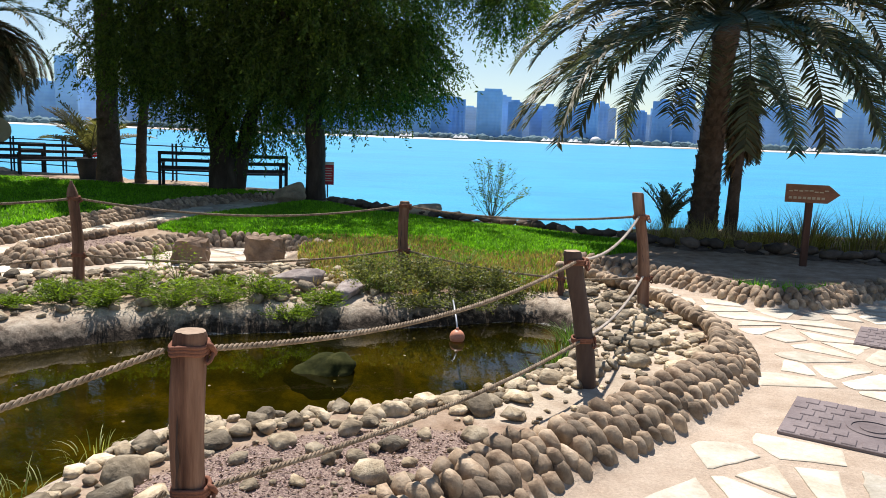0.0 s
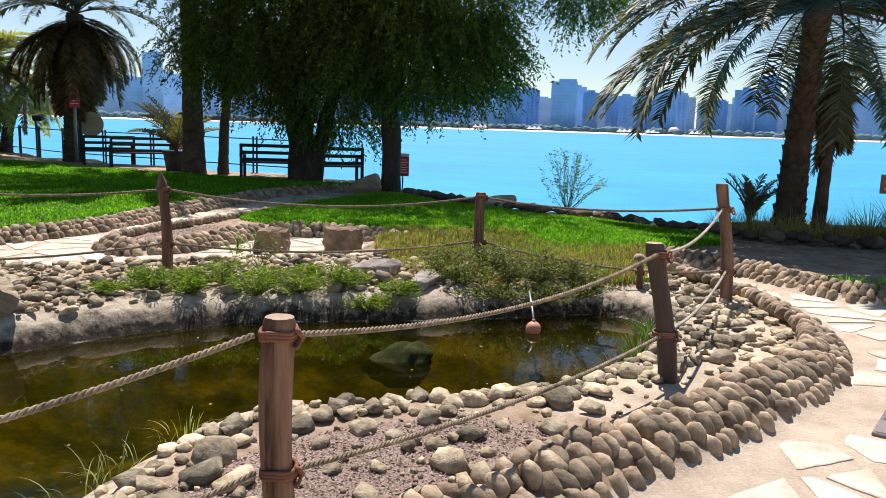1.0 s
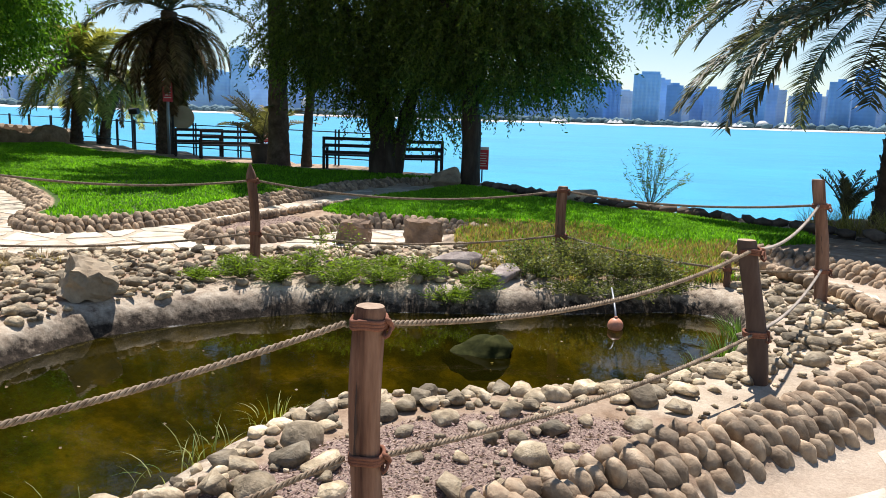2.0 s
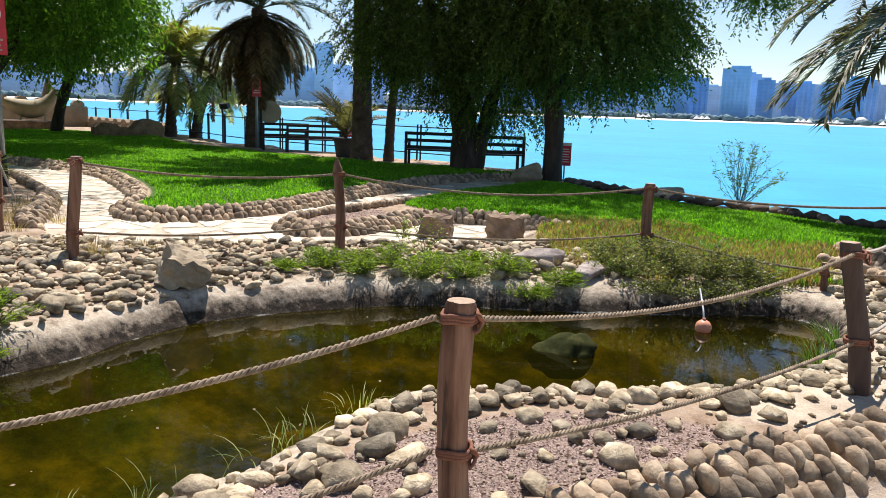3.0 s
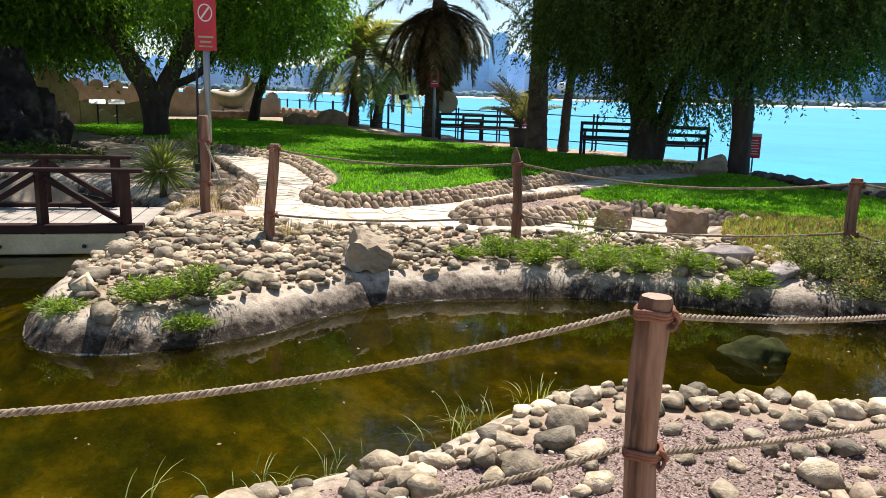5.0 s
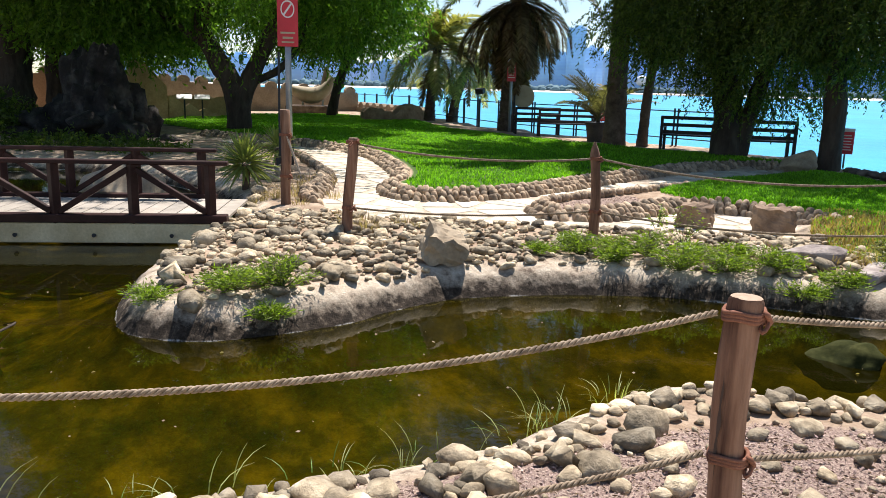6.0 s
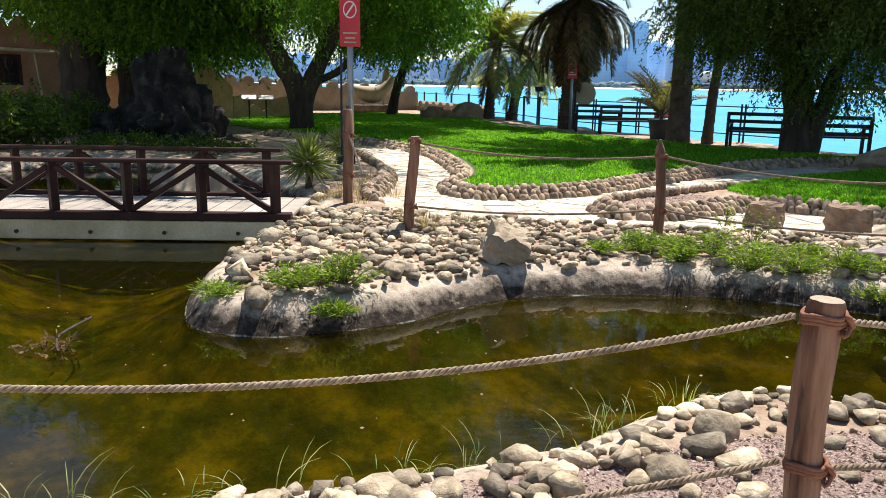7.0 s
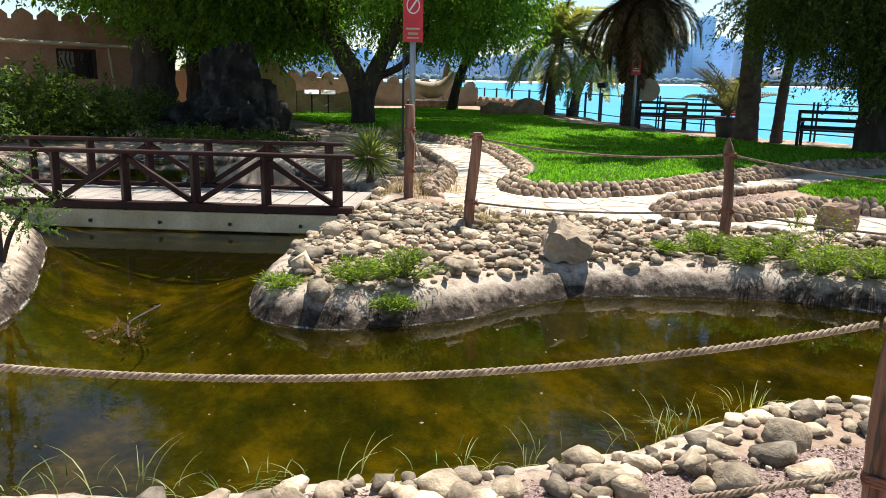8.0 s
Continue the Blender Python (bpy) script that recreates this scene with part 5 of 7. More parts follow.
ISLE = np.array([*ISLAND_RIM, (-3.4, -0.6), (-2.6, 1.05), (-1.95, 2.3), (-1.6, 3.3), (-1.3, 3.75), (-0.2, 4.25), (0.5, 4.7), (0.95, 5.4), (1.2, 6.1), (1.32, 7.0), (1.2, 7.8)])


def off_rim(x, y):
    rim = np.array([np.min(np.hypot(ISLAND_RIM[:, 0] - a, ISLAND_RIM[:, 1] - b)) for a, b in zip(x, y)])
    return (rim > 0.34) & (gap(POND, x, y) > np.where(x < -1.1, 0.24, 0.12))


near_fill = fill(ISLE, 380, 0.035, 0.10, 4, lambda x, y: off_rim(x, y) & ((gap(POND, x, y) < 0.62) | (y > 4.9)), 0.52)
near_fill += fill(ISLE, 200, 0.018, 0.06, 5, off_rim, 0.72)
near_fill.sort(key=lambda q: -q[2] * (1.0 if q[1] < 5.4 else 0.6))
for i, (x, y, s) in enumerate(near_fill[:240]):
    bank_stone(x, y, s * rnd.uniform(0.9, 1.3), s * rnd.uniform(0.75, 1.0), s * rnd.uniform(0.5, 0.75), rnd.uniform(0, 3.1), i)
r = np.array(near_fill[240:])
rg = np.random.default_rng(9)
me = scatter_mesh("small_stones", WORN, np.stack([r[:, 0], r[:, 1], height(r[:, 0], r[:, 1]) + r[:, 2] * 0.3], 1), r[:, 2:3] * rg.uniform([0.9, 0.75, 0.5], [1.3, 1.0, 0.75], (len(r), 3)), rows_rot(rg.uniform(0, 6, len(r)), rg.uniform(-0.3, 0.3, len(r)), rg.uniform(-0.3, 0.3, len(r))), M_STONES)
solo("small_stones", me, None, "small tan stones strewn between the larger ones", "stones", kind="stuff")

FIELD = np.array([(-7.0, 5.3), (-6.5, 4.6), (-5.9, 3.7), (-5.2, 3.25), (-4.6, 3.1), (-4.2, 3.5), (-4.05, 4.4), (-3.75, 5.2), (-3.05, 5.95), (-2.3, 6.4), (-1.4, 6.65), (-0.6, 6.9), (-0.7, 7.6), (-1.4, 8.4), (-1.8, 8.45), (-2.7, 8.1), (-3.5, 7.6), (-4.3, 7.15), (-5.1, 6.75), (-5.9, 6.4), (-6.6, 6.5)])
NOSE = [(-5.02, 3.3, 0.16), (-5.3, 3.5, 0.14), (-4.55, 3.05, 0.12), (-5.1, 4.0, 0.1), (-4.22, 4.12, 0.12), (-4.72, 4.2, 0.1), (-5.9, 4.25, 0.12), (-4.4, 4.2, 0.09), (-1.75, 7.0, 0.11)]
for i, (x, y, s) in enumerate(NOSE):
    bank_stone(x, y, s * 1.15, s * 0.85, s * 0.75, i * 1.3, i + 3)
    taken.append((x, y, s))
taken.append((-3.95, 5.15, 0.3))
far_fill = fill(FIELD, 900, 0.04, 0.10, 6, lambda x, y: (x < -3.3) | (y > 6.75) | ((x * 13 + y * 7) % 1 < 0.4), 0.60)
far_fill += fill(FIELD, 500, 0.02, 0.045, 16, lambda x, y: (x < -3.3) | (y > 6.75), 0.7)
r = np.array(far_fill)
rg = np.random.default_rng(8)
zz = height(r[:, 0], r[:, 1]) + r[:, 2] * 0.35
me = scatter_mesh("cobbles", WORN, np.stack([r[:, 0], r[:, 1], zz], 1), r[:, 2:3] * rg.uniform([0.95, 0.75, 0.5], [1.35, 1.0, 0.75], (len(r), 3)), rows_rot(rg.uniform(0, 6, len(r)), rg.uniform(-0.3, 0.3, len(r)), rg.uniform(-0.3, 0.3, len(r))), M_STONES)
solo("cobbles", me, None, "bank of loose sun-bleached river cobbles", "cobbles", kind="stuff")


def rock(name, place, scale, seed, material, label, category, yaw=0.0, flat=0.3, lump=0.3):
    v, f = hull_arrays(seed, 13, 0.03) if flat == 1.0 else pebble_arrays(seed, 4, lump, flat)
    ob = solo(name, mesh_np(name, v, f, material, flat != 1.0), None, label, category)
    ob.matrix_world = Matrix.Translation(place) @ Euler((0.15, -0.2, yaw)).to_matrix().to_4x4() @ Matrix.Diagonal((*scale, 1))
    return ob


rock("flat_rock", (-1.4, 7.25, 0.18), (0.32, 0.2, 0.13), 51, M_GREYROCK, "flat grey rock on the cobble bank", "rock", 0.4, 1.0)
rock("flat_rock", (-0.9, 6.98, 0.16), (0.24, 0.17, 0.12), 52, M_GREYROCK, "flat grey rock beside the shrubs", "rock", 1.2, 1.0)
rock("flat_rock", (-1.5, 6.9, 0.15), (0.17, 0.13, 0.1), 53, M_GREYROCK, "small flat rock on the cobble bank", "rock", 2.0, 1.0)
rock("pond_rock", (-0.82, 5.42, -0.16), (0.23, 0.19, 0.14), 42, M_MOSSROCK, "dark algae-covered rock rising from the pond", "rock", 0.3, -1.0, 0.26)
def rough_block(w, d, h, k, chip=0.12):
    """A split stone: a block with worn corners and broken faces."""
    bm = bmesh.new()
    box(bm, w, d, h)
    bmesh.ops.subdivide_edges(bm, edges=bm.edges, cuts=6, use_grid_fill=True)
    for v in bm.verts:
        e = abs(v.co.x / w) + abs(v.co.y / d) + abs(v.co.z / h)
        v.co *= 1 + 0.34 * noise.noise(v.co * 6 + Vector((k * 5, 0, 0))) - chip * max(0, e - 0.85)
        v.co += 0.034 * noise.noise_vector(v.co * 13 + Vector((0, k, 0)))
    return bm


for x, y, w, d, h, yaw, k in ((-2.94, 8.80, 0.36, 0.32, 0.27, 0.25, 1), (-2.13, 9.08, 0.41, 0.34, 0.28, 0.3, 2)):
    ob = solo("stone_block", rough_block(w, d, h, k), M_BLOCK, "rough square stone block used as a seat", "stone block", "stone seats")
    ob.matrix_world = pose(x, y, 0.06 + h / 2, 0, 0, math.degrees(yaw))
ob = solo("boulder", rough_block(0.36, 0.30, 0.27, 4, 0.2), M_BOULDER, "angular sandstone boulder among the cobbles", "boulder")
ob.matrix_world = pose(-3.93, 5.17, 0.235, 10, 22, 40)


# ---- grass and plants ----
def blade_mesh(name, x, y, z, tall, wide, bend, material, rng):
    """Single grass blades: a bent strip of two faces each."""
    n = len(x)
    a = rng.uniform(0, 2 * np.pi, n)
    d = np.stack([np.cos(a), np.sin(a)], 1)
    s = np.stack([-d[:, 1], d[:, 0]], 1) * (wide * 0.5)[:, None]
    b = np.stack([x, y], 1)
    mid = b + d * (tall * bend * 0.3)[:, None]
    tip = b + d * (tall * bend)[:, None]
    zz = tall * np.sqrt(np.maximum(0.05, 1 - (bend * 0.8) ** 2))
    v = np.stack([np.c_[b - s, z - 0.01], np.c_[b + s, z - 0.01], np.c_[mid + s * 0.8, z + zz * 0.6], np.c_[mid - s * 0.8, z + zz * 0.6], np.c_[tip + s * 0.12, z + zz], np.c_[tip - s * 0.12, z + zz]], 1).reshape(-1, 3)
    k = np.arange(n)[:, None] * 6
    return mesh_np(name, v, np.concatenate([k + [0, 1, 2, 3], k + [3, 2, 4, 5]]), material)


def grass(poly, count, lo, hi, material, label, seed, wide=0.012, keep=None, near=None):
    rng = np.random.default_rng(seed)
    x, y = rng.uniform(poly[:, 0].min(), poly[:, 0].max(), count), rng.uniform(poly[:, 1].min(), poly[:, 1].max(), count)
    ok = inside(poly, x, y)
    if keep is not None:
        ok &= keep(x, y, rng.random(count))
    x, y = x[ok], y[ok]
    n = len(x)
    tall = rng.uniform(lo, hi, n) * (0.8 + 0.35 * np.sin(x * 2.1 + 1) * np.cos(y * 1.7))
    far = 1 + np.hypot(x, y) / 14
    me = blade_mesh("grass", x, y, height(x, y), tall, wide * far, rng.uniform(0.1, 0.75, n), material, rng)
    return solo("grass", me, None, label, "grass", kind="stuff")


grass(LAWN_BACK, 320000, 0.035, 0.075, M_GRASS, "mown bright green lawn grass", 51, keep=lambda x, y, r: gap(LAWN_BACK, x, y) < -0.3)
grass(LAWN_SIDE, 170000, 0.045, 0.10, M_GRASS, "lush green lawn grass towards the sea wall", 52, keep=lambda x, y, r: (gap(DRY_PATCH, x, y) > -0.2) | (r < 0.12))
grass(DRY_PATCH, 24000, 0.04, 0.12, M_GRASSDRY, "rough yellowing grass above the pond", 53, 0.010, keep=lambda x, y, r: gap(POND, x, y) > 0.0)
grass(DRY_PATCH, 6500, 0.04, 0.11, M_GRASS, "green shoots in the rough grass", 54, 0.010, keep=lambda x, y, r: gap(POND, x, y) > 0.0)


def tuft(x, y, count, tall, spread, material, label, seed, wide=0.008, z=None, name="grass_tuft", bend=(0.2, 1.0)):
    """A clump of long arching blades."""
    rng = np.random.default_rng(seed)
    n = count
    a, r = rng.uniform(0, 2 * np.pi, n), spread * np.sqrt(rng.random(n)) * 0.4
    ln = tall * rng.uniform(0.45, 1.1, n)
    b = rng.uniform(*bend, n)
    bits = []
    for k in range(n):
        d = np.array([math.cos(a[k]), math.sin(a[k])])
        o = d * r[k]
        t = np.linspace(0, 1, 5)
        pts = np.stack([o[0] + d[0] * ln[k] * b[k] * t**1.6, o[1] + d[1] * ln[k] * b[k] * t**1.6, ln[k] * (t - 0.45 * b[k] * t**2.4)], 1)
        w = wide * (1 - t**1.5 * 0.92)
        s = np.array([-d[1], d[0], 0])
        v = np.concatenate([pts - s * w[:, None] / 2, pts + s * w[:, None] / 2])
        i = np.arange(4)[:, None]
        bits.append((v, i + [0, 5, 6, 1]))
    z = float(height(x, y)[0]) if z is None else z
    ob = solo(name, mesh_np(name, *gather(bits), material), None, label, "grass tuft", "grass tufts", "stuff")
    ob.location = (x, y, z - 0.01)
    return ob


rnd = random.Random(61)
for i in range(26):
    t = i / 25
    x, y = POND[int(19 + 32 * t)] + np.array([rnd.uniform(0.0, 0.22), rnd.uniform(-0.16, 0.0)])
    tuft(x, y, rnd.randint(5, 15), rnd.uniform(0.06, 0.2), 0.5, M_REED if i % 4 else M_HERBGRASS, "sparse arching green grass at the pond edge", 300 + i, 0.0055, bend=(0.4, 1.5))
for i, (x, y, n, h) in enumerate([(0.95, 5.85, 130, 0.26), (1.12, 6.2, 110, 0.24), (0.75, 5.5, 90, 0.2), (1.15, 6.6, 70, 0.2), (-0.45, 4.42, 26, 0.13), (-0.15, 4.52, 20, 0.12), (0.12, 4.7, 14, 0.14), (-1.62, 3.45, 26, 0.16), (-1.75, 3.0, 20, 0.18)]):
    tuft(x, y, n, h, 0.34, M_HERBGRASS if i < 4 else M_REED, "green grass clump on the pond bank", 330 + i, 0.007)
for i in range(26):
    x, y = 3.2 + i * 0.21 + rnd.uniform(-0.1, 0.1), 12.2 - 0.05 * i + rnd.uniform(-0.5, 0.5)
    tuft(x, y, 130, rnd.uniform(0.55, 1.1) * (0.5 if x < 5.2 else 1.0), 0.7, M_STRAWGREEN if i % 3 else M_STRAW, "tall straw-coloured grass behind the sea wall", 360 + i, 0.012)
for i in range(30):
    a = rnd.uniform(0, 6.28)
    x, y = rnd.choice([(-8.0, 7.3), (-7.6, 6.8), (-8.6, 8.2), (-5.3, 6.0), (-5.7, 6.1)])
    x, y = x + rnd.uniform(-0.55, 0.55), y + rnd.uniform(-0.4, 0.4)
    tuft(x, y, 46, rnd.uniform(0.1, 0.24), 0.4, M_STRAW, "dry brown grass on the mound", 400 + i, 0.008)
for i in range(7):
    tuft(3.2 + i * 0.16 + rnd.uniform(-0.06, 0.06), 7.95 + rnd.uniform(-0.06, 0.16), 110, rnd.uniform(0.09, 0.17), 0.3, M_GRASS, "fresh green grass clump inside the cobble rim", 440 + i, 0.009)
for i in range(30):
    x, y = rnd.uniform(-1.4, 1.3), rnd.uniform(7.2, 9.2)
    tuft(x, y, 70, rnd.uniform(0.10, 0.26), 0.4, M_GRASSDRY if i % 2 else M_HERBGRASS, "rough grass clump above the pond", 460 + i, 0.008)


def weed(x, y, r, tall, material, label, seed, leaf=0.05, count=420, name="weed", sink=0.0, slim=0.5):
    """A low leafy plant: branching stems with small leaves."""
    rng = np.random.default_rng(seed)
    z = float(height(x, y)[0]) - sink
    root = thing(name, (x, y, z), label, "plant", "bank plants")
    stems, o, w = [], [], []
    n = max(8, count // 26)
    for k in range(n):
        a, e = rng.uniform(0, 2 * np.pi), rng.uniform(0.15, 1.0)
        reach = r * e
        t = np.linspace(0, 1, 6)
        path = np.stack([np.cos(a) * reach * t**0.8, np.sin(a) * reach * t**0.8, tall * (1.05 - 0.6 * e**2) * t * (1.25 - 0.3 * t)], 1) + rng.normal(size=(6, 3)) * [0.01, 0.01, 0.005] * r * 4
        path[0] = [path[0][0] * 0.2, path[0][1] * 0.2, 0]
        stems.append(tube(path, np.linspace(0.004, 0.0015, 6), 4, k))
        u = rng.uniform(0.2, 1, 26)
        o.append(np.stack([np.interp(u, t, path[:, c]) for c in range(3)], 1) + rng.normal(size=(26, 3)) * 0.016)
        w.append(np.stack([np.cos(a) + rng.normal(size=26), np.sin(a) + rng.normal(size=26), rng.uniform(-0.2, 1.0, 26)], 1))
    o, w = np.concatenate(o), np.concatenate(w)
    w /= np.linalg.norm(w, axis=1, keepdims=True)
    ll = leaf * rng.uniform(0.5, 1.3, len(o))
    tagged(part("stalk", mesh_np("stalk", *gather(stems), M_STEM, True), None, root), kind="stuff")
    part("foliage", leaf_mesh("leaves", o, w, ll, ll * slim, material, rng), None, root)
    return root


for i, (x, y, r, h) in enumerate([(-4.95, 3.0, 0.25, 0.16), (-4.5, 3.35, 0.3, 0.22), (-4.3, 3.65, 0.32, 0.26), (-4.55, 3.6, 0.2, 0.16), (-4.15, 3.4, 0.2, 0.14), (-3.15, 6.2, 0.28, 0.2), (-2.95, 6.5, 0.3, 0.26), (-2.65, 6.55, 0.34, 0.3), (-2.3, 6.4, 0.3, 0.24),
                                   (-2.3, 6.75, 0.3, 0.24), (-1.95, 6.55, 0.3, 0.2), (-1.65, 6.7, 0.32, 0.24), (-1.3, 6.55, 0.26, 0.2), (-1.05, 6.7, 0.24, 0.2), (-2.8, 6.2, 0.2, 0.14), (-3.45, 6.0, 0.2, 0.14), (-2.0, 6.95, 0.2, 0.16), (-3.35, 6.4, 0.2, 0.16), (-1.5, 6.9, 0.2, 0.2)]):
    weed(x, y, r * 0.95, h * (0.5 + 0.22 * (i % 3)), M_LEAF_HERB, "bright green feathery weed among the bank stones", 500 + i, 0.046, 1100, slim=0.2)
weed(-3.2, 8.3, 0.12, 0.3, M_LEAF_HERB, "thin sprig growing by the stone seat", 540, 0.03, 120)
weed(-2.55, 7.2, 0.3, 0.42, M_LEAF_HERB, "tall thin weed by the fence post", 541, 0.028, 160)
for i, (x, y, r, h, s) in enumerate([(-0.55, 6.95, 0.42, 0.34, 0), (-0.15, 7.05, 0.5, 0.42, 0), (0.2, 7.2, 0.45, 0.38, 0), (-0.3, 7.4, 0.5, 0.46, 0), (0.5, 7.3, 0.4, 0.3, 0), (-0.75, 7.2, 0.35, 0.34, 0), (-0.2, 6.75, 0.45, 0.22, 0.02), (0.25, 6.9, 0.45, 0.2, 0.02), (0.65, 7.1, 0.35, 0.22, 0.02)]):
    weed(x, y + 0.22, r, h * (0.8 if i % 3 else 0.6), M_LEAF_BUSH, "loose small-leaved olive shrub overhanging the pond", 560 + i, 0.03, 1500, "shrub", s)
weed(0.85, 13.9, 0.8, 1.15, M_LEAF_SEA, "sparse grey-green shrub growing behind the sea wall", 580, 0.06, 1100, "shrub", slim=0.3)


def crown_shrub(place, blobs, material, label, seed, leaf=0.08, twig=0.3, hang=0.1, name="shrub"):
    root = thing(name, place, label, "shrub")
    stems = []
    rng = np.random.default_rng(seed)
    for c, rad, n in blobs:
        stems.append(tube(spline([(0, 0, -0.05), (c[0] * 0.4, c[1] * 0.4, c[2] * 0.5), c], 0.1), 0.02, 6, seed))
    tagged(part("stalk", mesh_np("stalk", *gather(stems), M_BARK, True), None, root), kind="stuff")
    part("foliage", droop_leaves("leaves", blobs, material, seed, leaf, twig, 12, hang, 0.2), None, root)
    return root


crown_shrub((-6.95, 1.72, 0.12), [((0, 0, 0.55), (0.22, 0.22, 0.35), 50), ((-0.1, 0.0, 1.1), (0.16, 0.16, 0.45), 46), ((-0.12, -0.1, 1.6), (0.14, 0.14, 0.35), 26), ((0.3, 0.12, 0.42), (0.3, 0.2, 0.16), 50), ((-0.4, -0.3, 0.8), (0.4, 0.4, 0.7), 200)], M_LEAF_SHRUB, "green small-leaved shrub at the end of the bridge", 601, 0.042, 0.16)
crown_shrub((-18.6, 5.6, 0.1), [((0, 0, 0.75), (1.7, 1.5, 0.7), 800), ((-0.3, -2.4, 0.9), (1.8, 1.8, 0.8), 800), ((0.2, 1.4, 0.5), (1.2, 0.9, 0.5), 300)], M_LEAF_DARK, "dark grey-green hedge in the shade of the trees", 602, 0.13, 0.4)
# Flat dark foliage added to stand for deep tree shade.
crown_shrub((-14.9, 9.3, 0.1), [((0, 0, 0.1), (1.3, 0.8, 0.14), 260), ((-1.7, -0.9, 0.12), (1.2, 0.9, 0.16), 260)], M_LEAF_DARK, "low dark leaves added for tree shade behind the footbridge pool", 604, 0.09, 0.25)
crown_shrub((-21.5, 9.2, 0.1), [((0, 0, 0.5), (1.6, 1.4, 0.6), 420)], M_LEAF_DARK, "low dark shrubs at the foot of the rock fountain", 603, 0.12, 0.3)


def yucca(x, y, n, size, seed):
    rng = np.random.default_rng(seed)
    z = float(height(x, y)[0])
    root = thing("yucca", (x, y, z), "spiky yellow-green yucca rosette on the mound", "yucca", "yuccas")
    part("stem", mesh_np("stem", *tube(spline([(0, 0, -0.1), (0.02, 0, 0.2), (0, 0.01, 0.7 * size)], 0.05), 0.05, 10, seed, 0.1), M_PALMBARK, True), None, root)
    for k in range(n):
        e = radians(85 - 120 * (k / n) + rng.uniform(-8, 8))
        ln = size * rng.uniform(0.8, 1.1)
        t = np.linspace(0, 1, 5)
        el = e - 0.25 * t
        pts = np.stack([np.cumsum(np.cos(el)) * ln / 5, 0 * t, np.cumsum(np.sin(el)) * ln / 5], 1)
        w = 0.036 * size * 2.5 * np.array([0.7, 1.0, 0.95, 0.6, 0.04])
        v = np.concatenate([pts + np.stack([0 * w, w / 2, w * 0.18], 1), pts - [0, 0, 0.004], pts + np.stack([0 * w, -w / 2, w * 0.18], 1)])
        i = np.arange(4)[:, None]
        me = mesh_np("blade", v, np.concatenate([i + [0, 1, 6, 5], i + [5, 6, 11, 10]]), M_YUCCA)
        ob = part("blade", me, None, root)
        ob.matrix_local = pose(0, 0, 0.7 * size, 0, 0, k * 137.5)


yucca(-8.85, 7.15, 170, 0.5, 1)
yucca(-10.6, 9.35, 90, 0.46, 2)


# ---- small things on the ground ----
def cover(c, w, d, yaw):
    root = thing("manhole_cover", (*c, 0.055), "dark cast-iron manhole cover with a raised grid", "manhole cover", "manhole covers")
    root.rotation_euler.z = yaw
    bm = bmesh.new()
    box(bm, w, d, 0.03, pose(0, 0, 0.0), 0.004)
    part("plate", bm, M_IRON, root)
    bm = bmesh.new()
    box(bm, w / 9 - 0.026, d / 6 - 0.022, 0.014, None, 0.004)
    me = mesh_bm("raised_pad", bm, M_IRON)
    for j in range(6):
        for i in range(9 - j % 2):
            x, y = (i + 0.5 + 0.5 * (j % 2)) * w / 9 - w / 2, (j + 0.5) * d / 6 - d / 2
            if math.hypot(x, y) > 0.19:
                ob = part("raised_pad", me, None, root)
                ob.location = (x, y, 0.014)
    for r0, r1 in ((0.145, 0.115), (0.075, 0.0)):
        t = np.linspace(0, 2 * np.pi, 33)[:-1]
        v = np.concatenate([np.stack([r * np.cos(t), r * np.sin(t), np.full(32, z)], 1) for r, z in ((r0, 0.010), (r0 - 0.004, 0.021), (max(r1, 0.001), 0.021), (max(r1, 0.001), 0.010))])
        i, k = np.arange(32), (np.arange(32) + 1) % 32
        f = np.concatenate([np.stack([i + 32 * q, k + 32 * q, k + 32 * q + 32, i + 32 * q + 32], 1) for q in range(3)])
        part("raised_ring" if r1 else "boss", mesh_np("raised_ring", v, f, M_IRON), None, root)


for row in COVERS:
    cover(*row)

root = thing("float_valve", (0.15, 6.4, WATER), "orange ball float on a pipe arm in the pond", "float valve")
bm = bmesh.new()
bmesh.ops.create_uvsphere(bm, u_segments=24, v_segments=14, radius=0.066, matrix=pose(0, 0, 0.03))
part("ball", bm, M_BALL, root, "faded orange ball", True)
bm = bmesh.new()
bmesh.ops.create_cone(bm, cap_ends=True, segments=12, radius1=0.014, radius2=0.014, depth=0.02, matrix=pose(0, 0, 0.1))
part("boss", bm, M_BALL, root)
part("pipe", mesh_np("pipe", *tube(spline([(0, 0, 0.09), (-0.01, 0.06, 0.16), (-0.03, 0.22, 0.24), (-0.04, 0.42, 0.26)], 0.03), 0.009, 8), M_GREYMETAL, True), None, root, "bright metal arm")
root = thing("water_plant", (-5.15, 1.9, WATER), "small floating clump of dead stems and leaves", "water plant")
part("leaves", droop_leaves("leaves", [((0, 0, 0.03), (0.16, 0.12, 0.05), 22)], M_FRONDDEAD, 640, 0.05, 0.1, 8, 0.1, 0.1), None, root)
part("branch", mesh_np("branch", *tube(spline([(0.1, 0, 0.02), (-0.1, 0.1, 0.05), (-0.5, 0.5, 0.0), (-0.9, 0.6, -0.12)], 0.06), 0.009, 7), M_BARK, True), None, root)


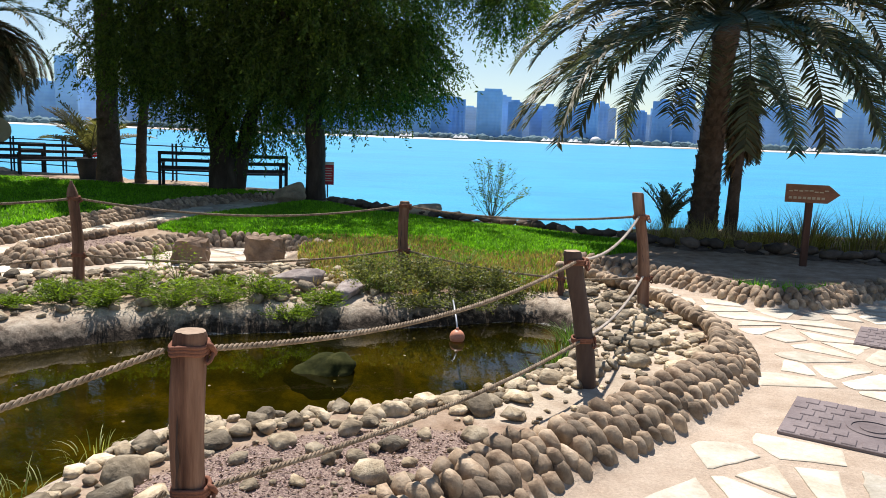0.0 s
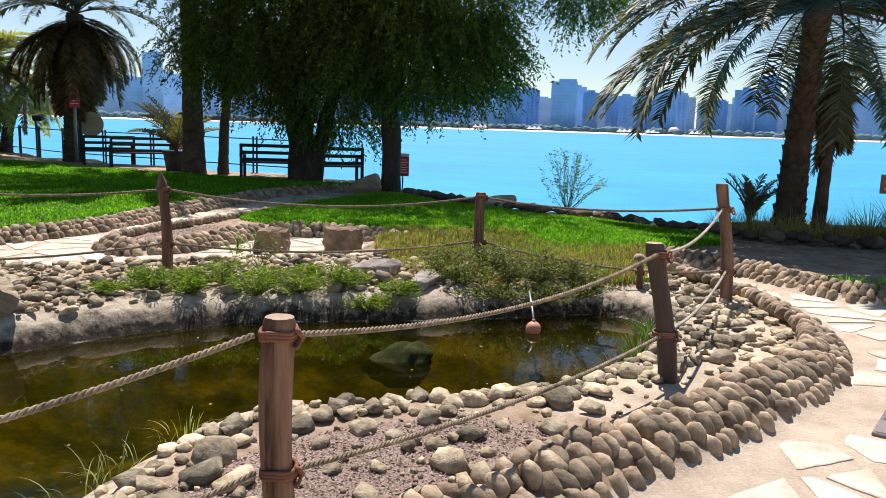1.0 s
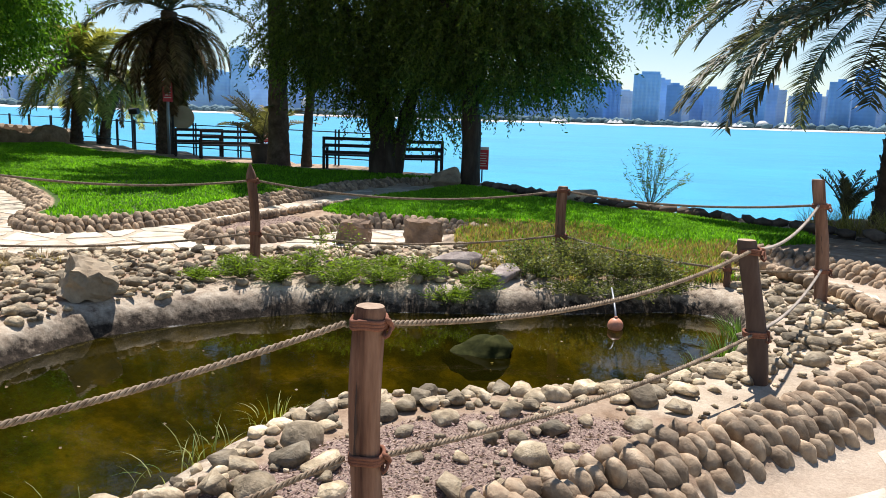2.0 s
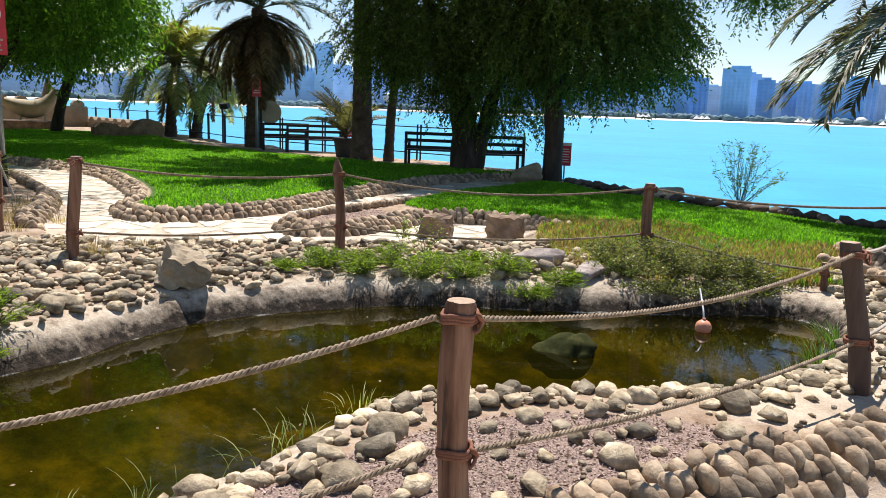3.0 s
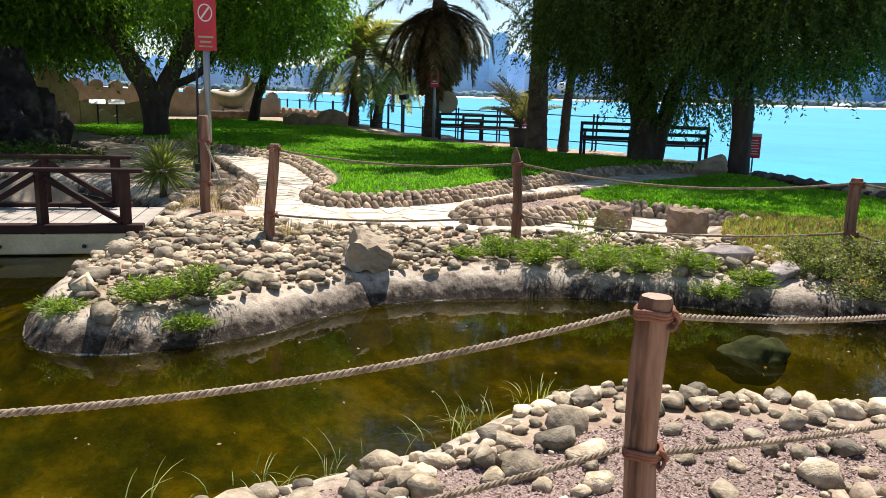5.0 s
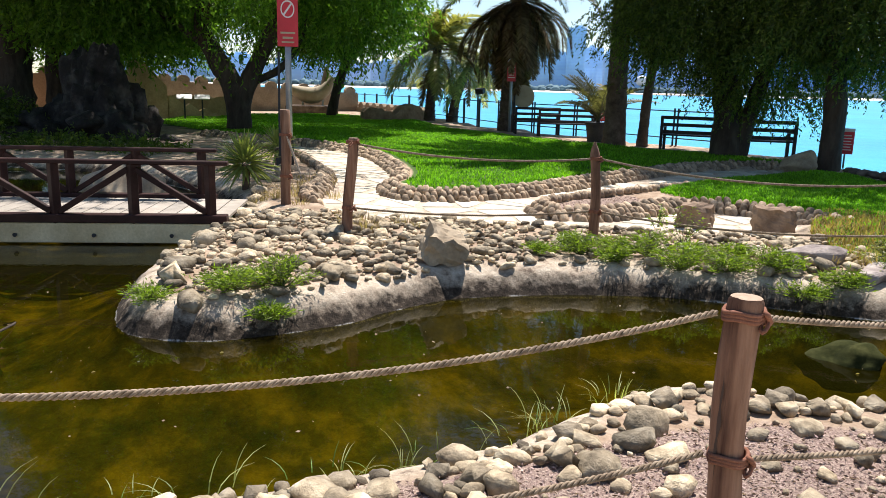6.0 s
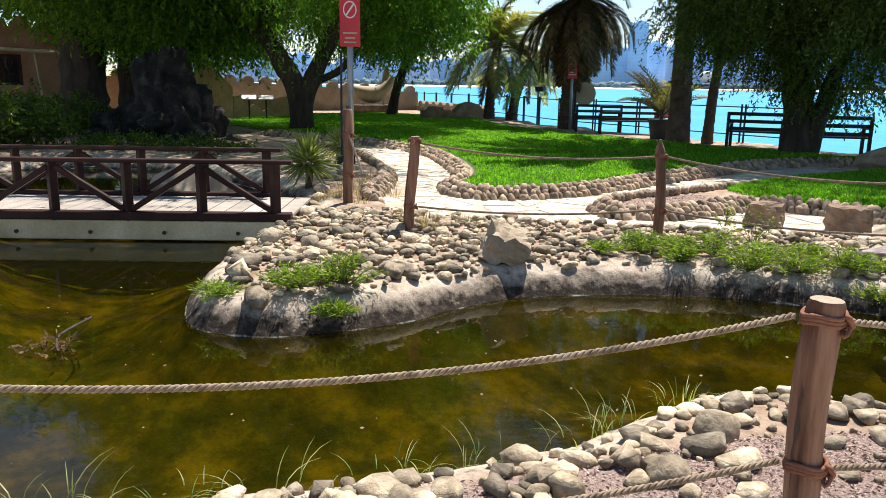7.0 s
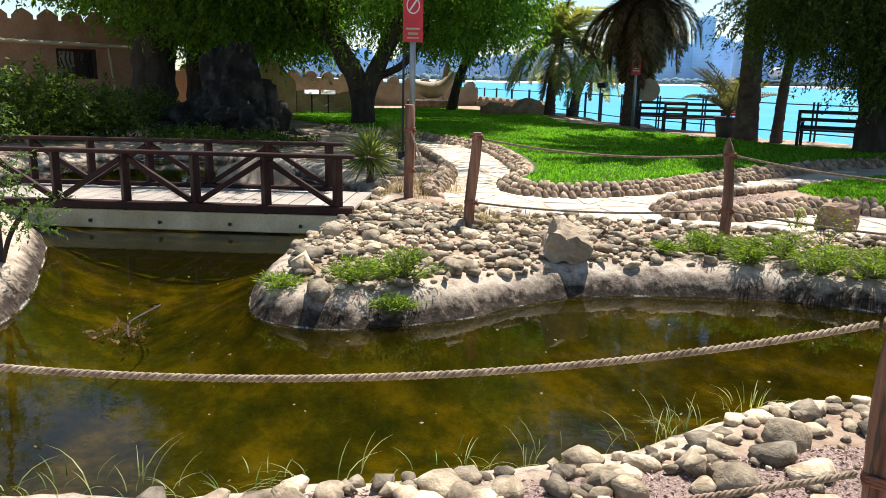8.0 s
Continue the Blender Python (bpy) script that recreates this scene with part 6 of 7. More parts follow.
def floating_bits():
    """Pale specks and small leaves lying on the pond."""
    rng = np.random.default_rng(77)
    x, y = rng.uniform(-6.5, 0.8, 420), rng.uniform(0.3, 6.6, 420)
    ok = gap(POND, x, y) < -0.15
    o = np.stack([x, y, np.full(420, WATER + 0.004)], 1)[ok]
    w = rng.normal(size=o.shape) * [1, 1, 0.02]
    w /= np.linalg.norm(w, axis=1, keepdims=True)
    ll = 0.006 + 0.03 * rng.random(len(o)) ** 3
    solo("floating_leaves", leaf_mesh("floating_leaves", o, w, ll, ll * 0.7, M_STRAW, rng), None, "pale specks and leaves floating on the pond", "leaves", kind="stuff")


floating_bits()


def litter(poly, count, seed, label):
    """Fallen leaf bits and chips on bare ground."""
    rng = np.random.default_rng(seed)
    x, y = rng.uniform(poly[:, 0].min(), poly[:, 0].max(), count), rng.uniform(poly[:, 1].min(), poly[:, 1].max(), count)
    ok = inside(poly, x, y) & (gap(POND, x, y) > 0.12)
    x, y = x[ok], y[ok]
    o = np.stack([x, y, height(x, y) + rng.uniform(0.002, 0.012, len(x))], 1)
    w = rng.normal(size=o.shape) * [1, 1, 0.25]
    w /= np.linalg.norm(w, axis=1, keepdims=True)
    ll = rng.uniform(0.009, 0.026, len(x))
    solo("leaf_litter", leaf_mesh("leaf_litter", o, w, ll, ll * 0.4, M_LITTER, rng), None, label, "leaf litter", kind="stuff")


litter(MULCH_A, 42000, 71, "purple-brown chips and fallen leaves on the bank")
litter(MULCH_B, 2500, 72, "brown chips in the planting bed")


# ---- signs ----
def bars(parent, rows, material, y):
    """Writing that cannot be read, as plain bars: (x, z, width, height)."""
    for x, z, w, h in rows:
        bm = bmesh.new()
        box(bm, w, 0.004, h, pose(x, y, z))
        part("text_bar", bm, material, parent)


def face(root, x, y):
    root.rotation_euler.z = math.atan2(y, x) - math.pi / 2


root = thing("arrow_sign", (4.63, 9.68, 0.12), "carved brown wooden arrow sign on a post", "sign")
root.rotation_euler.z = radians(-14)
bm = bmesh.new()
box(bm, 0.085, 0.07, 1.0, pose(0, 0.05, 0.42), 0.008)
part("post", bm, M_SIGNPOST, root)
bm = bmesh.new()
outline = [(-0.30, 0.84), (0.20, 0.84), (0.34, 0.955), (0.20, 1.07), (-0.30, 1.07)]
lo, hi = [[bm.verts.new((x, yy, z)) for x, z in outline] for yy in (-0.012, 0.015)]
bm.faces.new(lo), bm.faces.new(hi)
for k in range(5):
    bm.faces.new((lo[k], lo[(k + 1) % 5], hi[(k + 1) % 5], hi[k]))
board = part("board", bm, M_SIGNWOOD, root)
rb = random.Random(3)
bars(board, [(-0.24 + 0.06 * k, 0.99 + rb.uniform(-0.012, 0.012), 0.045, 0.016) for k in range(8)] + [(-0.24 + 0.055 * k, 0.90, 0.038, 0.03) for k in range(8)], M_TAN, -0.0135)


def red_sign(x, y, z, w, h, low, pole_r, label, icon=False):
    root = thing("notice_sign", (x, y, z), label, "sign", "red notice signs")
    face(root, x, y)
    bm = bmesh.new()
    bmesh.ops.create_cone(bm, cap_ends=True, segments=16, radius1=pole_r, radius2=pole_r, depth=low + h, matrix=pose(0, 0.03 + pole_r, (low + h) / 2))
    part("pole", bm, M_GREYMETAL, root, smooth=True)
    bm = bmesh.new()
    box(bm, w, 0.02, h, pose(0, 0, low + h / 2), 0.004)
    panel = part("panel", bm, M_REDSIGN, root, "red panel")
    bm = bmesh.new()
    box(bm, w, 0.006, h * 0.13, pose(0, -0.014, low + h * 0.935))
    part("header", bm, M_WHITE, panel, "white header strip")
    if icon:
        bm = bmesh.new()
        r = w * 0.33
        n = 32
        ring = [[bm.verts.new((rr * math.cos(2 * math.pi * k / n), -0.0125, low + h * 0.60 + 1.25 * rr * math.sin(2 * math.pi * k / n))) for k in range(n)] for rr in (r, r * 0.84)]
        for k in range(n):
            bm.faces.new((ring[0][k], ring[0][(k + 1) % n], ring[1][(k + 1) % n], ring[1][k]))
        part("ring_icon", bm, M_WHITE, panel)
        bm = bmesh.new()
        box(bm, 0.03, 0.004, r * 2.1, pose(0, -0.0125, low + h * 0.6, 0, 35, 0))
        part("slash_icon", bm, M_WHITE, panel)
        bars(panel, [(0, low + h * 0.22, w * 0.7, h * 0.03), (0, low + h * 0.14, w * 0.5, h * 0.035), (0, low + h * 0.07, w * 0.6, h * 0.025), (0, low + h * 0.95, w * 0.5, h * 0.03)], M_TAN, -0.0185)
    else:
        bars(panel, [(0, low + h * (0.72 - 0.11 * k), w * (0.75 if k % 2 else 0.6), h * 0.035) for k in range(6)], M_WHITE, -0.0125)
    return root


red_sign(-10.55, 9.6, 0.1, 0.36, 1.05, 2.12, 0.055, "tall grey pole with a red prohibition sign", True)
red_sign(-2.70, 17.5, 0.15, 0.28, 0.52, 0.3, 0.018, "small red notice on a thin stake by the tree")
red_sign(-13.9, 22.9, 0.1, 0.30, 0.75, 1.75, 0.05, "red notice high on a dark pole by the palm")
red_sign(-10.6, 23.1, 0.1, 0.26, 0.45, 0.55, 0.02, "small red notice on the shore fence")
part("sleeve", mesh_np("sleeve", *tube(np.array([(0, 0.085, -0.05), (0, 0.085, 0.55)]), 0.075, 14), M_DARKMETAL, True), None, bpy.data.objects["notice_sign"], "black sleeve round the foot of the pole")
rope((-7.2, 6.42, 0.97), (-7.05, 6.5, 0.5), 0.0, 0.014, M_ROPEWHITE, label="frayed white rope end hanging from the post")

root = thing("iron_stake", (-10.2, 9.05, 0.1), "thin black iron stake beside the sign pole", "stake")
part("rod", mesh_np("rod", *tube(np.array([(0, 0, -0.1), (0, 0, 1.0), (0.01, 0, 2.0)]), 0.02, 8), M_DARKMETAL, True), None, root)
bm = bmesh.new()
box(bm, 0.1, 0.1, 0.3, pose(0, 0, 0.1), 0.01)
part("foot", bm, M_DARKMETAL, root)

root = thing("round_sign", (-13.75, 23.5, 0.1), "round tan board on a dark pole beside the palm", "sign")
face(root, -13.75, 23.5)
bm = bmesh.new()
bmesh.ops.create_cone(bm, cap_ends=True, segments=40, radius1=0.39, radius2=0.39, depth=0.05, matrix=pose(0, 0, 1.25, 90))
part("disc", bm, M_TAN, root)
bm = bmesh.new()
box(bm, 0.07, 0.06, 1.7, pose(-0.3, -0.06, 0.8))
part("pole", bm, M_DARKMETAL, root)


# ---- benches, shore fence, lamp, tub ----
def bench(x, y, yaw, w=1.75):
    root = thing("bench", (x, y, 0.12), "dark timber garden bench facing the sea", "bench", "garden benches")
    root.rotation_euler.z = radians(yaw)
    for k in (0.50, 0.68, 0.86):
        bm = bmesh.new()
        box(bm, w, 0.035, 0.085, pose(0, -0.24, k), 0.005)
        part("back_slat", bm, M_BENCH, root)
    for k in range(4):
        bm = bmesh.new()
        box(bm, w, 0.10, 0.04, pose(0, -0.17 + 0.12 * k, 0.42), 0.005)
        part("seat_slat", bm, M_BENCH, root)
    for s in (-1, 1):
        for yy, h in ((-0.28, 0.92), (0.22, 0.62)):
            bm = bmesh.new()
            box(bm, 0.07, 0.07, h, pose(s * (w / 2 - 0.03), yy, h / 2 - 0.02), 0.005)
            part("leg", bm, M_BENCH, root)
        bm = bmesh.new()
        box(bm, 0.08, 0.6, 0.035, pose(s * (w / 2 - 0.03), -0.02, 0.62), 0.005)
        part("armrest", bm, M_BENCH, root)
    return root


bench(-6.35, 19.7, 10, 1.9)
bench(-4.75, 19.0, 28, 1.5)
bench(-12.9, 23.0, 35, 1.5)
bench(-11.5, 22.4, 33, 1.8)


def shore_fence():
    line = spline([(-34, 36.8), (-29.6, 33.6), (-20.8, 28.9), (-15.7, 25.0), (-12, 23.4), (-8.2, 21.6), (-5.5, 20.6)], 2.1)
    root = thing("shore_fence", (0, 0, 0), "thin dark metal railing along the shore", "railing")
    for a, b in zip(line, line[1:]):
        for p in ((a + (b - a) * 0.03), (a + (b - a) * 0.97)):
            bm = bmesh.new()
            bmesh.ops.create_cone(bm, cap_ends=True, segments=8, radius1=0.028, radius2=0.028, depth=1.15, matrix=pose(p[0], p[1], 0.6))
            part("post", bm, M_DARKMETAL, root)
        for z in (0.35, 1.1):
            part("rail", mesh_np("rail", *tube(np.array([(*a, z), (*b, z)]), 0.018, 6), M_DARKMETAL, True), None, root)


shore_fence()
root = thing("flood_lamp", (-17.0, 25.6, 0.1), "small dark floodlight on a thin post", "lamp")
bm = bmesh.new()
bmesh.ops.create_cone(bm, cap_ends=True, segments=8, radius1=0.03, radius2=0.03, depth=1.3, matrix=pose(0, 0, 0.65))
part("post", bm, M_DARKMETAL, root)
bm = bmesh.new()
box(bm, 0.36, 0.2, 0.2, pose(0.1, 0, 1.4, 20, 0, 0), 0.02)
part("lamp_head", bm, M_DARKMETAL, root)
root = thing("plant_tub", (-9.85, 21.2, 0.1), "dark round tub holding a small palm", "plant tub")
bm = bmesh.new()
bmesh.ops.create_cone(bm, cap_ends=True, segments=24, radius1=0.28, radius2=0.36, depth=0.56, matrix=pose(0, 0, 0.28))
part("tub", bm, M_POT, root, smooth=False)
bm = bmesh.new()
bmesh.ops.create_cone(bm, cap_ends=True, segments=24, radius1=0.39, radius2=0.39, depth=0.06, matrix=pose(0, 0, 0.56))
part("rim", bm, M_POT, root)
palm((-9.85, 21.2, 0.6), "small arching palm in a dark tub", (0, 0, 0.15), 0.06, 26, 2.1, M_FROND, 79, 0, (80, 64, 48, 30), 0.6, scales=False, leaflet=0.3, pairs=34)


# ---- sea wall of rough stones ----
def sea_wall():
    line = spline([(-2.4, 16.2), (-1.6, 15.2), (-0.5, 14.0), (1.0, 13.0), (1.9, 12.2), (2.7, 11.6), (3.4, 11.1), (4.5, 10.8), (5.8, 10.2), (9.0, 10.4), (12, 10.6)], 0.24)
    root = thing("sea_wall", (0, 0, 0), "low dark dry-stone wall along the shore", "wall")
    rng = np.random.default_rng(17)
    for c in range(2):
        for p in line:
            ob = new("wall_stone", DARK_MESH[rng.integers(0, 8)])
            ob.matrix_local = Matrix.Translation((p[0] + rng.uniform(-0.08, 0.08), p[1] + rng.uniform(-0.1, 0.1) + 0.06 * c, 0.12 + 0.11 * c)) @ Euler(rng.uniform(-0.25, 0.25, 3)).to_matrix().to_4x4() @ Matrix.Diagonal((rng.uniform(0.14, 0.22), rng.uniform(0.12, 0.2), rng.uniform(0.07, 0.10), 1))
            ob.parent = root


DARK_MESH = [mesh_np("wall_stone", v, f, M_DARKWALL, True) for v, f in COARSE]
sea_wall()
rock("rock", (-3.45, 16.6, 0.25), (0.36, 0.3, 0.28), 44, M_BOULDER, "grey rock at the foot of the tree", "rock")
rock("rock", (-0.45, 14.2, 0.2), (0.4, 0.3, 0.2), 45, M_BOULDER, "grey rock at the end of the sea wall", "rock")
rock("rock", (-9.5, 5.6, 0.0), (0.6, 0.5, 0.42), 46, M_BOULDER, "pale boulder in the pool behind the footbridge", "rock", 0.4)
for i, (x, y, s) in enumerate([(-8.3, 6.9, 0.13), (-8.0, 6.6, 0.1), (-9.3, 7.9, 0.16), (-9.6, 8.4, 0.2), (-8.9, 7.8, 0.12), (-7.7, 6.3, 0.1), (-9.9, 8.9, 0.16), (-8.5, 6.6, 0.1), (-7.4, 6.0, 0.1), (-7.2, 5.75, 0.12)]):
    bank_stone(x, y, s * 1.2, s, s * 0.7, i * 0.9, i, "rounded stone on the dry mound")


# ---- rock fountain, ruins, house ----
def fountain_rock():
    bm = bmesh.new()
    bmesh.ops.create_icosphere(bm, subdivisions=5, radius=1)
    for v in bm.verts:
        n = v.co.normalized()
        k = 1 + 0.4 * noise.noise(n * 1.6 + Vector((4, 1, 0))) + 0.26 * noise.noise(n * 4 + Vector((1, 7, 2))) + 0.12 * noise.noise(n * 10) + 0.05 * noise.noise(n * 24)
        v.co = Vector((n.x * 1.35 * k, n.y * 1.1 * k, max(-0.1, n.z * 1.95 * k)))
    root = thing("rock_fountain", (-19.0, 11.0, 0.05), "dark wet artificial rock fountain in tree shade", "rock fountain")
    part("rock_body", bm, M_LAVA, root, smooth=True)
    for k, (x, y, z, r) in enumerate(((0.9, -1.0, 0.5, 0.6), (-1.2, -0.9, 0.45, 0.75), (-0.1, -1.3, 0.25, 0.6), (1.6, -0.3, 0.3, 0.55))):
        v, f = pebble_arrays(80 + k, 3, 0.35, 0.3)
        part("ledge", mesh_np("ledge", v * [r, r * 0.8, r * 0.55] + [x, y, z], f, M_LAVA, True), None, root)


fountain_rock()
for i, (x, y, s) in enumerate([(-20.2, 9.6, 0.7), (-18.0, 9.6, 0.5), (-17.5, 10.6, 0.4), (-20.8, 10.4, 0.8), (-16.9, 11.6, 0.35), (-16.3, 10.2, 0.3)]):
    rock("fountain_stone", (x, y, 0.1), (s, s * 0.8, s * 0.6), 47 + i, M_LAVA, "dark wet stone at the foot of the fountain", "rock", i)


def merlon_wall(a, b, top, material, label, name="garden_wall", thick=0.35, low=None, merlon=0.62, tooth=0.34, pointed=False):
    """A plastered wall with rounded or pointed teeth along its top."""
    a, b = Vector((*a, 0)), Vector((*b, 0))
    low = top if low is None else low
    root = thing(name, (a.x, a.y, 0.05), label, "wall", "garden walls")
    u = (b - a).normalized()
    root.rotation_euler.z = math.atan2(u.y, u.x)
    ln = (b - a).length
    bm = bmesh.new()
    vs = [[bm.verts.new((x, y, z)) for x, z in ((0, -0.2), (ln, -0.2), (ln, low), (0, top))] for y in (-thick / 2, thick / 2)]
    bm.faces.new(vs[0]), bm.faces.new(vs[1][::-1])
    for k in range(4):
        bm.faces.new((vs[0][k], vs[1][k], vs[1][(k + 1) % 4], vs[0][(k + 1) % 4]))
    part("wall_body", bm, material, root)
    n = int(ln / (merlon * 1.45))
    for k in range(n):
        x = (k + 0.5) * ln / n
        z = top + (low - top) * x / ln
        bm = bmesh.new()
        shape = [(-merlon / 2, -0.03), (merlon / 2, -0.03), (merlon / 2, tooth * 0.5), (merlon * 0.28, tooth * 0.9), (0, tooth * (1.15 if pointed else 1.0)), (-merlon * 0.28, tooth * 0.9), (-merlon / 2, tooth * 0.5)]
        lo, hi = [[bm.verts.new((x + sx, yy, z + sz)) for sx, sz in shape] for yy in (-thick * 0.4, thick * 0.4)]
        bm.faces.new(lo), bm.faces.new(hi)
        for j in range(7):
            bm.faces.new((lo[j], lo[(j + 1) % 7], hi[(j + 1) % 7], hi[j]))
        part("merlon", bm, material, root)
    return root


merlon_wall((-36.5, 20.0), (-30.5, 33.5), 1.75, M_SANDWALL, "long sand-plastered wall with rounded merlons", low=1.1)
merlon_wall((-31.0, 33.8), (-22.5, 29.6), 0.35, M_SANDWALL, "low crenellated wall on the shore", low=0.3, tooth=0.3)
merlon_wall((-38, 14.5), (-36.2, 20.2), 1.75, M_ADOBE, "reddish plastered garden wall beside the house")


def ruin(pts, heights, thick, material, label):
    """A broken mud wall: its top steps down along a line."""
    line = spline(pts, 0.18)
    n = len(line)
    top = np.interp(np.linspace(0, 1, n), np.linspace(0, 1, len(heights)), heights)
    rng = np.random.default_rng(n)
    top = top + rng.uniform(-0.09, 0.09, n)
    d = np.gradient(line, axis=0)
    d /= np.linalg.norm(d, axis=1, keepdims=True)
    s = np.stack([-d[:, 1], d[:, 0]], 1) * thick / 2
    z0, z1 = np.full(n, -0.05), top
    v = np.stack([np.c_[line - s, z0], np.c_[line - s, z1], np.c_[line + s, z1], np.c_[line + s, z0]], 1).reshape(-1, 3)
    i = np.arange(n - 1)[:, None] * 4
    f = np.concatenate([i + [0, 4, 5, 1], i + [1, 5, 6, 2], i + [2, 6, 7, 3]] + [np.array([[0, 1, 2, 3]]), np.array([[0, 1, 2, 3]]) + 4 * (n - 1)])
    solo("ruined_wall", mesh_np("ruined_wall", v, f, material), None, label, "wall", "ruined walls")


ruin([(-27.8, 17.4), (-27.5, 18.0), (-27.2, 18.6)], [2.3, 2.25, 1.9, 1.4], 0.8, M_YELLOWWALL, "tall broken stub of a yellow mud wall")
ruin([(-27.2, 18.6), (-27.0, 19.2), (-26.6, 19.9), (-26.2, 20.5)], [0.95, 0.7, 0.45, 0.25], 0.5, M_YELLOWWALL, "low broken yellow mud wall with crumbling top")
ruin([(-28.8, 19.2), (-28.0, 20.4), (-27.0, 21.4)], [1.0, 1.05, 0.9], 0.4, M_YELLOWWALL, "round yellow mud enclosure wall")
ruin([(-21.9, 24.3), (-21.2, 25.4), (-20.6, 26.6)], [0.5, 0.8, 0.62, 0.45, 0.75, 0.85, 0.6], 0.6, M_BROWNMUD, "low brown ruined wall beyond the lawn")
for x, y in ((-25.2, 18.0), (-24.8, 18.5)):
    root = thing("info_board", (x, y, 0.1), "small white information board on a thin stand", "info board", "info boards")
    face(root, x, y)
    bm = bmesh.new()
    box(bm, 0.06, 0.06, 0.9, pose(0, 0, 0.45))
    part("stand", bm, M_DARKMETAL, root)
    bm = bmesh.new()
    box(bm, 0.55, 0.35, 0.03, pose(0, 0, 0.92, 25))
    part("panel", bm, M_WHITE, root)

root = thing("garden_monument", (-28.7, 28.1, 0.05), "pale curved bowl on slim legs above a dark plinth", "monument")
face(root, -28.7, 28.1)
bm = bmesh.new()
box(bm, 2.6, 1.6, 0.5, pose(0, 0, 0.25), 0.03)
part("plinth", bm, M_DARKWALL, root, "dark stone plinth")
t = np.linspace(0, 1, 24)
arc = np.stack([-1.1 + 2.2 * t, 0 * t, 1.35 - 0.42 * np.sin(np.pi * t * 0.8) + 0.8 * t**4], 1)
part("bowl", mesh_np("bowl", *tube(arc, 0.12 + 0.30 * np.sin(np.pi * np.clip(t * 0.9 + 0.05, 0, 1)), 12), M_TAN, True), None, root)
for x in (-0.45, 0.55):
    bm = bmesh.new()
    box(bm, 0.09, 0.09, 0.9, pose(x, 0, 0.75))
    part("leg", bm, M_WHITE, root)
bm = bmesh.new()
bmesh.ops.create_cone(bm, cap_ends=True, segments=12, radius1=0.35, radius2=0.08, depth=1.1, matrix=pose(0.75, 0.4, 1.9))
part("finial", bm, M_SANDWALL, root)


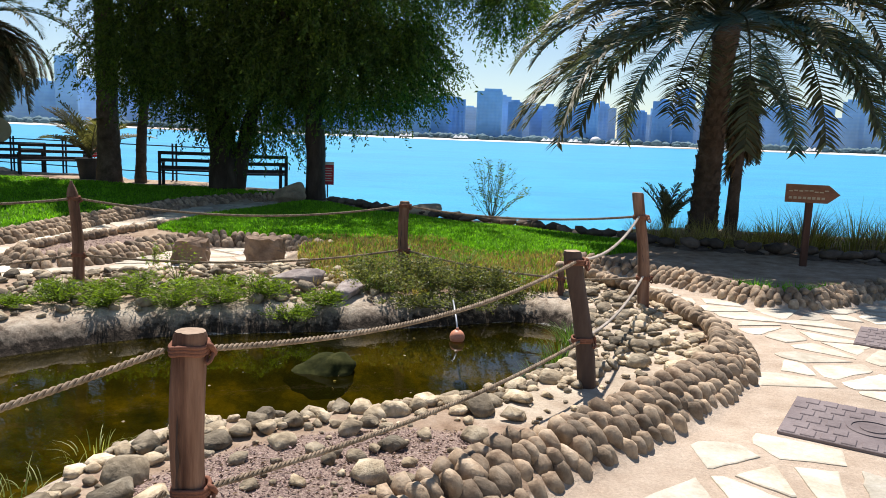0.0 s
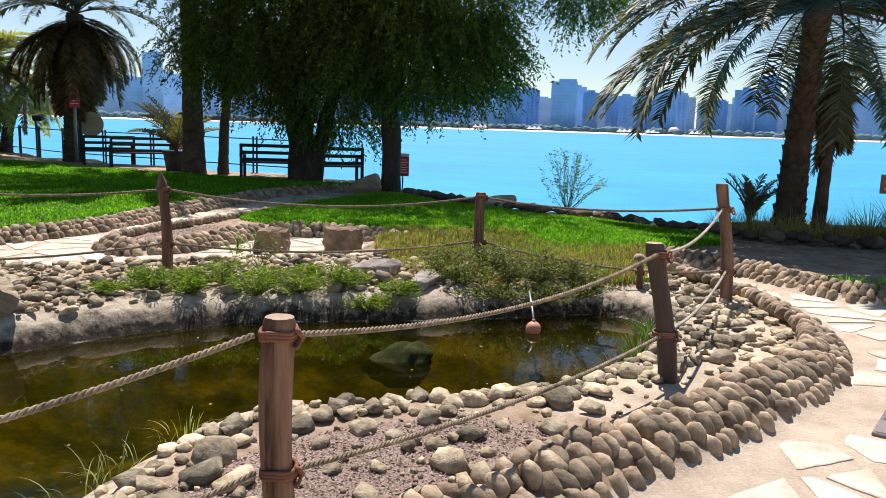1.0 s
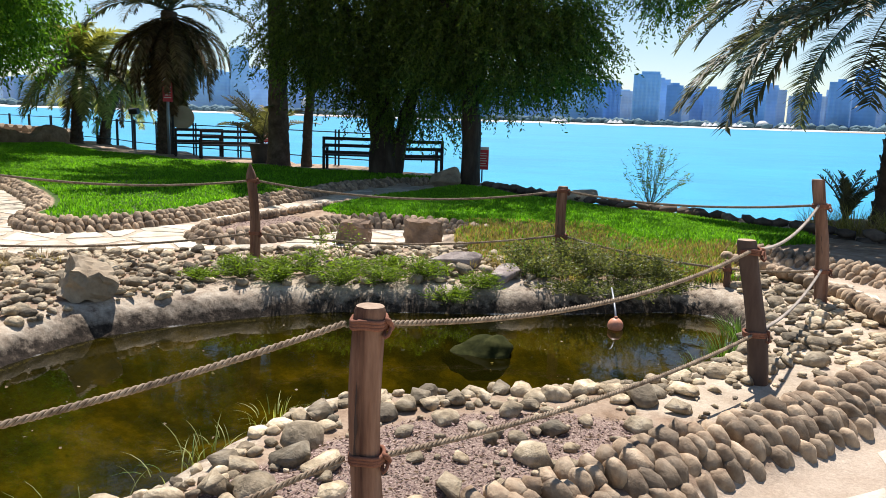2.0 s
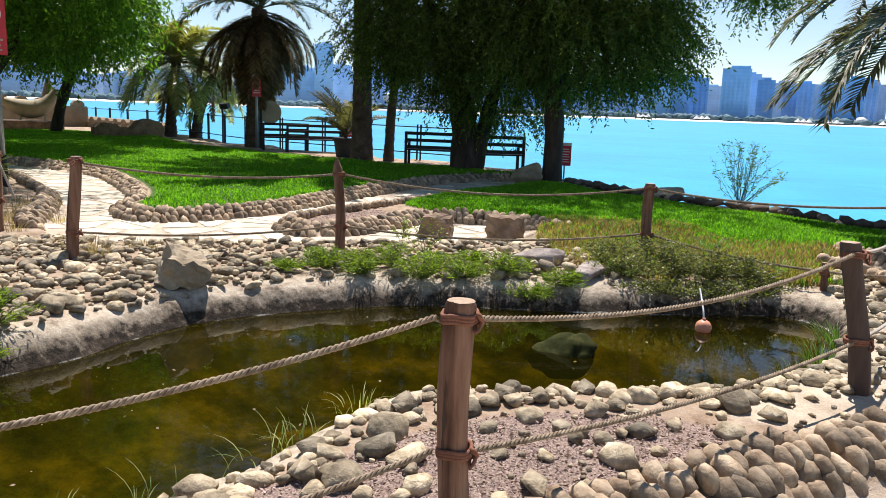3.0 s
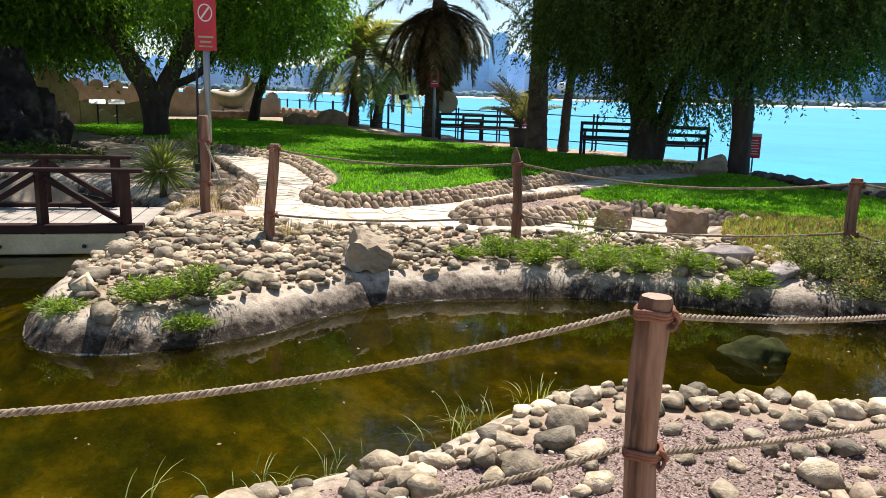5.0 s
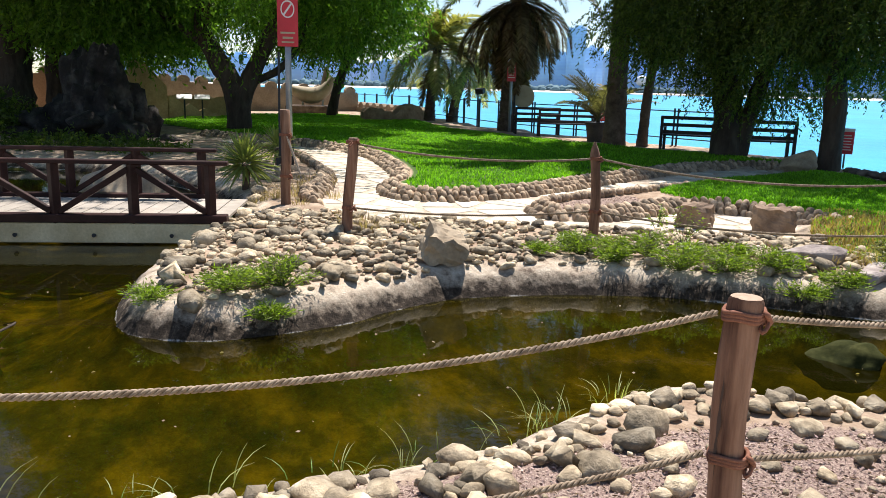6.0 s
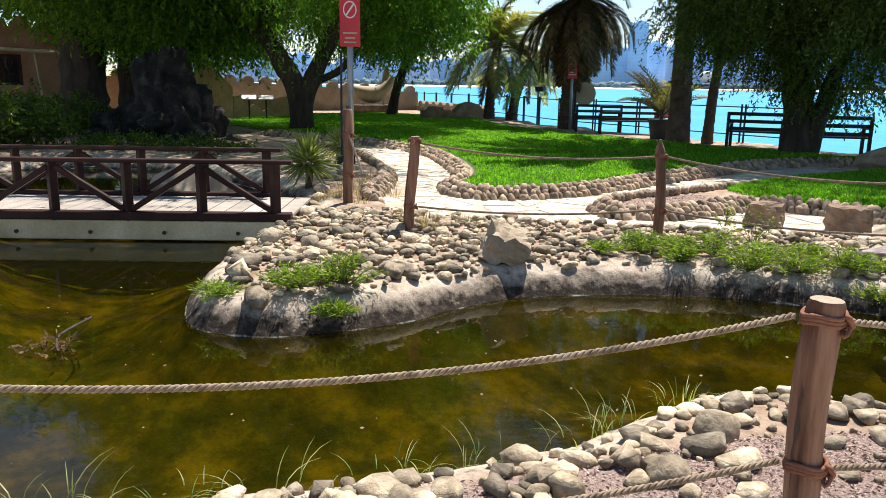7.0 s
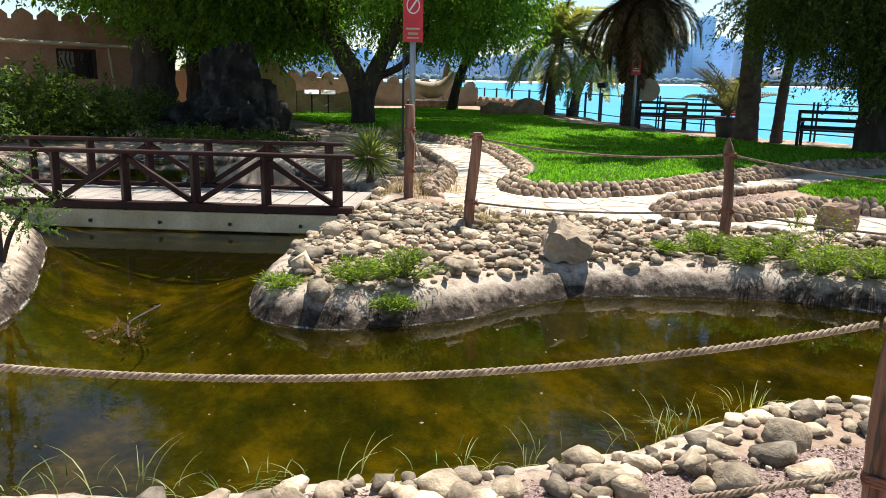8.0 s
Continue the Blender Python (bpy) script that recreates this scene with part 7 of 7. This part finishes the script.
def house():
    """Adobe house: thick walls, window with a dark red frame, pole awning, pointed merlons, white side wall."""
    a, b = Vector((-33.7, 7.0, 0)), Vector((-31.9, 14.9, 0))
    u = (b - a).normalized()
    root = thing("adobe_house", (b.x, b.y, 0.05), "reddish adobe house with pointed merlons and a barred window", "house")
    root.rotation_euler.z = math.atan2(u.y, u.x)
    ln, h, th = (b - a).length + 5, 3.5, 0.4
    wx0, wx1, wz0, wz1 = -3.72, -2.28, 1.3, 2.46

    def slab(x0, x1, z0, z1, name="wall"):
        bm = bmesh.new()
        box(bm, x1 - x0, th, z1 - z0, pose((x0 + x1) / 2, 0, (z0 + z1) / 2))
        part(name, bm, M_ADOBE, root)

    slab(-ln, wx0, -0.2, h), slab(wx1, 0, -0.2, h), slab(wx0, wx1, -0.2, wz0), slab(wx0, wx1, wz1, h)
    bm = bmesh.new()
    box(bm, th, 6.5, h + 0.2, pose(-th / 2, 3.25 + th / 2, h / 2 - 0.1))
    part("side_wall", bm, M_WHITE, root, "whitewashed side wall")
    bm = bmesh.new()
    box(bm, ln - th - 0.01, th, h + 0.2, pose(-ln / 2 - th / 2, 6.3, h / 2 - 0.1))
    part("back_wall", bm, M_ADOBE, root)
    bm = bmesh.new()
    box(bm, ln - 0.9, 5.9, 0.15, pose(-ln / 2, 3.2, h - 0.25))
    part("roof", bm, M_SANDWALL, root)
    for k in range(int(ln / 0.86)):
        x = -0.45 - k * 0.86
        bm = bmesh.new()
        shape = [(-0.36, -0.02), (0.36, -0.02), (0.36, 0.16), (0.2, 0.3), (0, 0.42), (-0.2, 0.3), (-0.36, 0.16)]
        lo, hi = [[bm.verts.new((x + sx, yy, h + sz)) for sx, sz in shape] for yy in (-0.14, 0.14)]
        bm.faces.new(lo), bm.faces.new(hi)
        for j in range(7):
            bm.faces.new((lo[j], lo[(j + 1) % 7], hi[(j + 1) % 7], hi[j]))
        part("merlon", bm, M_ADOBE, root)
    win = thing("window", (0, 0, 0), "", "")
    win.parent = root
    for x0, x1, z0, z1 in ((wx0, wx0 + 0.1, wz0, wz1), (wx1 - 0.1, wx1, wz0, wz1), (wx0 + 0.1, wx1 - 0.1, wz0, wz0 + 0.1), (wx0 + 0.1, wx1 - 0.1, wz1 - 0.1, wz1), ((wx0 + wx1) / 2 - 0.06, (wx0 + wx1) / 2 + 0.06, wz0 + 0.1, wz1 - 0.1)):
        bm = bmesh.new()
        box(bm, x1 - x0, 0.12, z1 - z0, pose((x0 + x1) / 2, -0.13, (z0 + z1) / 2))
        part("window_frame", bm, M_REDWOOD, win)
    for s in (0, 1):
        bm = bmesh.new()
        box(bm, 0.60, 0.02, 1.0, pose(wx0 + 0.38 + s * 0.66, 0.0, (wz0 + wz1) / 2))
        part("pane", bm, M_GLASSDARK, win)
        for k in range(3):
            x = wx0 + 0.22 + 0.16 * k + s * 0.66
            t = np.linspace(0, 1, 12)
            part("bar", mesh_np("bar", *tube(np.stack([x + 0.05 * np.sin(t * 6.28), -0.08 + 0 * t, wz0 + 0.12 + t * 0.9], 1), 0.018, 6), M_REDWOOD, True), None, win)
    for z, y, r in ((2.62, -0.5, 0.07), (2.68, -0.35, 0.05)):
        part("awning_pole", mesh_np("awning_pole", *tube(spline([(-ln, y, z), (-ln * 0.5, y - 0.03, z + 0.05), (-0.9, y, z - 0.06)], 0.4), r, 8, 3, 0.15), M_TAN, True), None, root)
    part("awning_prop", mesh_np("awning_prop", *tube(spline([(-1.85, -0.5, 2.6), (-1.75, -0.5, 1.4), (-1.6, -0.5, 0)], 0.3), 0.05, 8, 4, 0.1), M_TAN, True), None, root)
    bm = bmesh.new()
    box(bm, 0.14, 0.14, 2.6, pose(-0.65, -0.3, 1.3))
    part("drain_pipe", bm, M_DARKMETAL, root)


house()
